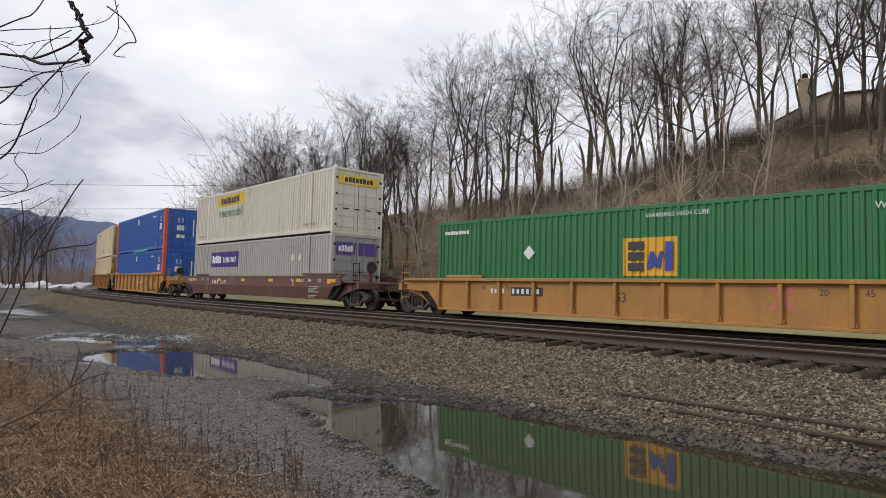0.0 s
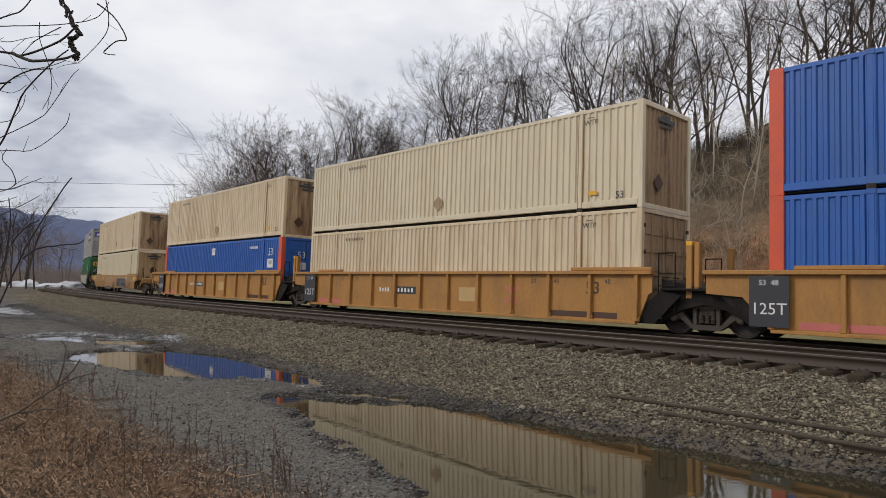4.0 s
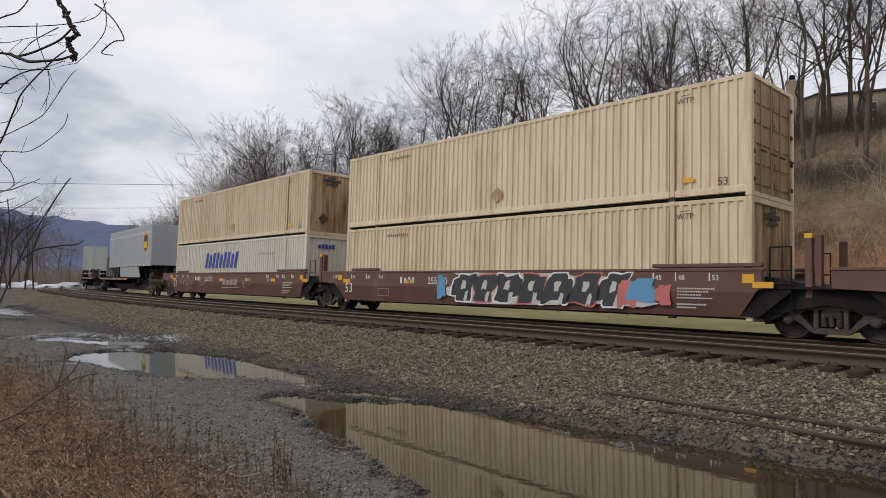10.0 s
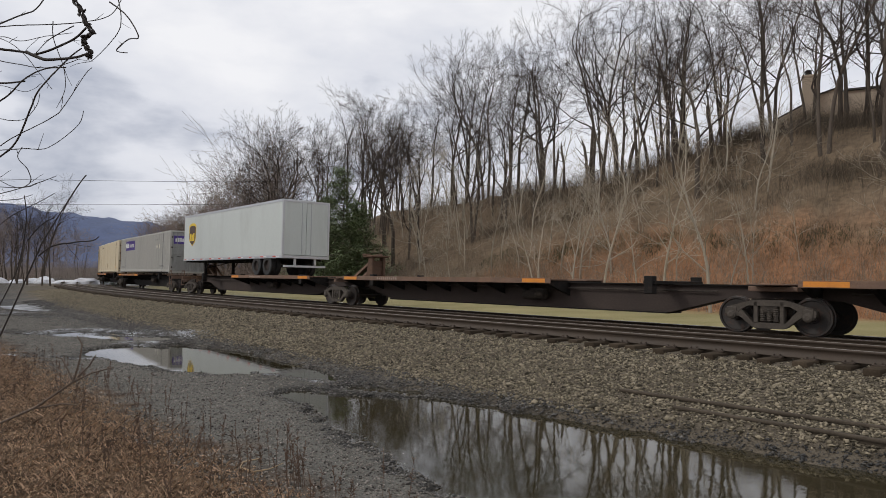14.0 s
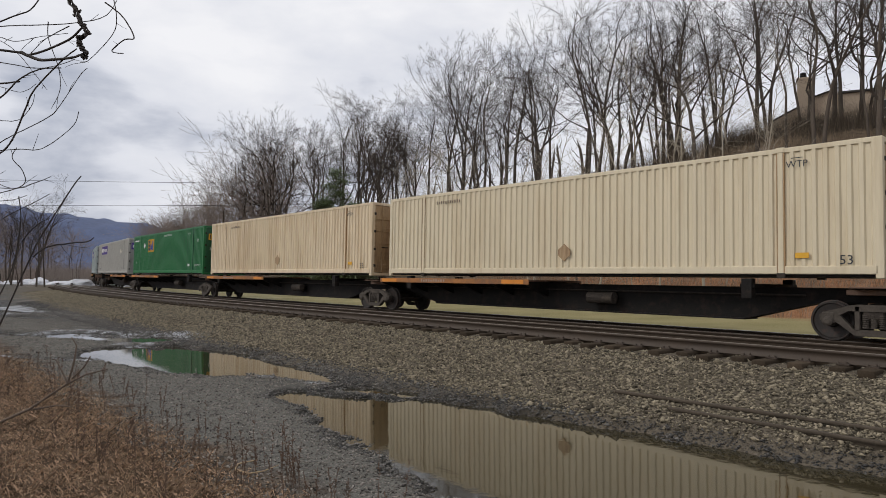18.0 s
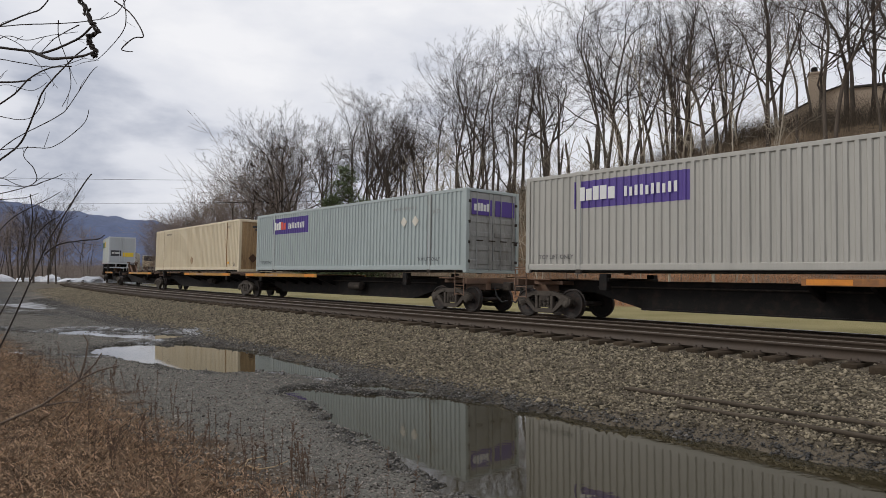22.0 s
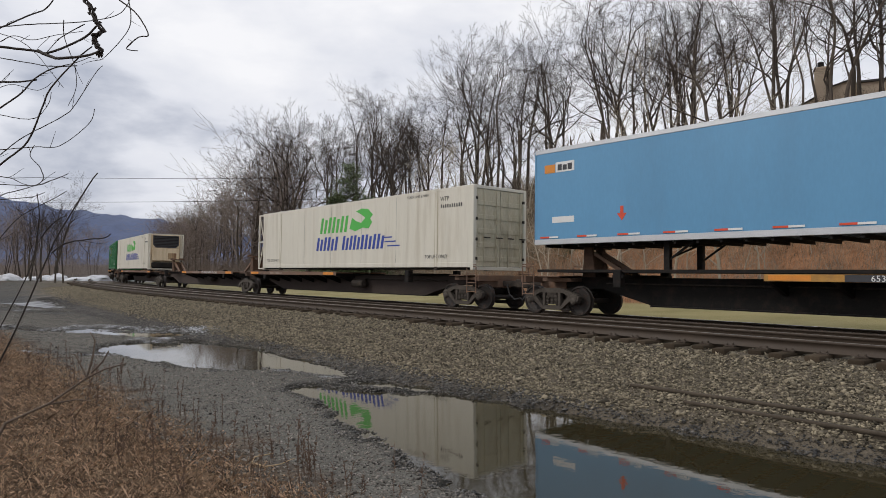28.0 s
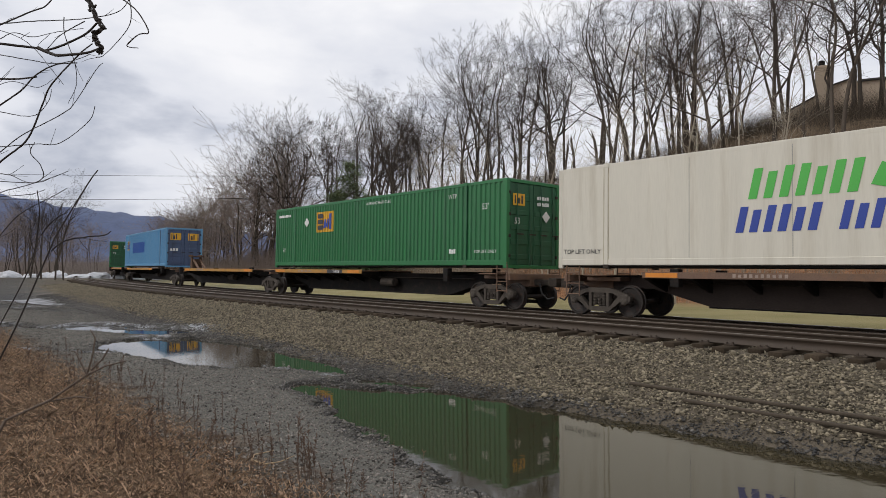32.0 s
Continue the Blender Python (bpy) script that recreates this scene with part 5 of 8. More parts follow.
def spine_car(front, rear, label, deck, end_front, end_rear, hitch=None, edge=None):
    """One platform of a skeleton car: a deep centre sill with narrow decks and container brackets."""
    u = thing("spine_car_platform", label, "rail car", "skeleton platforms of the train")
    half = (rear - front) / 2
    key = round(half, 1)
    piece("centre_sill", key, lambda: prism([(-half - 0.3, 0.82), (-half + 1.3, 0.78), (-half + 2.9, 0.36), (half - 2.9, 0.36), (half - 1.3, 0.78), (half + 0.3, 0.82), (half + 0.3, 1.1), (-half - 0.3, 1.1)], -0.3, 0.3), m_sill if edge is None else m_black, u, "deep box sill")
    piece("sill_flange", key, lambda: boxes((-half - 0.2, half + 0.2, -0.42, 0.42, 1.1, 1.13), (-half + 2.9, half - 2.9, -0.38, 0.38, 0.33, 0.37)), m_black, u)
    a, b = deck
    piece("deck", (a, b), lambda: boxes((a, b, -1.3, -0.5, 1.17, 1.22), (a, b, 0.5, 1.3, 1.17, 1.22), bevel=0.008), m_deck, u, "narrow wheel deck of rusty plate")
    piece("deck_edge", (a, b), lambda: boxes((a, b, -1.33, -1.3, 1.08, 1.24), (a, b, 1.3, 1.33, 1.08, 1.24), bevel=0.006), edge or m_deck, u, "painted deck edge")
    piece("edge_text", (a, b), lambda: blocks(a + 2.4, 1.12, 1.3, 0.085, 10, -1.331, gap=0.45), m_faint, u, "painted reporting marks")
    for rx in (a + 0.1, b - 1.1):
        piece("reflector", "r", lambda: boxes((0, 0.9, -1.336, -1.328, 1.1, 1.22)), m_orange, u, "orange reflector strip", Matrix.Translation((rx, 0, 0)))
    if front in DECK_WORDS:
        text, tx = DECK_WORDS[front]
        if text.isdigit():
            piece("number_field", (front, 1), lambda: boxes((tx - 0.75, tx + 0.5, -1.334, -1.329, 1.085, 1.235)), m_ink, u, "black number field")
        word(text, 0.13, tx, 1.1, -1.337, m_lettering, u)
    n = int((b - a) / 1.25)
    for k in range(n + 1):
        x = a + 0.1 + (b - a - 0.2) * k / n
        piece("cross_bearer", "c", lambda: prism([(-1.3, 1.06), (-1.3, 1.17), (1.3, 1.17), (1.3, 1.06), (0.3, 0.72), (-0.3, 0.72)], -0.05, 0.05, "x"), m_black, u, "", Matrix.Translation((x, 0, 0)))
    for x in (-6.1, 6.1):
        piece("container_bracket", "b", lambda: boxes((-0.17, 0.17, -1.28, 1.28, 1.1, 1.2), (-0.12, 0.12, -1.32, -1.1, 0.86, 1.32), (-0.12, 0.12, 1.1, 1.32, 0.86, 1.32), bevel=0.012), m_black, u, "container corner bracket", Matrix.Translation((x, 0, 0)))
    piece("air_tank", key, lambda: lathe([(1.2, 0.05), (1.25, 0.17), (2.1, 0.17), (2.15, 0.05)], 14, "x", at=(0, -0.55, 0.75)), m_truck, u, "brake air reservoir")
    piece("brake_pipe", key, lambda: bar(bmesh.new(), (-half + 1.5, -0.4, 0.95), (half - 1.5, -0.4, 0.95), 0.022, 6), m_truck, u)
    for sg, own in ((1, end_front), (-1, end_rear)):
        x = sg * half
        piece("end_plate", (key, sg), lambda: boxes((x - 0.55, x + 0.55, -0.85, 0.85, 0.98, 1.1), (x - 0.4, x + 0.4, -1.25, 1.25, 1.12, 1.16), bevel=0.015), m_deck, u, "plate over the bogie")
        if own:
            piece("end_sill", (key, sg), lambda: boxes((min(x, x + sg * 1.05), max(x, x + sg * 1.05), -0.32, 0.32, 0.74, 1.06), (min(x + sg * 0.85, x + sg * 1.05), max(x + sg * 0.85, x + sg * 1.05), -1.25, 1.25, 0.95, 1.15), bevel=0.015), m_deck, u)
            coupler(u, x + sg * 0.6, sg)
            rail_guard(u, x + sg * 0.5, sg, m_deck, 0.1)
    for hx, lie in hitch or ():
        h = piece("trailer_hitch", (hx, lie), lambda: hitch_post(hx, lie), m_hitch, u, "upright trailer hitch stand")

        def strut():
            bm = bmesh.new()
            for y in (-0.22, 0.22):
                bar(bm, (hx + lie * 0.08, y, 1.85), (hx + lie * 1.3, y, 1.18), 0.075)
            return bm
        piece("hitch_strut", (hx, lie), strut, m_deck, h, "rusty slanting strut")
    bogie(u, half, front)
    if end_rear:
        bogie(u, -half, rear)
    return ride(u, front, rear, None, 0.022)


def trailer(label, skin, length, rear_skin, rear_sign, skirt=False, refrigerated=False):
    """A road trailer. Its rear faces rear_sign along x. Origin on the deck under its middle."""
    c = thing("road_trailer", label, "trailer", "trailers on the train")
    h2, f, top = length / 2, 0.9, 3.74
    R = rear_sign
    for sg in (-1, 1):
        y = sg * 1.29
        piece("side_panel", (length, sg), lambda: boxes((-h2 + 0.05, h2 - 0.05, min(y, y - sg * 0.03), max(y, y - sg * 0.03), f + 0.1, top - 0.12)), skin, c)
        piece("top_rail", (length, sg), lambda: boxes((-h2, h2, min(y + sg * 0.012, y - sg * 0.06), max(y + sg * 0.012, y - sg * 0.06), top - 0.13, top), bevel=0.012), m_alu, c)
        sill = piece("bottom_rail", (length, sg), lambda: boxes((-h2, h2, min(y + sg * 0.014, y - sg * 0.06), max(y + sg * 0.014, y - sg * 0.06), f - 0.04, f + 0.12), bevel=0.01), m_alu, c)
        n = 2 * int(length / 1.3)
        for k in range(n):
            x = -h2 + 0.4 + (k // 2) * (length - 1.2) / (n // 2 - 1) + 0.34 * (k % 2)
            piece("reflective_tape", (sg, length > 15, "w" if k % 2 else "r"), lambda: boxes((-0.17, 0.17, min(y + sg * 0.014, y + sg * 0.02), max(y + sg * 0.014, y + sg * 0.02), f + 0.02 + 0.13 * (length > 15), f + 0.07 + 0.13 * (length > 15))), m_lettering if k % 2 else m_mark_red, sill, "", Matrix.Translation((x, 0, 0)))
    piece("front_wall", (length, R), lambda: boxes((-R * h2 - 0.03, -R * h2 + 0.03, -1.28, 1.28, f, top), bevel=0.01), skin, c)
    piece("roof", length, lambda: boxes((-h2, h2, -1.25, 1.25, top - 0.05, top - 0.01)), m_alu, c)
    piece("floor", length, lambda: boxes((-h2 + 0.05, h2 - 0.05, -1.25, 1.25, f - 0.02, f + 0.06)), m_black, c)
    for k in range(int(length / 0.6)):
        piece("floor_beam", 0, lambda: boxes((-0.03, 0.03, -1.24, 1.24, -0.1, 0.0)), m_black, c, "", Matrix.Translation((-h2 + 0.4 + k * 0.6, 0, f - 0.02)))
    x = R * h2
    for sg in (-1, 1):
        lo, hi = sorted((sg * 0.01, sg * 1.2))
        leaf = piece("door", (length, R, sg), lambda: boxes((min(x - R * 0.05, x), max(x - R * 0.05, x), lo, hi, f + 0.12, top - 0.12), bevel=0.01), rear_skin, c, "flat rear door")
        piece("lock_rod", (length, R, sg), lambda: bar(bmesh.new(), (x + R * 0.02, sg * 0.25, f + 0.1), (x + R * 0.02, sg * 0.25, top - 0.1), 0.018, 6), m_alu, leaf)
    piece("rear_frame", (length, R), lambda: boxes((min(x - R * 0.08, x + R * 0.015), max(x - R * 0.08, x + R * 0.015), -1.3, -1.19, f - 0.05, top), (min(x - R * 0.08, x + R * 0.015), max(x - R * 0.08, x + R * 0.015), 1.19, 1.3, f - 0.05, top), (min(x - R * 0.08, x + R * 0.015), max(x - R * 0.08, x + R * 0.015), -1.19, 1.19, top - 0.12, top), (min(x - R * 0.08, x + R * 0.015), max(x - R * 0.08, x + R * 0.015), -1.19, 1.19, f - 0.05, f + 0.1), bevel=0.008), skin if skin is m_lblue else m_alu, c)
    piece("bumper", (length, R), lambda: boxes((min(x - R * 0.15, x - R * 0.05), max(x - R * 0.15, x - R * 0.05), -1.15, 1.15, 0.42, 0.52), (min(x - R * 0.15, x - R * 0.05), max(x - R * 0.15, x - R * 0.05), -0.6, -0.5, 0.5, f), (min(x - R * 0.15, x - R * 0.05), max(x - R * 0.15, x - R * 0.05), 0.5, 0.6, 0.5, f)), m_alu, c, "rear under-ride bar")
    axles = (1.7, 2.95) if length > 10 else (1.3,)
    for ax in axles:
        xx = x - R * ax
        ax_ob = piece("axle", (length, R, ax), lambda: bar(bmesh.new(), (xx, -1.0, 0.51), (xx, 1.0, 0.51), 0.07, 8), m_black, c)
        for sg in (-1, 1):
            for yy in (1.13, 0.82):
                w = piece("wheel", (length, R, ax, sg, yy), lambda: lathe([(sg * (yy - 0.13), 0.3), (sg * (yy - 0.13), 0.47), (sg * (yy - 0.1), 0.505), (sg * (yy + 0.1), 0.505), (sg * (yy + 0.13), 0.47), (sg * (yy + 0.13), 0.3), (sg * (yy - 0.02), 0.29)], 26, "y", at=(xx, 0, 0.51)), m_tyre, ax_ob, "black tyre")
            piece("rim", (length, R, ax, sg), lambda: lathe([(sg * 1.1, 0.05), (sg * 1.16, 0.1), (sg * 1.12, 0.14), (sg * 1.14, 0.28), (sg * 1.265, 0.3), (sg * 1.27, 0.27), (sg * 1.17, 0.24)], 20, "y", at=(xx, 0, 0.51)), m_grey if skin is m_lblue else m_wheel, ax_ob, "wheel rim")
    piece("wheel_carriage", (length, R), lambda: boxes((min(x - R * 0.9, x - R * (axles[-1] + 0.8)), max(x - R * 0.9, x - R * (axles[-1] + 0.8)), -0.55, -0.42, 0.62, f - 0.02), (min(x - R * 0.9, x - R * (axles[-1] + 0.8)), max(x - R * 0.9, x - R * (axles[-1] + 0.8)), 0.42, 0.55, 0.62, f - 0.02)), m_black, c)
    lx = -R * (h2 - (4.2 if length > 15 else 2.75))

    def legs():
        bm = boxes((lx - 0.08, lx + 0.08, -0.95, -0.8, 0.12, f), (lx - 0.08, lx + 0.08, 0.8, 0.95, 0.12, f), (lx - 0.14, lx + 0.14, -1.0, -0.75, 0.06, 0.12), (lx - 0.14, lx + 0.14, 0.75, 1.0, 0.06, 0.12))
        for y in (-0.88, 0.88):
            bar(bm, (lx, y, 0.35), (lx + R * 0.8, y, f), 0.035)
        bar(bm, (lx, -0.88, 0.4), (lx, 0.88, f - 0.05), 0.03)
        return bm
    piece("landing_gear", (length, R), legs, m_black, c, "folded landing legs")
    if skirt:
        for z in (top - 0.5, top - 0.56):
            piece("side_stripe", (length, z), lambda: boxes((-h2 + 0.1, h2 - 0.1, -1.296, -1.288, z, z + 0.03)), m_lettering, c, "thin white stripe along the side")
        for sg in (-1, 1):
            piece("side_skirt", (length, R, sg), lambda: prism([(x - R * 4.0, f), (x - R * 4.0, 0.4), (x - R * 4.25, 0.1), (lx + R * 0.3, 0.06), (lx + R * 0.95, f)], sg * 1.24 - 0.015, sg * 1.24 + 0.015), skin, c, "pale wind skirt")
    return c


def put_container(c, front, rear, o, z, lean):
    mid = (front + rear) / 2
    return ride(c, front, rear, Matrix.Translation((mid - o, 0, z)), lean)


m_mark_pale = M("repainted_pale_ochre", (0.5, 0.33, 0.14), 0.55, var=0.15)
ZW, ZU, ZS, ZT = 0.333, 3.238, 1.325, 1.225


def build_wells():
    bogies = [(-14.6, 4.1, "amber"), (8.15, 27.1, "brown"), (31.1, 50.1, "yellow"), (50.1, 69.0, "yellow"), (69.0, 88.2, "yellow"), (92.0, 111.0, "ochre"), (114.7, 134.2, "oxide"), (134.2, 153.5, "oxide"), (153.5, 172.75, "oxide")]
    ends = [(1, 1), (1, 1), (1, 0), (0, 0), (0, 1), (1, 1), (1, 0), (0, 0), (0, 1)]
    mids = [-5.3, 17.78, 40.47, 59.8, 78.57, 101.7, 124.55, 143.8, 163.1]
    names = {"amber": "low ochre-yellow well car with posts along its sides", "yellow": "ochre-yellow well car with posts along its sides", "brown": "oxide-brown well car with smooth sides", "ochre": "brownish-yellow well car with faint chalk scribbles", "oxide": "dark brown well car with spray-painted sides"}
    for i, ((a, b, k), (ef, er), o) in enumerate(zip(bogies, ends, mids)):
        mid = (a + b) / 2
        u = well_car(k, a, b, mid - o, names[k], ef, er, i == 2)
        low, up = None, None
        if i == 0:
            low = green_box("green corrugated container riding alone in a yellow well car", x=0.15, z=1.05, s=1.25)
        elif i == 1:
            low = grey_box("light grey container with a purple name panel, under a white one", -5.4, -1.6, 1.55, 2.4, end="door")
            up = container("off-white container with a yellow name panel, stacked on a grey one", m_white, m_white, "door")
            p = piece("name_panel", "jb", lambda: corrugated(-4.85, -1.15, 2.08, 2.7, -1.29, 0.004), m_mark_yellow, up, "yellow name panel")
            bars("name_bar", "jb", -4.3, 2.22, 2.5, 0.34, 7, -1.298, m_ink, p)
            word("Intermodal", 0.52, -3.0, 1.47, -1.304, m_mark_teal, up)
            e = piece("end_panel", "jb", lambda: boxes((8.066, 8.072, -1.08, 1.08, 2.2, 2.62)), m_mark_yellow, up, "yellow band across the doors")
            piece("name_text", "jbe", lambda: end_blocks(-0.75, 2.3, 1.5, 0.22, 8, 8.074), m_ink, e)
            top_lift_marks(up, m_ink)
        elif i == 2:
            low = blue_box("strong blue container with orange-red ends, bottom of a stack")
            up = blue_box("strong blue container with a teal stripe, top of a stack")
            piece("teal_stripe", 1, lambda: boxes((-1.2, 3.3, -1.318, -1.302, 0.02, 0.16)), m_teal, up, "teal painted stripe")
        elif i == 3:
            low, up = cream_box("cream container at the bottom of a stack", "door"), cream_box("pale cream container on top of a stack, clean sides", pale=True)
        elif i == 4:
            low = blue_box("bright blue container with orange-red ends under a cream one")
            up = cream_box("cream container with a rust-streaked end, on a blue one")
        elif i == 5:
            low, up = cream_box("pale cream container in a brownish well car", pale=True), cream_box("cream container with a rust-stained end wall, on top")
        elif i == 6:
            low = green_box("green container with an amber panel under a grey one", x=3.1, z=1.25, s=1.2)
            up = grey_box("light grey container with a purple name panel, on a green one", 2.3, 6.0, 1.75, 2.62, end="ribs", mark=-7.0)
            def slats():
                return boxes((8.0, 8.03, -1.16, 1.16, 0.12, 2.78), *[(8.03, 8.075, -1.14, 1.14, z, z + 0.22) for z in (0.2, 0.55, 0.9, 1.25, 1.6)], bevel=0.02)
            piece("end_wall", "slats", slats, m_grey_end, up, "grimy end wall with level ribs")
            e = piece("end_panel", "top7", lambda: boxes((8.03, 8.04, -1.0, 1.0, 2.1, 2.6)), m_purple, up)
            piece("name_text", "top7", lambda: end_blocks(-0.85, 2.2, 0.7, 0.25, 5, 8.042), m_lettering, e)
        elif i == 7:
            low, up = cream_box("cream container low in a graffitied well car"), cream_box("deep cream container with rusty doors, on top", "door")
        elif i == 8:
            low = container("off-white container with a slanted dark blue name", m_white, m_white, "wall")
            bars("name_bar", "sw", -3.4, 1.47, 4.4, 0.85, 9, -1.303, m_mark_blue, low, "slanted dark blue bars", slant=0.28, gap=0.4)
            piece("serial_text", "sw", lambda: blocks(3.4, 2.08, 1.7, 0.11, 11, -1.303, gap=0.62), m_grey_end, low)
            piece("end_text", "sw", lambda: end_blocks(-0.7, 2.3, 0.9, 0.2, 5, 8.066), m_mark_blue, low)
            up = cream_box("cream container with a heavily rusted end, on a white one")
        put_container(low, a, b, o, ZW, 0.04)
        if up:
            put_container(up, a, b, o, ZU, 0.04)
        if i in (6, 7, 8):
            spray(u, i)
        if i == 5:
            for q in range(6):
                xx = -2.6 + 0.56 * q
                piece("spray_outline", ("o", q), lambda: blob(xx, 0.82, 0.64, 0.72 + 0.06 * (q % 2), -1.4845, q + 1, 0.2), m_faint, u, "pale sprayed outline")
                piece("spray_letter", ("o", q), lambda: blob(xx, 0.82, 0.5, 0.56, -1.488, q + 1, 0.2), m_yellow2, u)
                piece("spray_hole", ("o", q), lambda: blob(xx + 0.04, 0.88, 0.12, 0.2, -1.4915, q + 3), m_faint, u)
            for q in range(6):
                xx = 2.3 + 0.55 * q
                piece("spray_outline", ("p", q), lambda: blob(xx, 0.82, 0.66, 0.8, -1.4845, q + 4, -0.1), m_faint, u, "pale sprayed outline")
                piece("spray_letter", ("p", q), lambda: blob(xx, 0.82, 0.54, 0.66, -1.488, q + 4, -0.1), m_ink, u, "black sprayed shape")
                piece("spray_hole", ("p", q), lambda: blob(xx + 0.05, 0.9, 0.12, 0.2, -1.4915, q + 2), m_faint, u)
            piece("spray_ring", "o", lambda: blob(6.0, 0.9, 0.7, 0.62, -1.4845, 0), m_faint, u, "pale sprayed ring")
            piece("spray_ring", "o2", lambda: blob(6.0, 0.9, 0.56, 0.5, -1.488, 0), m_yellow2, u)


def blob(cx, cz, w, h, y, k, lean=0.0):
    """A rounded, uneven sprayed letter-like shape."""
    pts = []
    n = 22
    for i in range(n):
        a = 2 * math.pi * i / n
        r = 1 + 0.16 * math.sin(3 * a + k) + 0.12 * math.sin(5 * a + 2.1 * k) + 0.06 * math.sin(7 * a - k)
        c, s = math.cos(a), math.sin(a)
        e = 0.55
        px = math.copysign(abs(c) ** e, c) * 0.5 * w * r
        pz = max(-0.5, min(0.5, math.copysign(abs(s) ** e, s) * 0.5 * r)) * h
        pts.append((cx + px + lean * pz, cz + pz))
    return prism(pts, y - 0.003, y)


def scribble(u, k, x, z, w, material):
    def make():
        bm = bmesh.new()
        rnd = random.Random(str(k))
        last = None
        for i in range(26):
            p = (x - w / 2 + w * i / 25 + rnd.uniform(-0.12, 0.12), -1.483, z + rnd.uniform(-0.28, 0.28))
            if last:
                bar(bm, last, p, 0.012, 4)
            last = p
        return bm
    piece("scribble", k, make, material, u, "thin sprayed scribble")


def spray(u, i):
    rnd = random.Random(40 + i)
    if i == 6:
        x = -5.6
        k = 0
        while x < 7.2:
            w = rnd.uniform(0.95, 1.45)
            fill = m_spray if x < 3.0 else (m_spray if k % 2 else m_spray_y)
            if x > 3.0:
                piece("spray_halo", (i, k), lambda: blob(x + w / 2, 0.95, w * 1.35, 1.06, -1.481, k + 3), m_teal, u, "teal sprayed ground")
            piece("spray_outline", (i, k), lambda: blob(x + w / 2, 0.95, w * 1.12, 1.0, -1.4845, k, 0.15), m_ink, u, "black sprayed outline")
            piece("spray_letter", (i, k), lambda: blob(x + w / 2, 0.95, w * 0.98, 0.88, -1.488, k, 0.15), fill, u, "rounded sprayed shape")
            hx, hz = x + w * 0.5 + rnd.uniform(-0.1, 0.1), 0.95 + rnd.uniform(-0.12, 0.2)
            piece("spray_hole", (i, k), lambda: blob(hx, hz, w * 0.22, 0.2, -1.4915, k + 1), m_ink, u)
            piece("spray_hole", (i, k, 2), lambda: blob(hx + 0.1, hz - 0.36, w * 0.16, 0.24, -1.4915, k + 2), m_ink, u)
            x += w * 0.92
            k += 1
    elif i == 7:
        x, k = -1.5, 0
        piece("spray_ground", (i, "g"), lambda: blob(1.7, 0.98, 7.0, 0.98, -1.4815, 2), m_spray, u, "pale sprayed ground")
        while x < 4.6:
            w = rnd.uniform(0.85, 1.2)
            piece("spray_outline", (i, k), lambda: blob(x + w / 2, 1.0, w * 1.06, 0.98, -1.4845, k + 5, 0.3), m_spray_p if k % 2 else m_lettering, u, "pale sprayed outline")
            piece("spray_letter", (i, k), lambda: blob(x + w / 2, 1.0, w * 0.94, 0.88, -1.488, k + 5, 0.3), m_ink, u, "black sprayed letter mass")
            piece("spray_hole", (i, k), lambda: blob(x + w * 0.5, 1.08, w * 0.2, 0.3, -1.4915, k + 2, 0.3), m_spray, u)
            piece("spray_hole", (i, k, 2), lambda: blob(x + w * 0.62, 0.72, w * 0.14, 0.34, -1.4915, k + 4, 0.3), m_spray, u)
            x += w * 0.95
            k += 1
        for q, (xx, mm, wd) in enumerate(((-2.1, m_lblue, 0.4), (5.0, m_spray_p, 0.55), (5.45, m_lblue, 0.8), (6.05, m_spray_p, 0.4))):
            piece("spray_dab", (i, q), lambda: blob(xx, 1.0 - 0.1 * (q % 2), wd, 0.82 - 0.1 * q, -1.4925 - 0.002 * q, q + 2), mm, u)
    else:
        bars("name_bar", (i, "rail"), -0.4, 0.88, 1.9, 0.3, 4, -1.482, m_faint, u, "faded slanted bars", slant=0.25)
        piece("swoosh", i, lambda: prism([(-0.55, 0.7), (1.6, 0.74), (1.8, 0.8), (-0.4, 0.78)], -1.485, -1.48), m_faint, u)
        for q, xx in enumerate((-5.0, -6.2, 2.7, -3.0)):
            scribble(u, ("w", q), xx, 1.0, 1.1, m_faint)


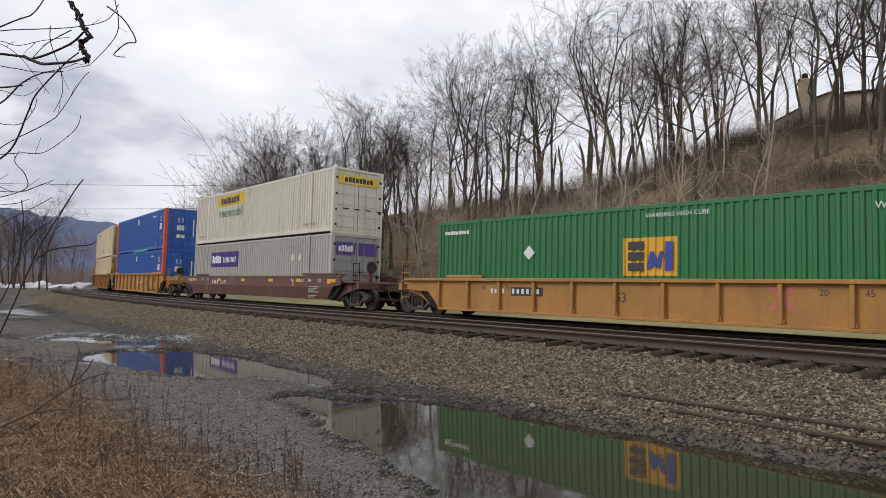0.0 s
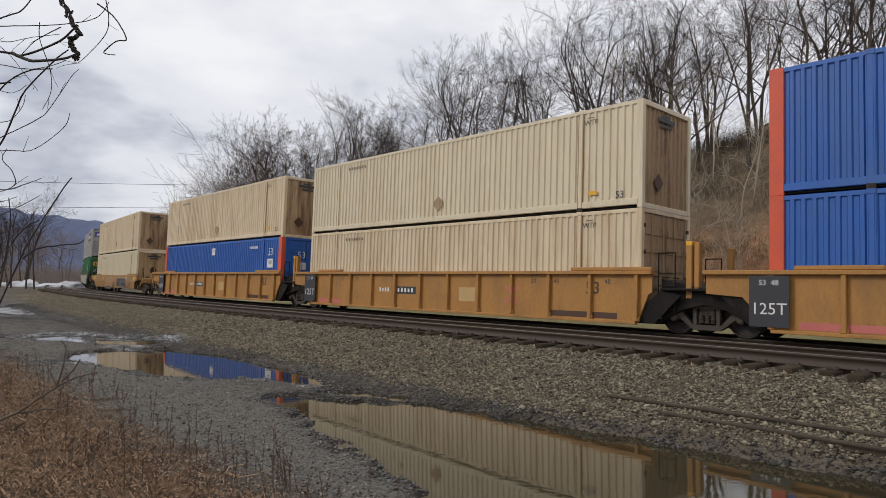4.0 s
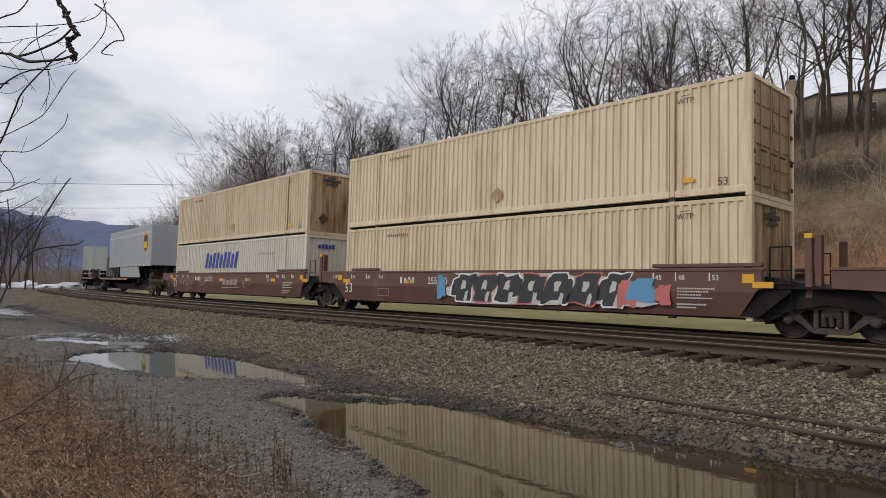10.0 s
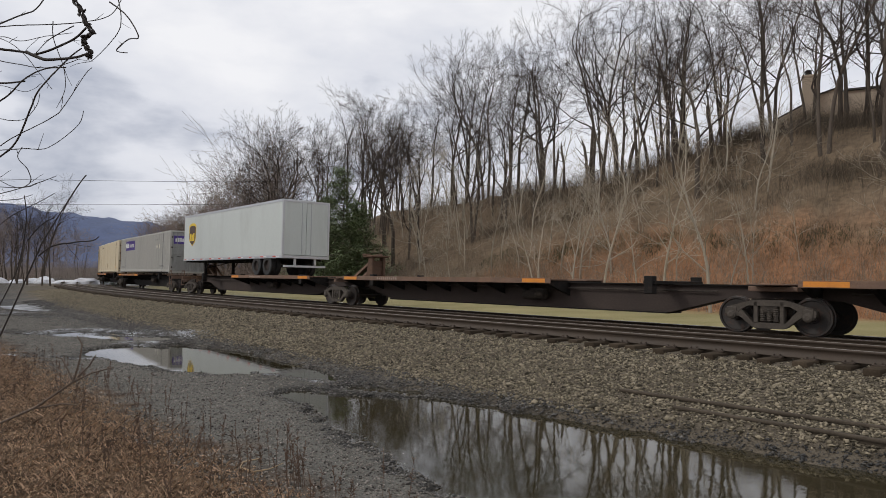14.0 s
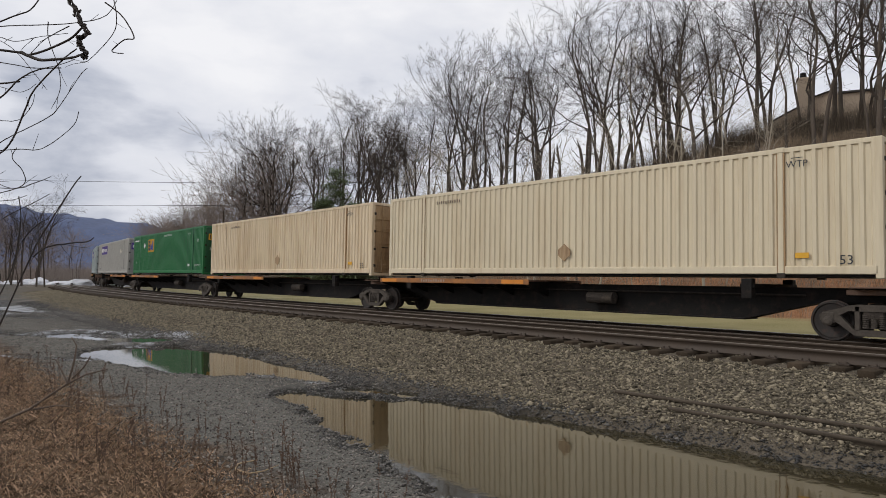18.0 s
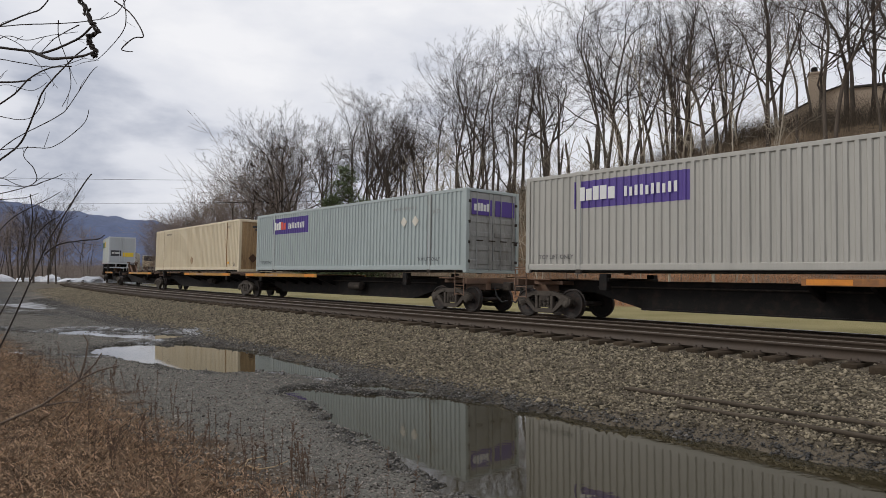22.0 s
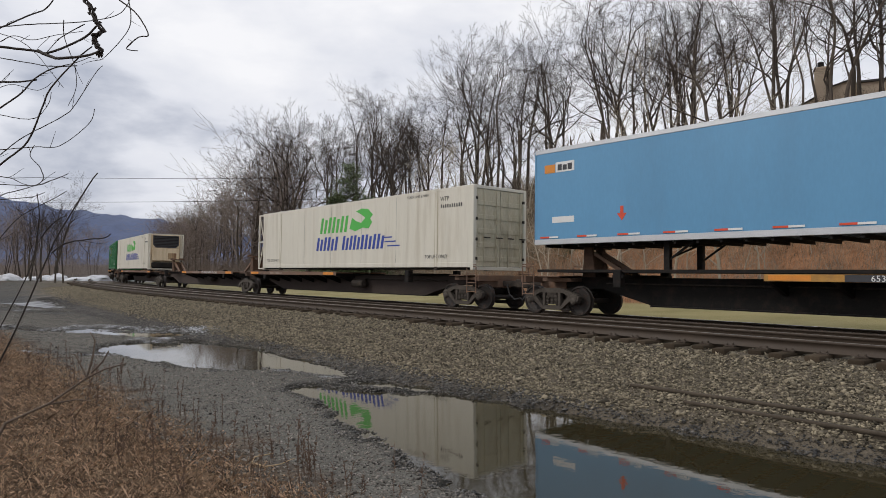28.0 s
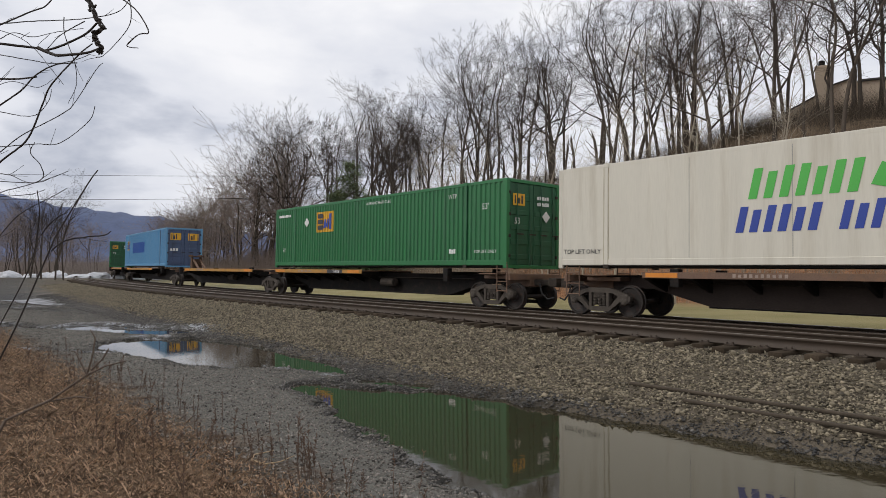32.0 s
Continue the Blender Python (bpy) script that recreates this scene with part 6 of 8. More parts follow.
def build_spines():
    O, Y = m_deck_rust, m_deck_yellow
    rows = [  # front, rear, deck, coupled in front, behind, hitches, edge
        (176.9, 194.35, (-8.0, 2.6), 1, 0, ((6.9, -1),), None),
        (194.35, 212.35, (-8.1, 2.9), 0, 0, ((-7.6, -1),), None),
        (212.35, 230.1, (-1.8, 7.0), 0, 1, ((-8.3, 1),), None),
        (234.1, 251.2, (-7.8, -0.4), 1, 0, (), O), (251.2, 268.3, (-7.8, -0.4), 0, 0, (), O), (268.3, 285.7, (-7.8, -0.5), 0, 0, (), O),
        (285.7, 302.6, (-7.8, -0.4), 0, 0, (), O), (302.6, 319.4, (-1.0, 6.6), 0, 1, (), O),
        ]
    rows += [
        (323.6, 340.4, (-7.9, -0.4), 1, 0, (), Y), (340.4, 357.1, (-1.4, 6.7), 0, 0, (), Y), (357.1, 374.3, (-1.5, 7.5), 0, 0, ((-7.3, 1),), Y),
        (374.3, 391.0, (-3.1, 6.0), 0, 0, ((-4.2, 1),), Y), (391.0, 408.15, (-2.2, 7.6), 0, 1, ((-7.7, 1),), Y),
        (412.1, 430.0, (-7.8, 1.0), 1, 0, (), None), (430.0, 447.9, (-2.0, 7.6), 0, 0, ((7.9, -1), (-7.6, 1)), None), (447.9, 465.0, (-7.0, 7.0), 0, 1, (), None),
        ]
    rows += [
        (469.25, 485.5, (-7.0, 0.8), 1, 0, (), Y), (485.5, 501.9, (-5.0, 6.5), 0, 0, ((-6.7, 1),), Y), (501.9, 519.8, (-7.6, 3.0), 0, 0, (), Y),
        (519.8, 536.8, (-5.0, 6.0), 0, 0, (), Y), (536.8, 553.8, (-7.0, 3.0), 0, 1, (), Y)]
    for a, b, deck, ef, er, hi, edge in rows:
        spine_car(a, b, "black skeleton car platform with a narrow rusty deck" if edge is None else "black skeleton car platform with a bright painted deck edge", deck, ef, er, hi, edge)

    def spot(o):
        return next((r[0], r[1]) for r in rows if r[0] - 2.2 <= o <= r[1] + 2.2 and abs(o - (r[0] + r[1]) / 2) < 9.5)

    def sit(c, o, z=ZS):
        a, b = spot(o)
        put_container(c, a, b, o, z, 0.022)

    t = trailer("pale grey parcel trailer with a side skirt and a brown shield", m_silver, 13.75, m_silver, -1, skirt=True)
    piece("shield", "a", lambda: shield(5.3, 1.8, 1.2, 1.4, -1.292), m_gold, t, "amber shield outline")
    piece("shield_field", "a", lambda: shield(5.3, 1.87, 1.06, 1.18, -1.297), m_shield, t, "dark brown shield")
    bars("shield_bar", "a", 4.9, 2.12, 0.8, 0.48, 3, -1.302, m_mark_yellow, t, "amber bars on the shield")
    sit(t, 183.06, ZT)
    t = trailer("pale grey trailer with a yellow shield, rear door shut", m_pale_skin, 13.75, m_pale_skin, 1)
    piece("shield", "b", lambda: shield(-5.4, 1.78, 1.2, 1.4, -1.292), m_mark_yellow, t, "bright yellow shield outline")
    piece("shield_field", "b", lambda: shield(-5.4, 1.85, 1.06, 1.18, -1.297), m_shield, t, "dark brown shield")
    bars("shield_bar", "b", -5.8, 2.1, 0.8, 0.48, 3, -1.302, m_mark_yellow, t, "yellow bars on the shield")
    sit(t, 223.93, ZT)
    sit(grey_box("light grey container with a purple name panel on a skeleton car"), 241.85)
    sit(cream_box("long cream container with rusty doors on a skeleton car", "door", pale=True), 259.0)
    sit(cream_box("cream container with rust-stained doors on a skeleton car", "door"), 276.24)
    sit(green_box("green container with an amber panel on a skeleton car"), 293.55)
    sit(grey_box("light grey container with a purple panel, ahead of a coupling"), 311.85)
    sit(grey_box("bluish grey container with a purple and red name panel", red=True), 330.62)
    sit(cream_box("clean cream container with an emblem on its end wall", pale=True), 348.96)
    t = trailer("short pale grey trailer with a dark green band", m_pale_skin, 8.6, m_silver, 1)
    piece("green_band", 1, lambda: boxes((-4.2, -0.3, -1.297, -1.288, 2.7, 3.3)), m_green_end, t, "dark green name band")
    piece("yellow_mark", 1, lambda: boxes((-1.6, -0.2, -1.301, -1.296, 2.75, 3.35)), m_mark_yellow, t, "yellow name mark")
    piece("door_poster", 1, lambda: boxes((4.305, 4.312, -1.1, -0.1, 1.7, 2.3)), m_ink, t, "black poster")
    piece("door_poster", 2, lambda: boxes((4.305, 4.312, 0.05, 1.1, 1.65, 2.1)), m_mark_yellow, t, "yellow poster")
    piece("poster_text", 1, lambda: end_blocks(-1.0, 1.95, 0.8, 0.15, 6, 4.314), m_lettering, t)
    sit(t, 386.9, ZT)
    t = trailer("sky-blue long road trailer with pale rear doors on a skeleton car", m_lblue, 16.15, m_pale_skin, 1)
    piece("name_block", 1, lambda: boxes((-7.7, -7.3, -1.297, -1.288, 3.0, 3.25)), m_orange, t)
    piece("name_block", 2, lambda: boxes((-7.28, -6.6, -1.297, -1.288, 3.0, 3.3)), m_lettering, t, "white name block")
    bars("name_bar", "drt", -7.2, 3.05, 0.55, 0.18, 3, -1.298, m_ink, t)
    piece("number_field", 1, lambda: boxes((-7.4, -6.6, -1.297, -1.288, 1.5, 1.68)), m_lettering, t)
    piece("red_arrow", 1, lambda: prism([(-5.0, 1.45), (-4.85, 1.65), (-4.95, 1.65), (-4.95, 1.85), (-5.05, 1.85), (-5.05, 1.65), (-5.15, 1.65)], -1.296, -1.288), m_mark_red, t, "red arrow mark")
    sit(t, 400.53, ZT)
    sit(cool_box("white insulated container with green and blue slanted name", False), 419.35)
    sit(cool_box("white refrigerated container with its cooling unit at the end", True), 458.5)
    sit(green_box("green container with darker doors on a skeleton car"), 476.4)
    c = container("light blue container with amber panels on navy doors", m_lblue, m_navy, "door")
    amber_panel(c, -6.4, 1.5, 1.0)
    piece("blue_patch", 1, lambda: corrugated(-4.5, 0.5, 1.2, 2.1, -1.29, 0.004), m_blue, c, "painted-out name in darker blue")
    end_amber(c, -1.0, 2.0, 0.75)
    end_amber(c, 0.25, 2.0, 0.75)
    piece("end_text", "lb", lambda: end_blocks(-1.0, 1.2, 0.6, 0.2, 3, 8.072), m_lettering, c)
    sit(c, 511.6)
    sit(green_box("green container with an amber panel at the tail of the train"), 543.5)


def cool_box(label, unit_end):
    c = container(label, m_white, m_cool_door, "door" if not unit_end else "unit", flat=True, length=CL if not unit_end else CL - 0.65)
    back = 0.0 if not unit_end else 0.325      # the housing stands in the open end frame
    # green animal-like mass and blue bars in place of the name
    bars("green_mark", 1, -2.2, 1.62, 2.4, 0.7, 7, -1.294, m_mark_green, c, "slanted green bars", slant=0.22, gap=0.42)
    piece("green_mark", 2, lambda: prism([(0.3, 1.75), (0.75, 1.62), (1.3, 1.75), (1.75, 1.7), (2.0, 1.95), (1.85, 2.1), (2.05, 2.25), (1.7, 2.5), (1.2, 2.55), (0.8, 2.45), (1.2, 2.3), (1.5, 2.15), (1.2, 1.95), (0.8, 2.05), (0.5, 2.2)], -1.3, -1.292), m_mark_green, c, "green leaping swirl")
    bars("blue_mark", 1, -2.5, 0.85, 1.9, 0.6, 6, -1.294, m_mark_blue, c, "slanted blue bars", slant=0.22, gap=0.42)
    bars("blue_mark", 2, -0.3, 0.85, 3.2, 0.6, 11, -1.294, m_mark_blue, c, "slanted blue bars", slant=0.22, gap=0.42)
    for k in range(3):
        piece("speed_line", k, lambda: boxes((3.1 - k * 0.2, 3.9 - k * 0.25, -1.297, -1.291, 0.92 + k * 0.17, 0.97 + k * 0.17)), m_mark_blue, c)
    top_lift_marks(c, m_ink)
    word("STACK LIMIT 2 HIGH", 0.1, 5.0, 2.68, -1.298, m_ink, c)
    word("WTP", 0.16, 6.55, 2.45, -1.298, m_ink, c)
    piece("serial_text", "cool", lambda: blocks(6.35, 2.2, 1.2, 0.13, 10, -1.297, gap=0.55), m_ink, c)
    for k in range(6):
        piece("panel_seam", 0, lambda: boxes((-0.006, 0.006, -1.2935, -1.288, 0.28, 2.79)), m_grey_end, c, "", Matrix.Translation((-6.1 + 2.44 * k, 0, 0)))
    xe = -CL / 2 if not unit_end else CL / 2 - back
    if unit_end:
        g = piece("cooling_unit", 1, lambda: boxes((7.58, 7.68, -1.2, 1.2, 0.1, 2.85), (7.68, 8.1, -1.0, 1.0, 0.72, 1.72), (7.68, 8.02, -1.05, 1.05, 1.72, 2.8), bevel=0.03), m_cream, c, "stained cooling unit housing")
        piece("grille", 1, lambda: prism([(-0.75, 1.78), (0.75, 1.78), (0.98, 2.0), (0.98, 2.76), (-0.98, 2.76), (-0.98, 2.0)], 8.02, 8.06, "x"), m_ink, g, "black fan grille")
        for k in range(7):
            piece("slat", k, lambda: boxes((8.06, 8.09, -0.9 + 0.1 * (k == 0), 0.9 - 0.1 * (k == 0), 1.9 + 0.12 * k, 1.94 + 0.12 * k)), m_black, g)
        piece("panel", 1, lambda: boxes((7.68, 8.2, -1.02, 1.02, 0.12, 0.6), bevel=0.08), m_black, g, "black fuel tank")
        piece("panel", 2, lambda: boxes((8.1, 8.12, 0.15, 0.8, 0.85, 1.35), bevel=0.01), m_cream_end, g, "rusty service door")

    sg = 1 if unit_end else -1
    x0, x1 = xe - sg * 0.02, xe + sg * 0.55
    rods = []
    for y in (-1.25, 1.25):
        rods.append(("cage_post", (x1, y, 0.05), (x1, y, 2.85), 0.05))
        rods += [("cage_rail", (x0, y, z), (x1, y, z), 0.045) for z in (0.06, 1.45, 2.84)]
        rods += [("cage_brace", (x0, y, 1.45), (x1, y, z), 0.03) for z in (2.84, 0.06)]
    rods += [("cage_rail", (x1, -1.25, z), (x1, 1.25, z), 0.05) for z in (0.06, 2.84)]
    for k, (nm, a, b, r) in enumerate(rods):
        piece(nm, (unit_end, k), lambda: bar(bmesh.new(), a, b, r), m_white, c, "open white end frame" if nm == "cage_post" else "")
    return c


build_wells()
build_spines()


def motions():
    times = [k * 0.5 for k in range(65)]
    for ob, a, b, local, lean in RIDERS:
        walk(ob, [(t, unit_pose(a, b, t, lean) @ local) for t in times])
    # wheels turn while they pass before the camera
    for w, wx, mark in WHEELSETS:
        rows = [(0.0, pose(wx, 0, WR))]
        turn, last = 0.0, None
        for k in range(1, 960):
            t = k / 30
            s = mark - run(t)
            if -14 < s < 34:
                if last is not None:
                    turn += (run(t) - last) / WR
                last = run(t)
                rows.append((t, Matrix.Translation((wx, 0, WR)) @ Matrix.Rotation(turn, 4, "Y")))
        rows.append((32.0, rows[-1][1].copy()))
        walk(w, rows)


# ---- loose stone, lying rails, weeds ----
def scatter_stones(name, label, n, s_lo, s_hi, d_lo, d_hi, size, seed, bias=1.6, sink=0.25, shore=False, over=None, under=None):
    """Angular stones strewn over a stretch beside the line, closer together where the camera is near."""
    g = np.random.default_rng(seed)
    s = s_lo + (s_hi - s_lo) * g.random(n) ** bias
    d = g.uniform(d_lo, d_hi, n)
    p = rail_at(s, 0.0)
    th = np.interp(s, _s, _th)
    x, y = p[:, 0] - np.sin(th) * d, p[:, 1] + np.cos(th) * d
    z = height(x, y)
    keep = z > WATER - 0.02
    if over is not None:
        keep &= z > WATER + over + 0.05 * g.random(n)
    if under is not None:
        keep &= z < WATER + under
    if shore:
        hl = hollow(x, y)
        keep = (hl > 0.004) & (z > WATER - 0.035)
    x, y, z = x[keep], y[keep], z[keep]
    n = len(x)
    r = size * np.exp(g.normal(0, 0.35, n))
    base = np.array([(1, 0, 0), (0, 1, 0), (-1, 0, 0), (0, -1, 0), (0, 0, 1), (0, 0, -1)], float)
    q = base[None] * g.uniform(0.6, 1.2, (n, 6, 1)) + g.normal(0, 0.26, (n, 6, 3))
    a, t = g.uniform(0, 6.283, n), g.normal(0, 0.5, n)
    ca, sa, ct, st = np.cos(a)[:, None], np.sin(a)[:, None], np.cos(t)[:, None], np.sin(t)[:, None]
    qx, qy, qz = q[..., 0], q[..., 1], q[..., 2] * 0.62
    qy, qz = qy * ct - qz * st, qy * st + qz * ct
    qx, qy = qx * ca - qy * sa, qx * sa + qy * ca
    V = np.stack([qx, qy, qz], -1) * r[:, None, None] + np.stack([x, y, z + r * (0.45 - sink)], -1)[:, None]
    F = np.array([(0, 1, 4), (1, 2, 4), (2, 3, 4), (3, 0, 4), (1, 0, 5), (2, 1, 5), (3, 2, 5), (0, 3, 5)])
    F = (F[None] + (np.arange(n) * 6)[:, None, None]).reshape(-1, 3)
    ob = part(name, raw(name, V.reshape(-1, 3), F), m_stone)
    return tagged(ob, label, "stones", kind="stuff")


scatter_stones("ballast_stones", "crushed grey-brown ballast on the track shoulder", 112000, -16, 50, 5.4, 8.8, 0.0225, 3, over=0.09)
scatter_stones("ballast_stones", "ballast between and beside the sleepers", 12000, -16, 40, 1.6, 5.6, 0.03, 4, 1.6, 0.45)
scatter_stones("lane_gravel", "small dark gravel round the puddles of the lane", 120000, -13, 30, 9.0, 14.1, 0.0115, 5, 1.9)
scatter_stones("wet_stones", "dark wet stones between the ballast and the puddles", 62000, -16, 34, 7.4, 9.6, 0.019, 15, 1.5, 0.35, under=0.15)
scatter_stones("shore_gravel", "blue-grey wet stones along the edges of the puddles", 90000, -12, 26, 8.4, 13.6, 0.017, 25, 1.4, 0.15, True)
WET_TONES = {"wet_stones": ("wet_dark_stone", (0.02, 0.018, 0.015), (0.055, 0.049, 0.042), 0.5), "lane_gravel": ("dark_lane_gravel", (0.078, 0.069, 0.06), (0.24, 0.216, 0.188), 0.8),
             "shore_gravel": ("wet_blue_grey_stone", (0.034, 0.031, 0.028), (0.14, 0.13, 0.116), 0.4)}
for ob_ in [o for o in scene.objects if o.name.split(".")[0] in WET_TONES]:
    tone, dark_, light_, rough_ = WET_TONES[ob_.name.split(".")[0]]
    m_lane = m_stone.copy()
    m_lane.name = tone
    m_lane.node_tree.nodes["Principled BSDF"].inputs["Specular IOR Level"].default_value = 0.5 if rough_ < 0.6 else 0.2
    for nd in m_lane.node_tree.nodes:
        if nd.type == "VALTORGB":
            nd.color_ramp.elements[0].color, nd.color_ramp.elements[1].color = (*dark_, 1), (*light_, 1)
        if nd.type == "MAP_RANGE" and nd.outputs["Result"].links[0].to_socket.name == "Roughness":
            nd.inputs["To Min"].default_value, nd.inputs["To Max"].default_value = rough_ - 0.12, rough_ + 0.12
    ob_.data.materials.clear()
    ob_.data.materials.append(m_lane)


m_old = M("dusty_rusted_rail", (0.07, 0.056, 0.042), 0.9, gloss=0.15, var=0.35, scale=3, fine=40, dirt=(0.1, 0.08, 0.06), amount=0.6)


def lying_rail(s0, d0, s1, d1, label, sunk=0.055):
    """An old rail left on the shoulder."""
    n = 16
    s, d = np.linspace(s0, s1, n), np.linspace(d0, d1, n)
    p = rail_at(s, 0.0)
    th = np.interp(s, _s, _th)
    x, y = p[:, 0] - np.sin(th) * d, p[:, 1] + np.cos(th) * d
    z = height(x, y)
    z = np.linspace(z[0], z[-1], n) + sunk
    side = np.stack([-np.sin(th), np.cos(th), 0 * th], -1)
    V = np.concatenate([np.stack([x, y, z], -1) + side * a + np.array([0, 0, b]) for a, b in PROFILE])
    k = len(PROFILE)
    F = [[j * n + i, j * n + i + 1, (j + 1) % k * n + i + 1, (j + 1) % k * n + i] for j in range(k) for i in range(n - 1)]
    me = raw("old_rail", V, F)
    return tagged(part("old_rail", me, m_old), label, "rail", "old rails on the ballast")


lying_rail(-8.5, 7.42, -30.0, 6.9, "rust-brown disused rail lying on the ballast")
lying_rail(-9.6, 7.75, -31.0, 7.55, "second rusty rail half sunk in the ballast")


# ---- bare trees ----
class Twigs:
    """Gathers tapered tubes into one mesh."""

    def __init__(self):
        self.v, self.f = [], []

    def tube(self, pts, radii, n):
        k0 = len(self.v)
        prev = None
        for i, (p, r) in enumerate(zip(pts, radii)):
            ax = (pts[min(i + 1, len(pts) - 1)] - pts[max(i - 1, 0)]).normalized()
            u = ax.orthogonal().normalized() if prev is None else (prev - ax * prev.dot(ax)).normalized()
            prev = u
            w = ax.cross(u)
            for j in range(n):
                a = 2 * math.pi * j / n
                self.v.append(tuple(p + (u * math.cos(a) + w * math.sin(a)) * r))
        for i in range(len(pts) - 1):
            for j in range(n):
                a, b = k0 + i * n + j, k0 + i * n + (j + 1) % n
                self.f.append((a, b, b + n, a + n))

    def mesh(self, name):
        return raw(name, self.v, self.f, True)


def grow(rnd, at, way, length, radius, n, bend, lift=0.0):
    """A crooked line from at along way."""
    pts, rad = [at.copy()], [radius]
    d = way.normalized()
    for i in range(n):
        d = (d + Vector((rnd.gauss(0, bend), rnd.gauss(0, bend), rnd.gauss(0, bend) + lift))).normalized()
        pts.append(pts[-1] + d * (length / n))
        rad.append(radius * (1 - 0.82 * (i + 1) / n) + 0.004)
    return pts, rad


def bare_tree(seed, h, spread=0.5, stems=1, levels=4, limbs=7, low=0.38, sides=2, thin=0.0095, girth=0.0115, wander=0.045):
    """Crooked stems with wide-set rising limbs that curve up, and a domed crown of ever finer twigs: two meshes, h metres tall."""
    rnd = random.Random(seed)
    wood, crown = Twigs(), Twigs()
    seg = (11, 6, 4, 2, 1)
    bend = (wander, 0.2, 0.2, 0.15, 0.1)
    lift = (0.03, 0.075, 0.05, 0.04, 0.02)
    round_ = (7, 5, 3, 3, 3)

    def aside(ax, angle, roll):
        o = ax.orthogonal().normalized()
        o.rotate(Matrix.Rotation(roll, 3, ax))
        return (ax * math.cos(angle) + o * math.sin(angle)).normalized()

    def limb(p, way, ln, r, lev):
        n = seg[lev]
        pts, rad = [p.copy()], [r]
        d = way.normalized()
        sway = Vector((0, 0, 0))
        for i in range(n):
            sway = sway * 0.45 + Vector((rnd.gauss(0, bend[lev]), rnd.gauss(0, bend[lev]), rnd.gauss(0, bend[lev]) * 0.7))
            d = (d + sway + Vector((0, 0, lift[lev]))).normalized()
            pts.append(pts[-1] + d * (ln / n))
            rad.append(max(thin, r * (1 - (0.62 if lev == 0 else 0.66) * (i + 1) / n)))
        (wood if lev == 0 else crown).tube(pts, rad, round_[lev])
        if lev == levels:
            return
        roll = rnd.uniform(0, 6.283)
        for k in range(2):
            limb(pts[-1], aside(d, rnd.uniform(0.2, 0.5) if lev else (rnd.uniform(0.1, 0.3), rnd.uniform(0.35, 0.65))[k], roll + 3.1 * k), ln * (rnd.uniform(0.34, 0.5) if lev > 1 else rnd.uniform(0.42, 0.6) if lev else (rnd.uniform(0.3, 0.4), rnd.uniform(0.28, 0.38))[k]), rad[-1] * rnd.uniform(0.7, 0.95), lev + 1)
        count = limbs if lev == 0 else sides + (lev < 3)
        for k in range(count):
            roll += 2.4 + rnd.uniform(-0.5, 0.5)
            f = (low + (0.97 - low) * (k + rnd.random()) / count if lev == 0 else 0.22 + 0.74 * (k + rnd.random()) / count) * n
            i = min(n - 1, int(f))
            ax = (pts[i + 1] - pts[i]).normalized()
            u = f / n
            if lev == 0:
                size = h * rnd.uniform(0.2, 0.34) * (1.25 - 0.55 * (u - low) / (1 - low)) * (0.6 + 0.8 * spread)
                ang = rnd.uniform(0.6, 0.95) * (0.55 + 0.75 * spread)
            else:
                size = ln * rnd.uniform(0.42, 0.66) * (1.15 - 0.5 * u)
                ang = rnd.uniform(0.5, 0.95)
            limb(pts[i].lerp(pts[i + 1], f - i), aside(ax, ang, roll), size, rad[i] * rnd.uniform(0.42, 0.68), lev + 1)

    for k in range(stems):
        a = 6.283 * k / stems + rnd.uniform(-0.5, 0.5)
        lean = 0.03 if stems == 1 else 0.1
        limb(Vector((0.25 * math.cos(a), 0.25 * math.sin(a), -0.4)) * (1 if stems > 1 else 0.0) + Vector((0, 0, -0.4 if stems == 1 else 0)), Vector((lean * math.cos(a), lean * math.sin(a), 1)), h * rnd.uniform(0.62, 0.7), h * girth * (1 if stems == 1 else 0.78), 0)
    top = max(v[2] for v in crown.v)
    k = h / top
    for tw in (wood, crown):
        tw.v = [(x * k, y * k, z * k if z > 0 else z) for x, y, z in tw.v]
    return wood.mesh("trunk"), crown.mesh("crown")


def tree_proto(seed, h, bark, **kw):
    w, c = bare_tree(seed, h, **kw)
    return w, c, h, bark


# how high the crowns reach in the view from EYE, by bearing to the left: degrees
VIEW_SKYLINE = ((-40, 27), (-20, 25), (-12.2, 23), (-10.4, 20), (-6.5, 20.6), (0, 18.7), (3.5, 16), (5.3, 13.6), (8.2, 16.3), (11.8, 12), (15.7, 13.6), (17.2, 13.3), (21, 9.3), (25, 5))


# Tallest a tree may stand to fit that skyline in the camera's view.
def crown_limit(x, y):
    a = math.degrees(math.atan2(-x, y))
    e = min(float(np.interp(v, [q[0] for q in VIEW_SKYLINE], [q[1] for q in VIEW_SKYLINE])) for v in ((a, a + 3.0) if a > 13 else (a,)))
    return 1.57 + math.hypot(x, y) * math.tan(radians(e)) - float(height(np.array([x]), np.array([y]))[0])


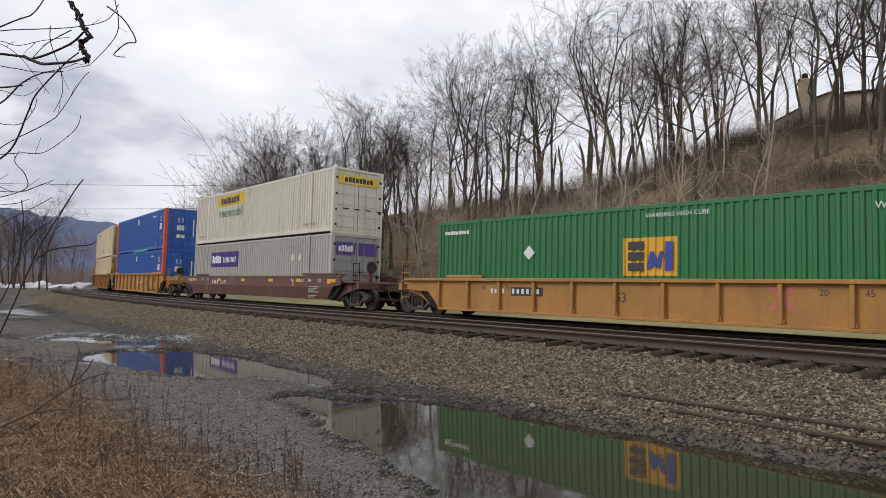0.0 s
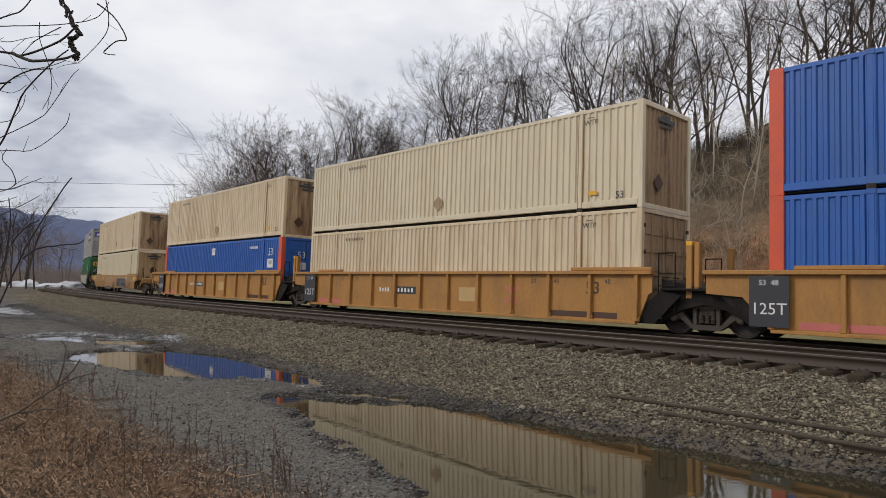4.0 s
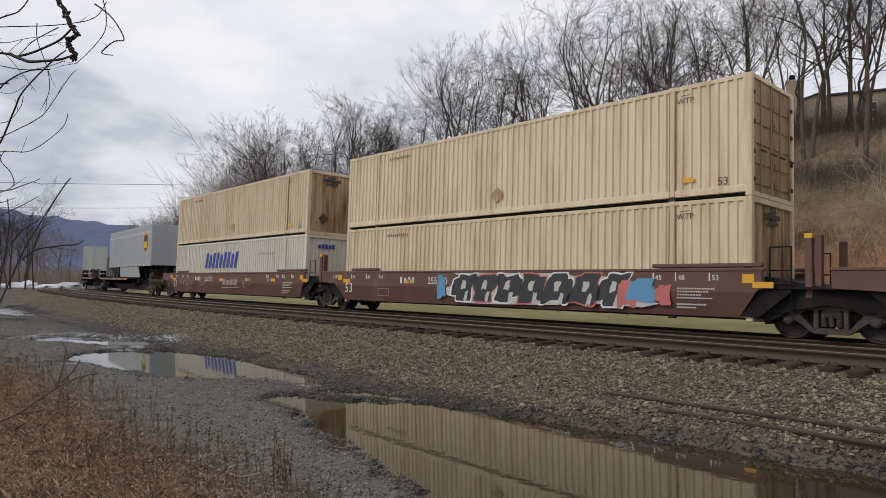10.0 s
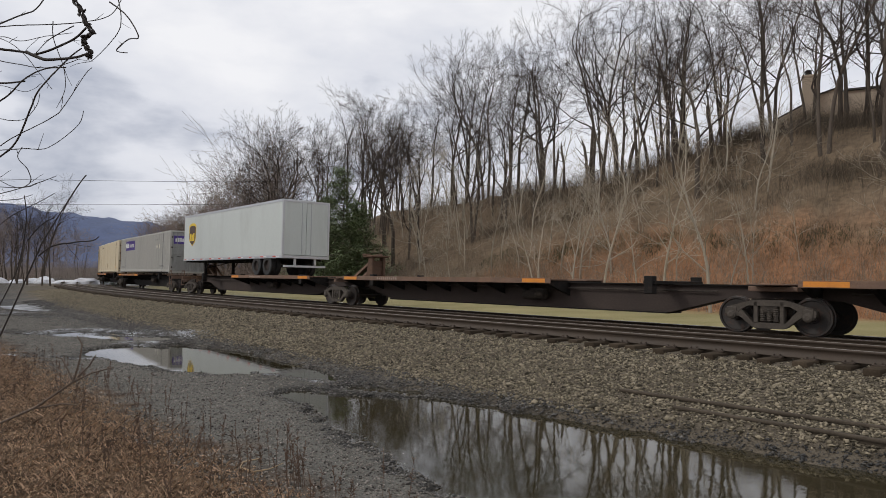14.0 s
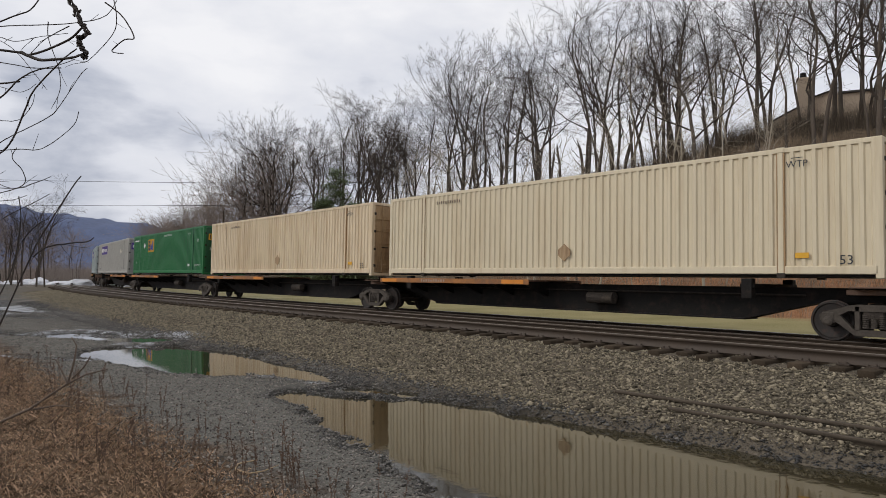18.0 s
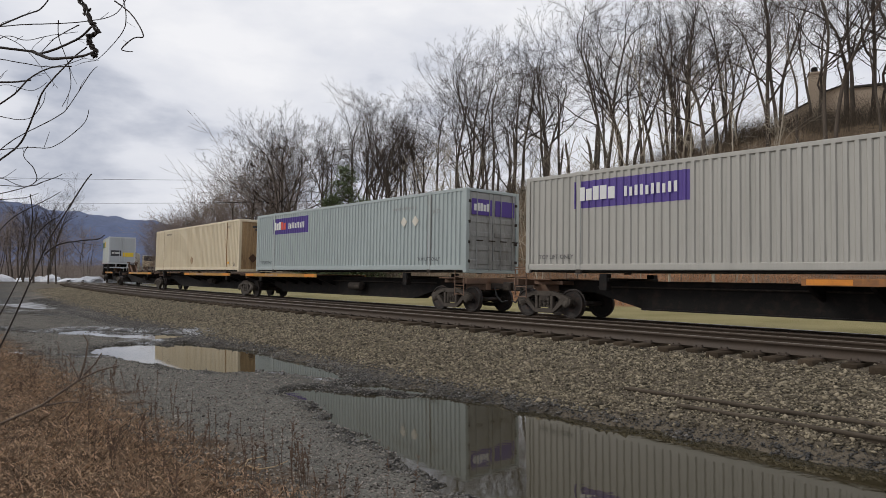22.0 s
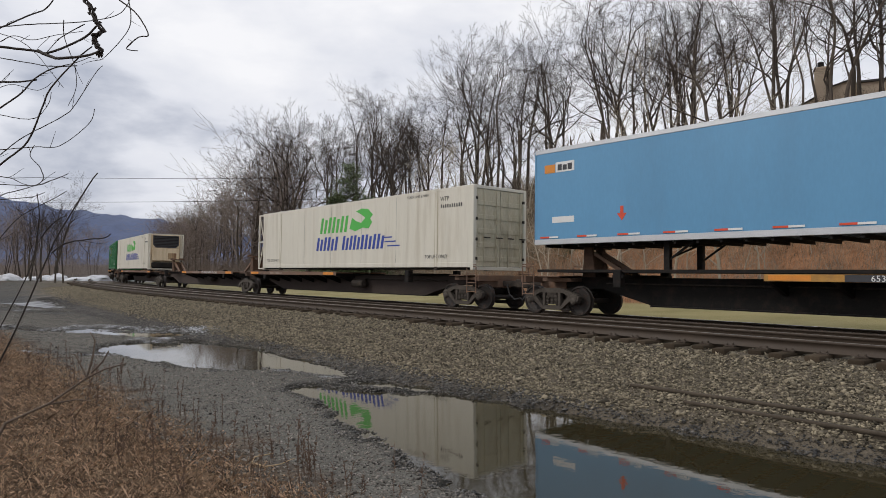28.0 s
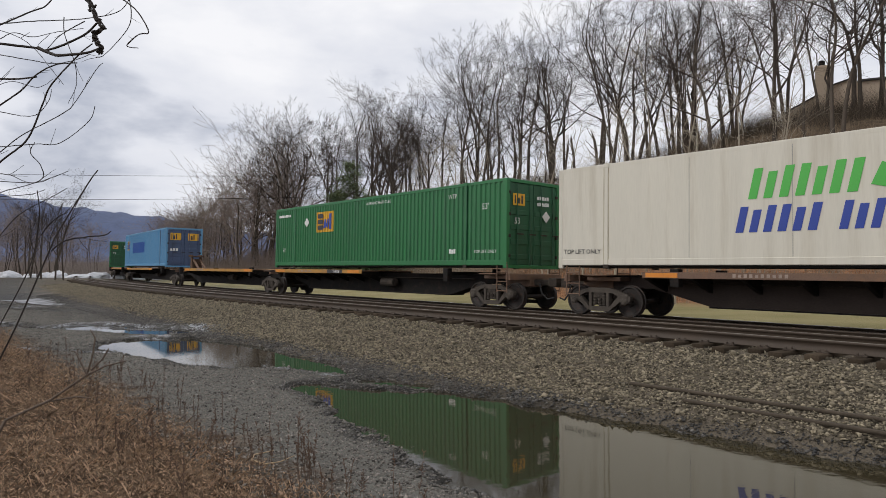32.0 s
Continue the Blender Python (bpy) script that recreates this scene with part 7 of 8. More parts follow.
PROTO = [tree_proto(11, 18, m_bark, spread=0.5, limbs=6), tree_proto(12, 18, m_bark, spread=0.75, limbs=5, low=0.42, stems=2, sides=2),
         tree_proto(13, 18, m_bark, spread=0.4, limbs=5, low=0.5, wander=0.06), tree_proto(14, 18, m_bark, spread=0.85, limbs=8, low=0.36),
         tree_proto(15, 18, m_bark, spread=0.3, limbs=5, low=0.5, sides=2, girth=0.008), tree_proto(16, 18, m_bark, spread=0.6, limbs=5, low=0.32, stems=2, sides=2),
         tree_proto(17, 18, m_bark, spread=0.35, limbs=3, low=0.66, sides=1, girth=0.0075, wander=0.06), tree_proto(18, 18, m_bark, spread=0.65, limbs=5, low=0.45, girth=0.014, wander=0.08)]
SAPLING = [tree_proto(31, 7, m_pale, spread=0.4, sides=1, levels=3, limbs=7, low=0.3, girth=0.0075, thin=0.007), tree_proto(32, 7, m_pale, spread=0.5, sides=1, levels=3, limbs=5, low=0.25, girth=0.0065, thin=0.007), tree_proto(33, 7, m_pale, spread=0.35, sides=1, levels=3, limbs=6, low=0.4, girth=0.008, thin=0.007)]
FAR = [tree_proto(41, 12, m_bark, spread=0.95, limbs=7, low=0.2, stems=2, levels=3, sides=2, thin=0.011, girth=0.0095), tree_proto(42, 12, m_bark, spread=1.0, limbs=11, low=0.18, levels=3, sides=2, thin=0.011, girth=0.0105), tree_proto(43, 12, m_bark, spread=0.85, limbs=6, low=0.2, stems=3, levels=3, sides=2, thin=0.011, girth=0.0085)]


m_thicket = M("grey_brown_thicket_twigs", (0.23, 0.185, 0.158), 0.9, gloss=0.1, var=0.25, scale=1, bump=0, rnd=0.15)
# Far twigs are lightened in their colour to give the haze of distance.
m_hazy = M("haze_paled_twigs", (0.3, 0.255, 0.23), 0.9, gloss=0.1, var=0.2, scale=1, bump=0, rnd=0.15)


def plant(proto, x, y, h, turn, name="bare_tree", label="tall leafless grey-brown tree on the wooded bank", group="leafless trees", twig=None):
    w, c, h0, bark = proto
    t = thing(name, label, "tree", group)
    k = h / h0
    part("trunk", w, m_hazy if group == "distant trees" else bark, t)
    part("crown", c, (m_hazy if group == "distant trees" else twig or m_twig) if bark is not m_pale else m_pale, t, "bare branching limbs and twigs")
    z = float(height(np.array([x]), np.array([y]))[0])
    t.matrix_world = Matrix.Translation((x, y, z)) @ Matrix.Rotation(turn, 4, "Z") @ Matrix.Diagonal((k, k, k, 1))
    return t


def spot_at(s, d):
    p = rail_at(s, d)
    return float(p[0]), float(p[1])


def plant_woods():
    rnd = random.Random(7)
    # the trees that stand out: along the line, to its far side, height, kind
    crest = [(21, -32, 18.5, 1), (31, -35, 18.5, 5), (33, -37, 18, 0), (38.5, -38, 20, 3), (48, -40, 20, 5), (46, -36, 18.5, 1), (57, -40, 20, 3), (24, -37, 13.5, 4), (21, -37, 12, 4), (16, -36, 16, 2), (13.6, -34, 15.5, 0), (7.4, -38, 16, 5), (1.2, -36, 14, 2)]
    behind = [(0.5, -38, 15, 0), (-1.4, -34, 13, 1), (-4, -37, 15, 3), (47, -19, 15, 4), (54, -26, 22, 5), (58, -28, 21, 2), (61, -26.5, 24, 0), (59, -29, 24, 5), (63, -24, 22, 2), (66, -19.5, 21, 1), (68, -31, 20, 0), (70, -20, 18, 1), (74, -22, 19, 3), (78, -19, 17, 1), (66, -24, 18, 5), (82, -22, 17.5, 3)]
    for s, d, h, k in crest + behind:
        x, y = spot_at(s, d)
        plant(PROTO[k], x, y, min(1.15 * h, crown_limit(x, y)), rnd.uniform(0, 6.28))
    # the rest of the wood, thicker along the crest
    made = 0
    while made < 38:
        s = rnd.choice((rnd.uniform(-20, 16), rnd.uniform(16, 40), rnd.uniform(16, 72)))
        d = -rnd.choice((rnd.uniform(20, 34), rnd.uniform(33, 46), rnd.uniform(33, 46)))
        if s < 16 and d > -34:
            d -= 12
        if s < 6 and d < -41:
            continue
        x, y = spot_at(s, d)
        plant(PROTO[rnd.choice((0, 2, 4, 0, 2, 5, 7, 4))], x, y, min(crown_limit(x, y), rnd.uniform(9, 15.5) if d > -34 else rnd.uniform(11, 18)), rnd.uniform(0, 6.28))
        made += 1
    # slimmer ones that fill the gaps before the bend, and a few down the slope
    for k in range(16):
        x, y = spot_at(rnd.uniform(44, 62), -rnd.uniform(24, 36))
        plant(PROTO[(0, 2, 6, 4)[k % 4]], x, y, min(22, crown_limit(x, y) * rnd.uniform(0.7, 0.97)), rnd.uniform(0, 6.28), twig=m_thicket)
    for k in range(26):
        x, y = spot_at(2 + 2.1 * k + rnd.uniform(-1, 1), -rnd.uniform(21, 33))
        plant(SAPLING[k % 3], x, y, min(crown_limit(x, y), rnd.uniform(7, 12)), rnd.uniform(0, 6.28), label="slim leafless tree on the brushy slope")
    # inside the bend
    for k in range(28):
        s = rnd.uniform(62, 108)
        d = -rnd.uniform(8.5, 24)
        x, y = spot_at(s, d)
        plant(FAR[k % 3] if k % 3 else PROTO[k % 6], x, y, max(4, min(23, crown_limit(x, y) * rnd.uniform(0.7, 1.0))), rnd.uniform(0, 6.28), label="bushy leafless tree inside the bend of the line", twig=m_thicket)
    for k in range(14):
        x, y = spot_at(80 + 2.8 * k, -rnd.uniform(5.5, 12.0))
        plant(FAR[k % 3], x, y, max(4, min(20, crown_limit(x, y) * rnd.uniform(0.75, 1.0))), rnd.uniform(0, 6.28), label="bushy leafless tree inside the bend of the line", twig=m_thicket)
    # slim pale growth on the slope
    for k in range(42):
        s, d = rnd.uniform(-10, 44), -rnd.uniform(14.5, 28)
        x, y = spot_at(s, d)
        plant(SAPLING[k % 3], x, y, rnd.uniform(3.5, 8.5), rnd.uniform(0, 6.28), "sapling", "slim pale sapling on the brushy slope", "saplings")
    # beyond the bend, on the camera's side
    for k in range(54):
        x, y = rnd.uniform(-95, -46), rnd.uniform(72, 150)
        s, d = along([x], [y])
        if d[0] < 7:
            continue
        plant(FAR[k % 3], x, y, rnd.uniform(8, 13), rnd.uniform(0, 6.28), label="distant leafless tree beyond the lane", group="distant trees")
    for k in range(11):
        y = rnd.uniform(66, 96)
        x = -y * rnd.uniform(0.6, 0.68)
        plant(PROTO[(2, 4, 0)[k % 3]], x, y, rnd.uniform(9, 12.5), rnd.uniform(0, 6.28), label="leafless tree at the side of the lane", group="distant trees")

    for b, r, h, k in ((25.5, 50, 17, 0), (29.6, 49, 17, 5), (33.2, 47, 16, 0)):
        x, y = r * math.sin(radians(b)), r * math.cos(radians(b))
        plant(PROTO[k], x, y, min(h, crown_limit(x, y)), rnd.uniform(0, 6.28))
    # slim trees along the crest before the house
    g = random.Random(23)
    for k in range(10):
        b, r = radians(15.5 + 1.9 * k + g.uniform(-0.6, 0.6)), g.uniform(47, 60)
        x, y = r * math.sin(b), r * math.cos(b)
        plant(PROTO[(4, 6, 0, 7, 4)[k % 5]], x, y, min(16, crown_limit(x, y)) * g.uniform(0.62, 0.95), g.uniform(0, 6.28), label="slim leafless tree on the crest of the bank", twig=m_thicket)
    # pale saplings that stand clear of the slope
    for b, r, h, k in ((10.5, 33.5, 6.5, 0), (13.2, 36, 9.5, 2), (16.2, 31.5, 6.0, 1), (18.0, 33, 8.6, 2), (21.6, 32.5, 10.5, 0), (24.6, 34, 7.5, 1)):
        x, y = r * math.sin(radians(b)), r * math.cos(radians(b))
        plant(SAPLING[k], x, y, h, g.uniform(0, 6.28), "sapling", "slim pale sapling on the brushy slope", "saplings")
    # more low growth on the near flank of the bend
    for k in range(10):
        x, y = spot_at(95 + 2.6 * k, -g.uniform(6, 10))
        plant(FAR[k % 3], x, y, max(3.5, crown_limit(x, y) * g.uniform(0.6, 0.9)), g.uniform(0, 6.28), label="bushy leafless tree inside the bend of the line", twig=m_thicket)


plant_woods()


def snag(seed, h):
    """A dead stem broken off at the top, with a few stubs of limbs."""
    rnd = random.Random(seed)
    tw = Twigs()
    pts, _ = grow(rnd, Vector((0, 0, -0.3)), Vector((rnd.gauss(0, 0.08), rnd.gauss(0, 0.08), 1)), h, 0.1, 7, 0.06)
    r0 = rnd.uniform(0.1, 0.17)
    tw.tube(pts, [r0 * (1 - 0.4 * i / 7) for i in range(7)] + [0.02], 6)
    for k in range(rnd.randint(2, 4)):
        i = rnd.randint(3, 6)
        a = rnd.uniform(0, 6.283)
        q, rr = grow(rnd, pts[i], Vector((math.cos(a), math.sin(a), rnd.uniform(0.3, 1.2))), rnd.uniform(0.4, 1.8), 0.045, 3, 0.2)
        tw.tube(q, rr, 4)
    return tw.mesh("snag")


def plant_snags():
    g = random.Random(91)
    kinds = [snag(50 + k, 5.0 + 0.8 * k) for k in range(4)]
    for k in range(18):
        x, y = spot_at(10 + 2.4 * k + g.uniform(-1.5, 1.5), -g.uniform(29, 37))
        t = thing("snag", "broken dead tree stem on the wooded bank", "dead tree", "dead stems")
        part("stem", kinds[k % 4], m_bark, t)
        s = g.uniform(0.6, 1.15)
        z = float(height(np.array([x]), np.array([y]))[0])
        t.matrix_world = Matrix.Translation((x, y, z)) @ Matrix.Rotation(g.uniform(0, 6.28), 4, "Z") @ Matrix.Diagonal((s, s, s, 1))


plant_snags()


def brush(name, label, n, pick, size, seed, material, shoots=7, thick=0.006):
    """A tangle of thin arching shoots, as one object."""
    g = np.random.default_rng(seed)
    rnd = random.Random(seed)
    at = np.array([pick(rnd) for _ in range(n)])
    at = np.repeat(at, shoots, 0) + g.normal(0, 0.35, (n * shoots, 2))
    m = len(at)
    z = height(at[:, 0], at[:, 1]) - 0.05
    h = size * g.uniform(0.35, 1.3, m)
    a = g.uniform(0, 6.283, m)
    out = h * g.uniform(0.1, 0.9, m)
    q = []
    for f, up in ((0, 0), (0.4, 0.5), (1.0, 0.82 + 0.18 * g.random(m))):
        o = out * f ** 1.6
        q.append(np.stack([at[:, 0] + np.cos(a) * o + g.normal(0, 0.05, m) * f, at[:, 1] + np.sin(a) * o + g.normal(0, 0.05, m) * f, z + h * up], -1))
    V = []
    for k, p in enumerate(q):
        r = thick * (1.0, 0.8, 0.45)[k] * (0.6 + 0.8 * g.random(m) if k == 0 else 1.0)
        for j in range(3):
            V.append(p + np.stack([np.cos(2.094 * j + a) * r, np.sin(2.094 * j + a) * r, 0 * a], -1))
    V = np.stack(V, 1).reshape(-1, 3)
    F = np.array([(3 * k + j, 3 * k + (j + 1) % 3, 3 * k + 3 + (j + 1) % 3, 3 * k + 3 + j) for k in range(2) for j in range(3)])
    F = (F[None] + (np.arange(m) * 9)[:, None, None]).reshape(-1, 4)
    ob = part(name, raw(name, V, F, True), material)
    return tagged(ob, label, "brush", kind="stuff")


m_brush = M("brown_brush_shoots", (0.22, 0.168, 0.122), 0.9, gloss=0.1, var=0.3, scale=0.6, bump=0)
m_bramble = M("russet_bramble_shoots", (0.36, 0.2, 0.11), 0.9, gloss=0.1, var=0.3, scale=0.6, bump=0)
m_ivy = M("dull_evergreen_cover", (0.07, 0.068, 0.034), 0.85, gloss=0.2, var=0.4, scale=1.5, bump=0)
m_tangle = M("dark_dead_brush", (0.13, 0.105, 0.078), 0.9, gloss=0.1, var=0.3, scale=0.6, bump=0)
for m_ in (m_brush, m_bramble, m_ivy, m_tangle):
    island_tint(m_, 0.55, 1.5)
brush("brush", "tangled leafless brush on the bank", 3000, lambda g: spot_at(g.uniform(-14, 62), -g.uniform(15, 40)), 1.5, 5, m_brush)
brush("brush", "dark brush along the crest of the bank", 1000, lambda g: spot_at(g.uniform(-16, 40), -g.uniform(32, 41)), 1.7, 15, m_twig)
CLUMPS = [(random.Random(400 + k).uniform(-14, 36), -random.Random(500 + k).uniform(26, 36)) for k in range(26)]


def clump(g):
    s, d = CLUMPS[g.randrange(len(CLUMPS))]
    return spot_at(s + g.gauss(0, 1.5), d + g.gauss(0, 0.7))


brush("brush", "dark matted clumps of brush on the upper slope", 1000, clump, 1.0, 19, m_tangle, 9, 0.011)
brush("brush", "pale dry brush along the foot of the bank", 900, lambda g: spot_at(g.uniform(-12, 66), -g.uniform(12.5, 20)), 1.3, 6, m_pale)
brush("bramble", "russet brambles and dead grass low on the bank", 1500, lambda g: spot_at(g.uniform(-16, 22), -g.uniform(12.5, 21)), 0.6, 7, m_bramble)
brush("ground_ivy", "dull evergreen growth along the lip of the terrace", 150, lambda g: spot_at(g.uniform(-10, 24), -21.3 + g.gauss(0, 0.4)), 0.4, 17, m_ivy, 30, 0.009)
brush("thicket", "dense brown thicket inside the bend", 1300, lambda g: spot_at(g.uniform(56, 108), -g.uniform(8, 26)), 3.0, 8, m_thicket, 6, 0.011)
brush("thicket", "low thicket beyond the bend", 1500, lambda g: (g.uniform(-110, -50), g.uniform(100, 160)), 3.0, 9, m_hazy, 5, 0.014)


def pine(x, y, h, seed):
    """A dark evergreen: trunk, drooping tiers of needle tufts."""
    rnd = random.Random(seed)
    t = thing("pine_tree", "dark green pine at the foot of the bank", "tree", "evergreens")
    wood, tuft = Twigs(), []
    trunk, tr = grow(rnd, Vector((0, 0, -0.3)), Vector((0, 0, 1)), h, 0.13, 8, 0.02)
    wood.tube(trunk, tr, 6)
    for k in range(330):
        f = rnd.uniform(0.04, 0.98) ** 1.25
        if f > 0.55 and rnd.random() < 0.5:
            continue
        p = Vector((0, 0, h * f))
        a = rnd.uniform(0, 6.283)
        ln = h * 0.42 * (1 - f) ** 0.75 * rnd.uniform(0.4, 1.2) + 0.3
        q, r = grow(rnd, p, Vector((math.cos(a), math.sin(a), rnd.uniform(-0.1, 0.3))), ln, 0.03, 4, 0.1, -0.02)
        wood.tube(q, r, 3)
        for i in range(1, 5):
            for _ in range(18):
                c = q[i] + Vector((rnd.gauss(0, 0.22), rnd.gauss(0, 0.22), rnd.gauss(0, 0.16)))
                tuft.append((c, 0.15 * rnd.uniform(0.6, 1.3), rnd.uniform(0, 6.28), rnd.uniform(-0.7, 0.7)))
    V, F = [], []
    for c, r, a, b in tuft:
        u = Vector((math.cos(a), math.sin(a), b)) * r
        w = Vector((-math.sin(a), math.cos(a), rnd.uniform(-0.6, 0.6))) * r * 0.22
        k = len(V)
        V += [tuple(c - u - w), tuple(c + u * 0.2 - w), tuple(c + u), tuple(c - u * 0.2 + w)]
        F.append((k, k + 1, k + 2, k + 3))
    part("trunk", wood.mesh("trunk"), m_bark, t)
    part("crown", raw("crown", V, F), m_pine, t, "dark drooping needle tufts")
    t.location = (x, y, float(height(np.array([x]), np.array([y]))[0]))


for k_, (s_, d_, h_) in enumerate(((36.0, -14.5, 11.0), (34.2, -15.0, 7.8), (38.8, -14.5, 8.6), (41.5, -14.2, 5.6))):
    pine(*spot_at(s_, d_), h_, 60 + k_)


# ---- the house on the crest ----
def house():
    h = thing("house", "buff brick house with a tall chimney among bare trees", "house")
    piece("wall", "main", lambda: boxes((0.0, 11.0, 0, 8, -6, 3.9), bevel=0.01), m_brick, h, "plain buff brick wall")
    piece("wing", "w", lambda: prism([(-5.3, -6), (-5.3, 1.9), (-3.05, 3.05), (-1.95, 3.8), (-0.02, 4.4), (-0.02, -6)], 0.2, 7.5), m_brick, h, "lower wing with a sloping top")
    piece("chimney", "c", lambda: boxes((-3.15, -1.85, -0.35, 0.9, -6, 5.5), (-3.19, -1.81, -0.39, 0.94, 5.4, 5.6), bevel=0.03), m_brick, h, "tall brick chimney")
    piece("chimney_pot", "p", lambda: lathe([(5.6, 0.28), (6.1, 0.25), (6.12, 0.2)], 12, "z", at=(-2.65, 0.2, 0)), m_black, h)
    piece("roof", "r", lambda: boxes((0.0, 11.2, -0.2, 8.2, 3.904, 4.08), bevel=0.02), m_roof, h, "flat roof with a dark edge")
    piece("roof", "w", lambda: prism([(-5.45, 1.83), (-3.05, 3.054), (-1.95, 3.804), (-0.02, 4.404), (-0.02, 4.5), (-1.98, 3.9), (-3.08, 3.15), (-5.5, 1.92)], 0.0, 7.7), m_roof, h, "sloping wing roof")
    piece("downpipe", "d", lambda: bar(bmesh.new(), (0.15, -0.06, -4), (0.15, -0.06, 3.9), 0.07, 8), m_lettering, h, "white downpipe")
    for k, (x, z) in enumerate(((3.2, 1.6), (3.2, -0.7), (5.6, 1.6), (5.6, -0.7), (8.2, 1.6), (8.2, -0.7))):
        w = piece("window", "f", lambda: boxes((-0.55, -0.47, -0.05, 0.05, 0, 1.5), (0.47, 0.55, -0.05, 0.05, 0, 1.5), (-0.47, 0.47, -0.05, 0.05, 0, 0.08), (-0.47, 0.47, -0.05, 0.05, 1.42, 1.5), (-0.47, 0.47, -0.04, 0.03, 0.72, 0.79)), m_lettering, h, "white sash window", Matrix.Translation((x, -0.02, z)))
        piece("pane", "p", lambda: boxes((-0.47, 0.47, -0.015, 0.015, 0.08, 1.42)), m_pane, w)
        piece("sill", "s", lambda: boxes((-0.65, 0.65, -0.14, 0.0, -0.12, 0.0), bevel=0.01), m_lettering, w)
    return h


m_pane = M("dim_window_glass", (0.08, 0.085, 0.09), 0.08, var=0.1, bump=0)
house().matrix_world = Matrix.Translation((34.2, 57.15, 13.05)) @ Matrix.Rotation(radians(-26), 4, "Z")


# ---- the far valley side ----
def far_hill():
    n, m = 160, 14
    V = []
    for i in range(n):
        a = radians(100 + 62 * i / (n - 1))
        crest = min(230, 117 + 4.0 * (math.degrees(a) - 114.5)) + 2.5 * math.sin(i * 0.21) + 1.2 * math.sin(i * 0.53 + 1) + 0.8 * math.sin(i * 1.9)
        for j in range(m):
            t = j / (m - 1)
            r = 1500 + 800 * t
            V.append((r * math.cos(a), r * math.sin(a), -12 + crest * float(smooth(0, 1, t)) * 1.25 + (5 * math.sin(i * 0.9 + j * 2.1) if j < m - 1 else 0)))
    F = [(i * m + j, (i + 1) * m + j, (i + 1) * m + j + 1, i * m + j + 1) for i in range(n - 1) for j in range(m - 1)]
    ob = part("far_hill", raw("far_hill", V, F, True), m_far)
    return tagged(ob, "long wooded ridge across the valley, haze painted into its blue", "hill", kind="structure")


# The blue of distant haze is painted into the colour of the woods.
m_far = M("haze_blue_woods", (0.08, 0.105, 0.19), 0.95, var=0.25, scale=0.02, fine=0.12, bump=0)
far_hill()


# ---- old snow, cables ----
def snow_heap(x, y, w, h, seed):
    g = random.Random(seed)
    bm = bmesh.new()
    bmesh.ops.create_icosphere(bm, subdivisions=3, radius=1.0)
    for v in bm.verts:
        c = v.co
        r = 1 + 0.22 * noise.noise(c * 1.7 + Vector((seed, 0, 0))) + 0.12 * noise.noise(c * 4.1 + Vector((0, seed, 0)))
        v.co = Vector((c.x * w * r, c.y * 1.1 * r, max(-0.15, c.z) * h * r))
    z = float(height(np.array([x]), np.array([y]))[0])
    ob = part("snow_mound", bm, m_snow)
    ob.matrix_world = Matrix.Translation((x, y, z + 0.02)) @ Matrix.Rotation(g.uniform(-0.3, 0.3) + 0.5, 4, "Z")
    tagged(ob, "heap of old grubby snow at the lane's edge", "snow", "heaps of snow")


for k_ in range(9):
    snow_heap(-57.5 + k_ * 2.1 + 0.5 * math.sin(k_ * 2.0), 84 + 1.2 * math.sin(k_ * 1.3) + k_ * 0.4, 1.5 + 0.4 * math.sin(k_ * 1.7), 0.62 + 0.2 * math.cos(k_ * 2.3), k_ + 1)


def cable(a, b, sag, label):
    tw = Twigs()
    pts = [Vector(a).lerp(Vector(b), i / 30) - Vector((0, 0, sag * 4 * (i / 30) * (1 - i / 30))) for i in range(31)]
    tw.tube(pts, [0.022] * 31, 5)
    tagged(part("overhead_cable", tw.mesh("overhead_cable"), m_black), label, "cable", "overhead cables")


cable((-95, 70, 12.4), (-6, 84, 12.6), 0.8, "thin overhead cable against the cloudy sky")
cable((-95, 66, 9.0), (-8, 84, 10.0), 0.9, "lower overhead cable against the cloudy sky")


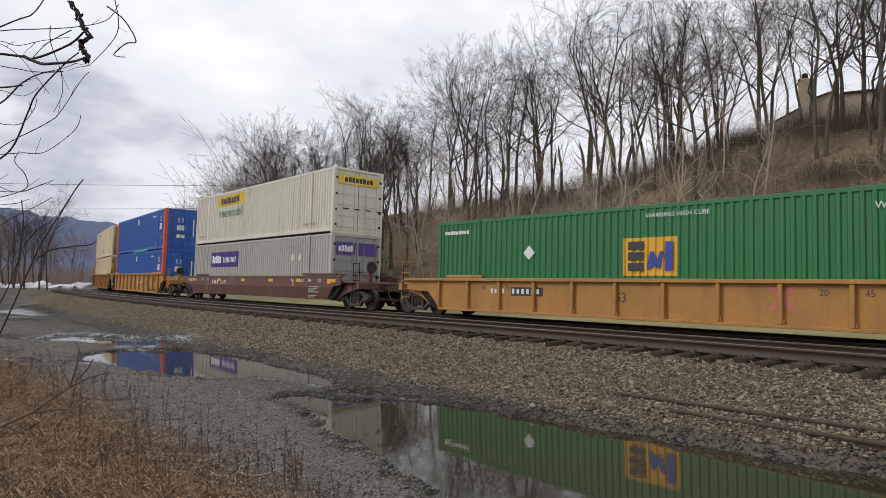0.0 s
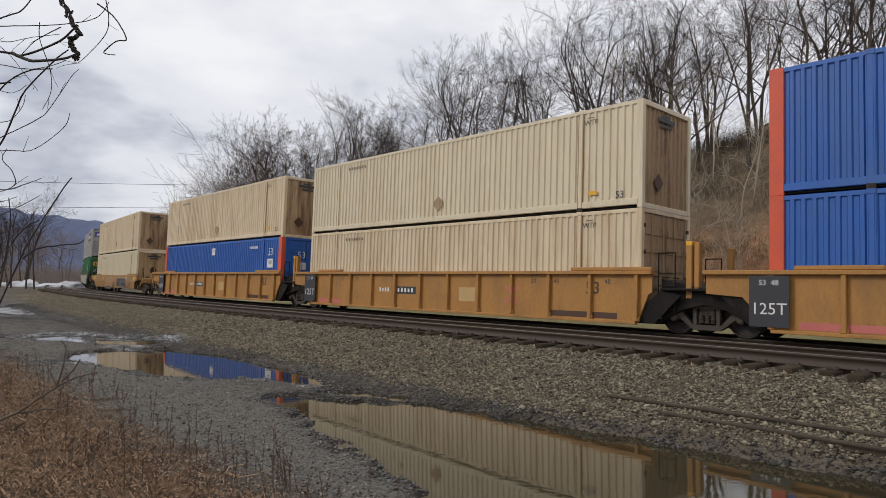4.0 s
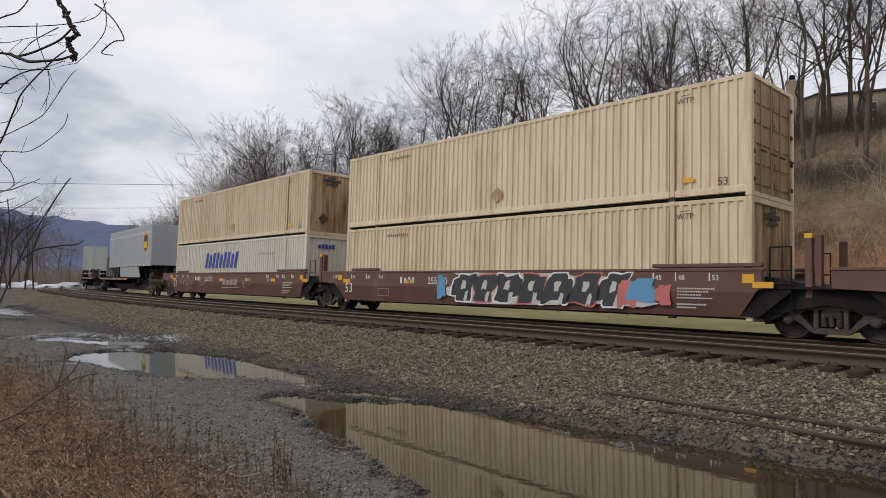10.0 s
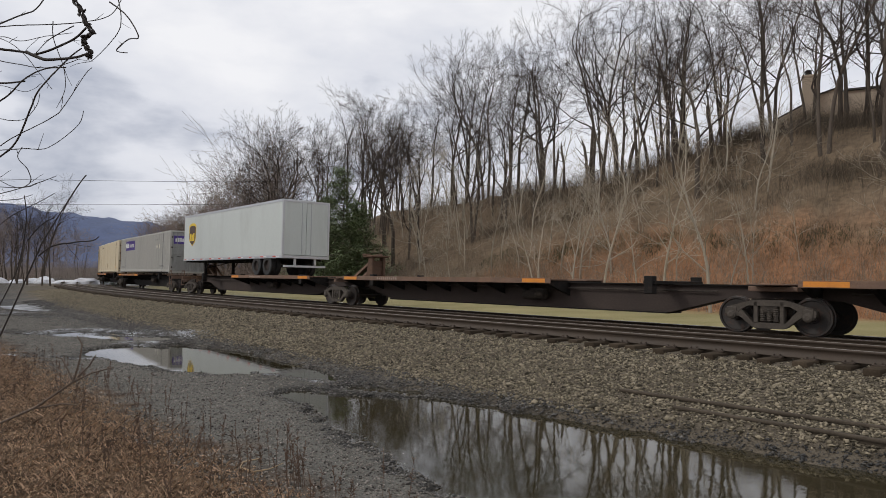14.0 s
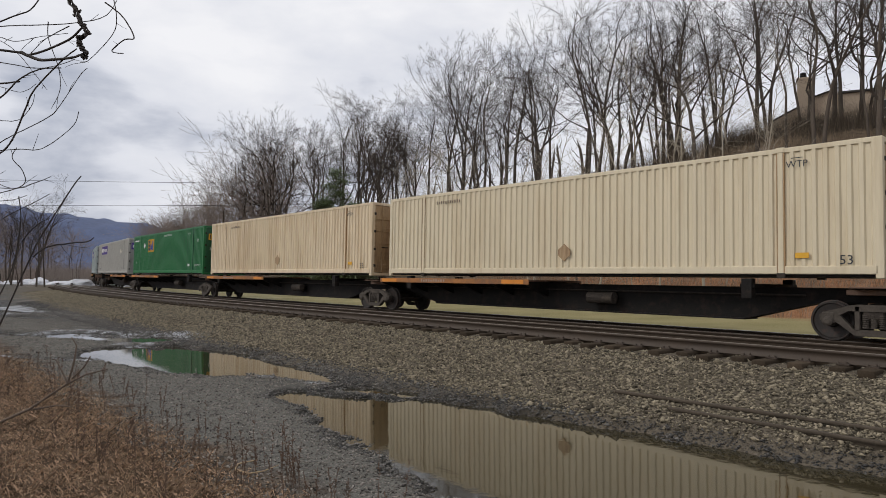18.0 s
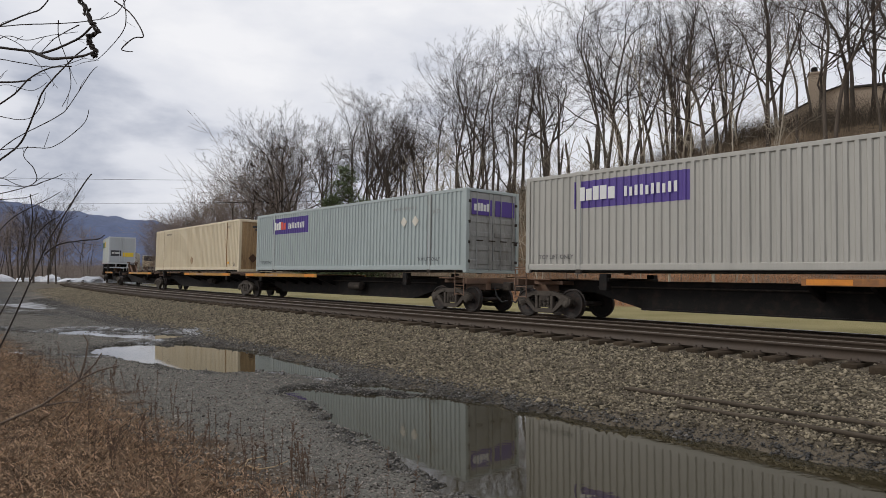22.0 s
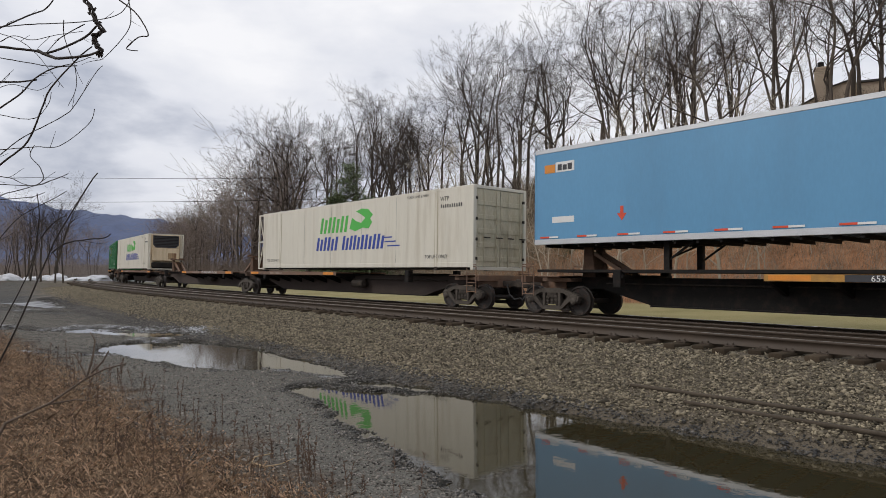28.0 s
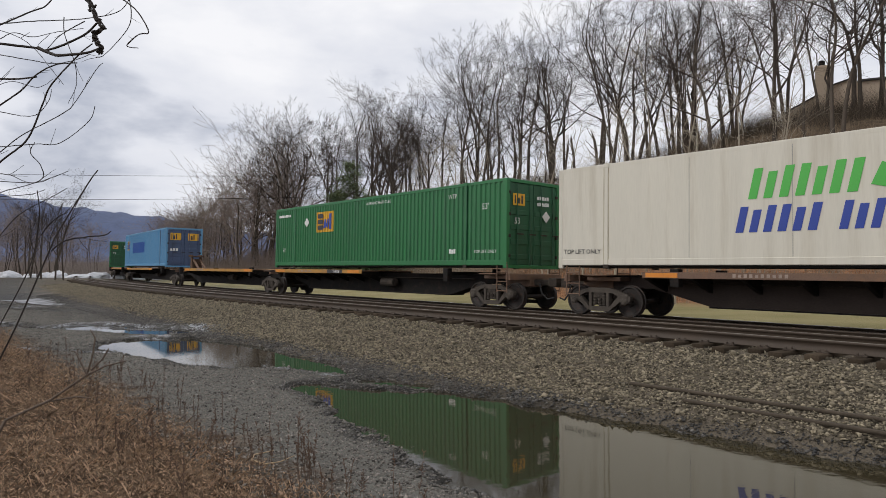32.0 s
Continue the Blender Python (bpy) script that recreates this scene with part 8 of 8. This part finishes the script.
# ---- the verge: litter, grass, dead weeds, the bush that hangs in ----
def verge_grass(n, seed):
    g = np.random.default_rng(seed)
    s = -11 + 22 * g.random(n) ** 1.5
    d = 13.1 + 4.6 * g.random(n)
    th = np.interp(s, _s, _th)
    x = np.interp(s, _s, _x) - np.sin(th) * d
    y = np.interp(s, _s, _y) + np.cos(th) * d
    ok = (y > 2.2) & (13.3 + 0.7 * g.random(n) + 0.35 * wobble(x, y, 1.1, 6.0) + 0.3 * wobble(x, y, 5.0, 1.0) < d)
    x, y = x[ok], y[ok]
    n = len(x)
    z = height(x, y) - 0.01
    a, h = g.uniform(0, 6.283, n), g.uniform(0.012, 0.07, n) * (1 + 0.8 * (g.random(n) < 0.06))
    lean, w = g.uniform(0.2, 1.6, n) * h, g.uniform(0.0014, 0.0042, n)
    flat = g.random(n) < 0.45
    h[flat] *= 0.25
    w[flat] *= 2.2
    ux, uy = np.cos(a), np.sin(a)
    A = np.stack([x - uy * w, y + ux * w, z], -1)
    B = np.stack([x + uy * w, y - ux * w, z], -1)
    C = np.stack([x + ux * lean * 0.5 + uy * w * 0.7, y + uy * lean * 0.5 - ux * w * 0.7, z + h * 0.65 + 0.008], -1)
    D = np.stack([x + ux * lean, y + uy * lean, z + h + 0.004], -1)
    V = np.stack([A, B, C, D], 1).reshape(-1, 3)
    F = (np.array([[0, 1, 2], [0, 2, 3]])[None] + (np.arange(n) * 4)[:, None, None]).reshape(-1, 3)
    ob = part("verge_grass", raw("verge_grass", V, F), m_dry)
    tagged(ob, "matted russet dead grass and leaf litter", "grass", kind="stuff")


verge_grass(100000, 12)


def leaf_litter(n, seed):
    """Curled dead leaves, folded along the midrib, lying at all angles."""
    g = np.random.default_rng(seed)
    s = -11 + 24 * g.random(n) ** 1.5
    d = 13.0 + 4.8 * g.random(n)
    th = np.interp(s, _s, _th)
    x = np.interp(s, _s, _x) - np.sin(th) * d
    y = np.interp(s, _s, _y) + np.cos(th) * d
    ok = (y > 2.2) & (13.1 + 0.9 * g.random(n) + 0.35 * wobble(x, y, 1.1, 6.0) + 0.3 * wobble(x, y, 5.0, 1.0) < d)
    x, y = x[ok], y[ok]
    n = len(x)
    z = height(x, y) + g.uniform(0.0, 0.02, n)
    ln, wd = g.uniform(0.007, 0.022, n), g.uniform(0.35, 0.6, n)
    a, tip, roll = g.uniform(0, 6.283, n), g.normal(0, 0.45, n), g.normal(0, 0.5, n)
    u = np.stack([np.cos(a) * np.cos(tip), np.sin(a) * np.cos(tip), np.sin(tip)], -1)
    w0 = np.stack([-np.sin(a), np.cos(a), 0 * a], -1)
    up = np.cross(u, w0)
    w = w0 * np.cos(roll)[:, None] + up * np.sin(roll)[:, None]
    nn = np.cross(u, w)
    c = np.stack([x, y, z], -1)
    L, W = ln[:, None], (ln * wd)[:, None]
    curl = g.uniform(0.1, 0.5, n)[:, None]
    V = np.stack([c - u * L, c + u * L + nn * L * curl, c + w * W + nn * W * 0.6, c - w * W + nn * W * 0.6], 1).reshape(-1, 3)
    F = (np.array([[0, 2, 1], [0, 1, 3]])[None] + (np.arange(n) * 4)[:, None, None]).reshape(-1, 3)
    tagged(part("leaf_litter", raw("leaf_litter", V, F), m_litter), "curled dead brown leaves strewn over the verge", "leaves", kind="stuff")


m_litter = M("dead_brown_leaves", (0.21, 0.14, 0.088), 0.85, gloss=0.2, var=0.25, scale=6, bump=0)
island_tint(m_litter, 0.3, 2.2)
leaf_litter(90000, 14)


def dead_weed(x, y, h, seed):
    g = random.Random(seed)
    t = thing("dead_weed", "dead brown weed stalk with seed heads in the verge", "weed", "dead weeds")
    st, hd = Twigs(), Twigs()
    for k in range(g.randrange(1, 3)):
        q, r = grow(g, Vector((g.gauss(0, 0.03), g.gauss(0, 0.03), -0.03)), Vector((g.gauss(0, 0.07), g.gauss(0, 0.07), 1)), h * g.uniform(0.7, 1.05), 0.0035, 6, 0.05)
        st.tube(q, [0.0036 - 0.0003 * j for j in range(len(q))], 4)
        for _ in range(g.randrange(14, 26)):
            i = g.randrange(2, 6)
            p = q[i].lerp(q[i + 1], g.random())
            e = p + Vector((g.gauss(0, 0.016), g.gauss(0, 0.016), g.uniform(0.0, 0.04)))
            hd.tube([p, p.lerp(e, 0.5), e], [0.002, 0.005, 0.002], 4)
    part("stalk", st.mesh("stalk"), m_weed, t)
    part("seed_head", hd.mesh("seed_head"), m_weed, t, "crumbly brown seed heads")["kind"] = "stuff"
    t.location = (x, y, float(height(np.array([x]), np.array([y]))[0]))


def weeds():
    g = random.Random(21)
    for k in range(84):
        s = g.uniform(-10.5, 0.5) if k < 60 else g.uniform(-10.5, -6)
        d = 13.2 + 1.7 * g.random() ** 1.5
        x, y = spot_at(s, d)
        dead_weed(x, y, g.uniform(0.3, 0.7), 100 + k)
    straw = Twigs()
    for k in range(420):
        s, d = g.uniform(-10, 5), 13.7 + 3.6 * g.random()
        x, y = spot_at(s, d)
        if y < 2.5:
            continue
        z = float(height(np.array([x]), np.array([y]))[0])
        q, r = grow(g, Vector((x, y, z)), Vector((g.gauss(0, 0.5), g.gauss(0, 0.5), 0.9)), g.uniform(0.12, 0.38), 0.002, 4, 0.22, -0.12)
        straw.tube(q, [0.0022 - 0.0003 * j for j in range(len(q))], 3)
    tagged(part("dry_stems", straw.mesh("dry_stems"), m_straw), "thin bleached dead stems in the verge", "grass", kind="stuff")


weeds()


def fallen_twig():
    tw = Twigs()
    pts = [(-2.02, 7.32, 0.05), (-2.2, 7.2, 0.03), (-2.17, 7.02, 0.015), (-2.0, 6.93, 0.015), (-1.86, 7.0, 0.03), (-1.74, 7.12, 0.06)]
    g = height(np.array([p[0] for p in pts]), np.array([p[1] for p in pts]))
    tw.tube([Vector((p[0], p[1], p[2] + z + 0.018)) for p, z in zip(pts, g)], [0.006, 0.008, 0.009, 0.008, 0.006, 0.004], 5)
    tagged(part("fallen_twig", tw.mesh("fallen_twig"), m_straw), "bleached bent twig lying on the gravel", "twig")


fallen_twig()


def hanging_bush():
    """Bare shoots of a bush that stands just beside the camera and reaches into the view."""
    g = random.Random(33)
    t = thing("bare_bush", "leafless bush with thin dark arching shoots beside the lane", "bush")
    root = Vector((-3.6, 3.1, float(height(np.array([-3.6]), np.array([3.1]))[0])))
    made = []

    def shoot(r0, *line):
        """An arching shoot: its thickness, then its way sideways and up."""
        k = len(made)
        tw = Twigs()
        ctrl = [Vector((x, 3.3 + 0.04 * math.sin(k * 2.0 + i), z)) for i, (x, z) in enumerate(line)]
        if line[0][0] < -2.2:      # those that come straight from the stems
            lead = (ctrl[0] - ctrl[1]).normalized()
            ctrl = [root + Vector((g.gauss(0, 0.1), g.gauss(0, 0.1), -0.05)), Vector((-3.3, 3.2, 0.6 * line[0][1])), ctrl[0] + lead * 0.4, ctrl[0] + lead * 0.15] + ctrl
        fine = []
        for i in range(len(ctrl) - 1):
            a, b, c, d = ctrl[max(0, i - 1)], ctrl[i], ctrl[i + 1], ctrl[min(len(ctrl) - 1, i + 2)]
            for q in range(7):
                u = q / 7
                fine.append(0.5 * ((2 * b) + (c - a) * u + (2 * a - 5 * b + 4 * c - d) * u * u + (3 * b - a - 3 * c + d) * u ** 3) + Vector((0, 0, g.gauss(0, 0.0005))))
        fine.append(ctrl[-1])
        n = len(fine)
        tw.tube(fine, [r0 * (1.75 - 0.85 * i / n) for i in range(n)], 6)
        for _ in range(2):
            i = g.randrange(n // 3, n - 2)
            ax = (fine[i + 1] - fine[i]).normalized()
            q, r = grow(g, fine[i], ax + Vector((g.gauss(0, 0.7), g.gauss(0, 0.3), g.gauss(0.15, 0.6))), g.uniform(0.02, 0.12), 0.0011, 5, 0.07)
            tw.tube(q, [0.0015 - 0.00013 * j for j in range(len(q))], 4)
        part("shoot", tw.mesh("shoot"), m_bark_dark, t)
        made.append(r0)

    shoot(0.0053, (-2.32, 2.67), (-2.17, 2.66), (-2.09, 2.65), (-1.90, 2.71), (-1.81, 2.76))
    shoot(0.0053, (-2.15, 2.66), (-2.06, 2.62), (-1.99, 2.60), (-1.85, 2.61), (-1.81, 2.64))
    shoot(0.0023, (-2.32, 2.76), (-2.13, 2.77), (-1.90, 2.79), (-1.73, 2.84), (-1.67, 2.93))
    shoot(0.0032, (-2.32, 2.76), (-2.19, 2.84), (-2.11, 2.88), (-2.03, 2.96))
    shoot(0.0023, (-1.73, 2.92), (-1.63, 2.84), (-1.55, 2.72), (-1.59, 2.70), (-1.66, 2.65), (-1.62, 2.65))
    shoot(0.0016, (-1.66, 2.93), (-1.63, 2.81), (-1.66, 2.73), (-1.79, 2.62), (-1.85, 2.61))
    shoot(0.0019, (-2.32, 2.61), (-2.17, 2.59), (-2.07, 2.58), (-1.96, 2.59), (-1.85, 2.61))
    shoot(0.0034, (-2.32, 2.09), (-2.19, 2.19), (-2.09, 2.36), (-2.03, 2.45), (-1.90, 2.60), (-1.85, 2.67))
    shoot(0.0019, (-2.30, 2.12), (-2.17, 2.20), (-1.97, 2.31), (-1.93, 2.38), (-1.85, 2.54), (-1.81, 2.58))
    shoot(0.0019, (-2.30, 2.14), (-2.13, 2.16), (-2.03, 2.17), (-1.88, 2.28), (-1.83, 2.35))
    shoot(0.0047, (-2.34, 2.50), (-2.24, 2.50), (-2.13, 2.50))
    shoot(0.0032, (-2.34, 2.34), (-2.19, 2.42), (-2.11, 2.50), (-2.03, 2.56), (-1.94, 2.58))
    shoot(0.0016, (-2.32, 2.32), (-2.19, 2.30), (-2.14, 2.32), (-2.09, 2.39), (-2.06, 2.44))
    shoot(0.0019, (-2.32, 1.92), (-2.13, 1.98), (-2.11, 2.05), (-2.14, 2.11), (-2.11, 2.16))
    shoot(0.0016, (-2.32, 1.97), (-2.11, 1.96), (-2.03, 1.98), (-1.95, 2.02))
    shoot(0.0014, (-1.97, 2.79), (-1.98, 2.71), (-1.95, 2.58), (-1.95, 2.47), (-1.98, 2.37))
    shoot(0.0017, (-1.90, 2.79), (-2.03, 2.73), (-2.09, 2.65))
    shoot(0.0017, (-2.34, 2.70), (-2.24, 2.72), (-2.13, 2.69), (-2.01, 2.72), (-1.90, 2.75))
    shoot(0.0015, (-2.34, 2.43), (-2.24, 2.47), (-2.13, 2.45), (-2.07, 2.50))
    shoot(0.0014, (-2.35, 2.75), (-2.24, 2.71), (-2.15, 2.64), (-2.07, 2.56), (-1.97, 2.45))
    shoot(0.0032, (-2.31, 1.09), (-2.20, 1.27), (-2.03, 1.62), (-1.99, 1.71), (-1.86, 1.96), (-1.83, 2.03))
    shoot(0.0023, (-2.02, 1.62), (-1.95, 1.67), (-1.86, 1.69), (-1.79, 1.70), (-1.76, 1.72))
    shoot(0.0027, (-2.31, 1.23), (-2.22, 1.44), (-2.16, 1.59), (-2.11, 1.79), (-2.10, 1.92))
    shoot(0.0018, (-2.12, 1.70), (-2.06, 1.75), (-1.99, 1.79), (-1.94, 1.81))
    shoot(0.0020, (-2.30, 1.67), (-2.26, 1.72), (-2.19, 1.81), (-2.05, 1.90), (-1.99, 1.94))
    shoot(0.0017, (-2.31, 1.89), (-2.26, 1.90), (-2.17, 1.91), (-2.09, 1.93))
    shoot(0.0014, (-2.31, 2.01), (-2.26, 2.00), (-2.13, 1.96), (-1.98, 2.00), (-1.95, 2.02))
    shoot(0.0012, (-2.04, 1.60), (-2.02, 1.70), (-1.98, 1.78))
    vine = Twigs()
    rope = [Vector(p) for p in ((-1.9, 3.3, 2.93), (-1.86, 3.3, 2.87), (-1.83, 3.3, 2.8), (-1.79, 3.3, 2.745), (-1.84, 3.3, 2.72), (-1.83, 3.3, 2.68), (-1.8, 3.3, 2.645), (-1.82, 3.3, 2.62))]
    for ph in (0.0, 2.1, 4.2):
        line = []
        for i in range(len(rope) - 1):
            for q in range(6):
                u = i + q / 6
                line.append(rope[i].lerp(rope[i + 1], q / 6) + Vector((math.cos(u * 2.6 + ph), math.sin(u * 2.6 + ph), 0.3 * math.sin(u * 5 + ph))) * 0.009)
        vine.tube(line, [0.0055 + 0.0022 * math.sin(i * 1.9 + ph) for i in range(len(line))], 5)
    for _ in range(34):
        i = g.randrange(1, len(rope) - 1)
        q, r = grow(g, rope[i].lerp(rope[i + 1], g.random()) + Vector((g.gauss(0, 0.007), g.gauss(0, 0.007), 0)), Vector((g.gauss(0, 1), g.gauss(0, 1), g.gauss(0, 1))), 0.022, 0.006, 4, 0.5)
        vine.tube(q, [0.003, 0.0055, 0.006, 0.004, 0.002], 5)
    part("dried_vine", vine.mesh("dried_vine"), m_bark_dark, t, "dried curled vine clump")
    # a lower shoot with side branches
    low = Twigs()
    base = Vector((-3.4, 4.3, float(height(np.array([-3.4]), np.array([4.3]))[0])))
    ctrl = [base, Vector((-3.09, 4.5, 0.476)), Vector((-2.78, 4.5, 0.615)), Vector((-2.53, 4.5, 0.787)), Vector((-2.49, 4.5, 0.93)), Vector((-2.475, 4.5, 1.04)), Vector((-2.51, 4.5, 1.1))]
    low.tube(ctrl, [0.013, 0.011, 0.0095, 0.008, 0.006, 0.005, 0.003], 6)
    for line in (((-2.53, 0.787), (-2.4, 0.85), (-2.26, 0.885)), ((-2.5, 0.82), (-2.42, 0.9), (-2.38, 0.97)), ((-2.53, 0.79), (-2.57, 0.87), (-2.61, 0.945), (-2.64, 0.95)), ((-2.8, 0.605), (-2.6, 0.64), (-2.5, 0.63))):
        low.tube([Vector((x, 4.5, z)) for x, z in line], [0.007, 0.0055, 0.004, 0.003][:len(line)], 5)
    part("shoot", low.mesh("shoot"), m_shoot, t, "lighter brown low shoot")


m_shoot = M("brown_young_bark", (0.13, 0.095, 0.07), 0.85, var=0.3, scale=20, fine=90, bump=0.2)
m_bark_dark = M("dark_bush_bark", (0.035, 0.027, 0.022), 0.8, var=0.35, scale=20, fine=90, bump=0.3)
hanging_bush()


motions()
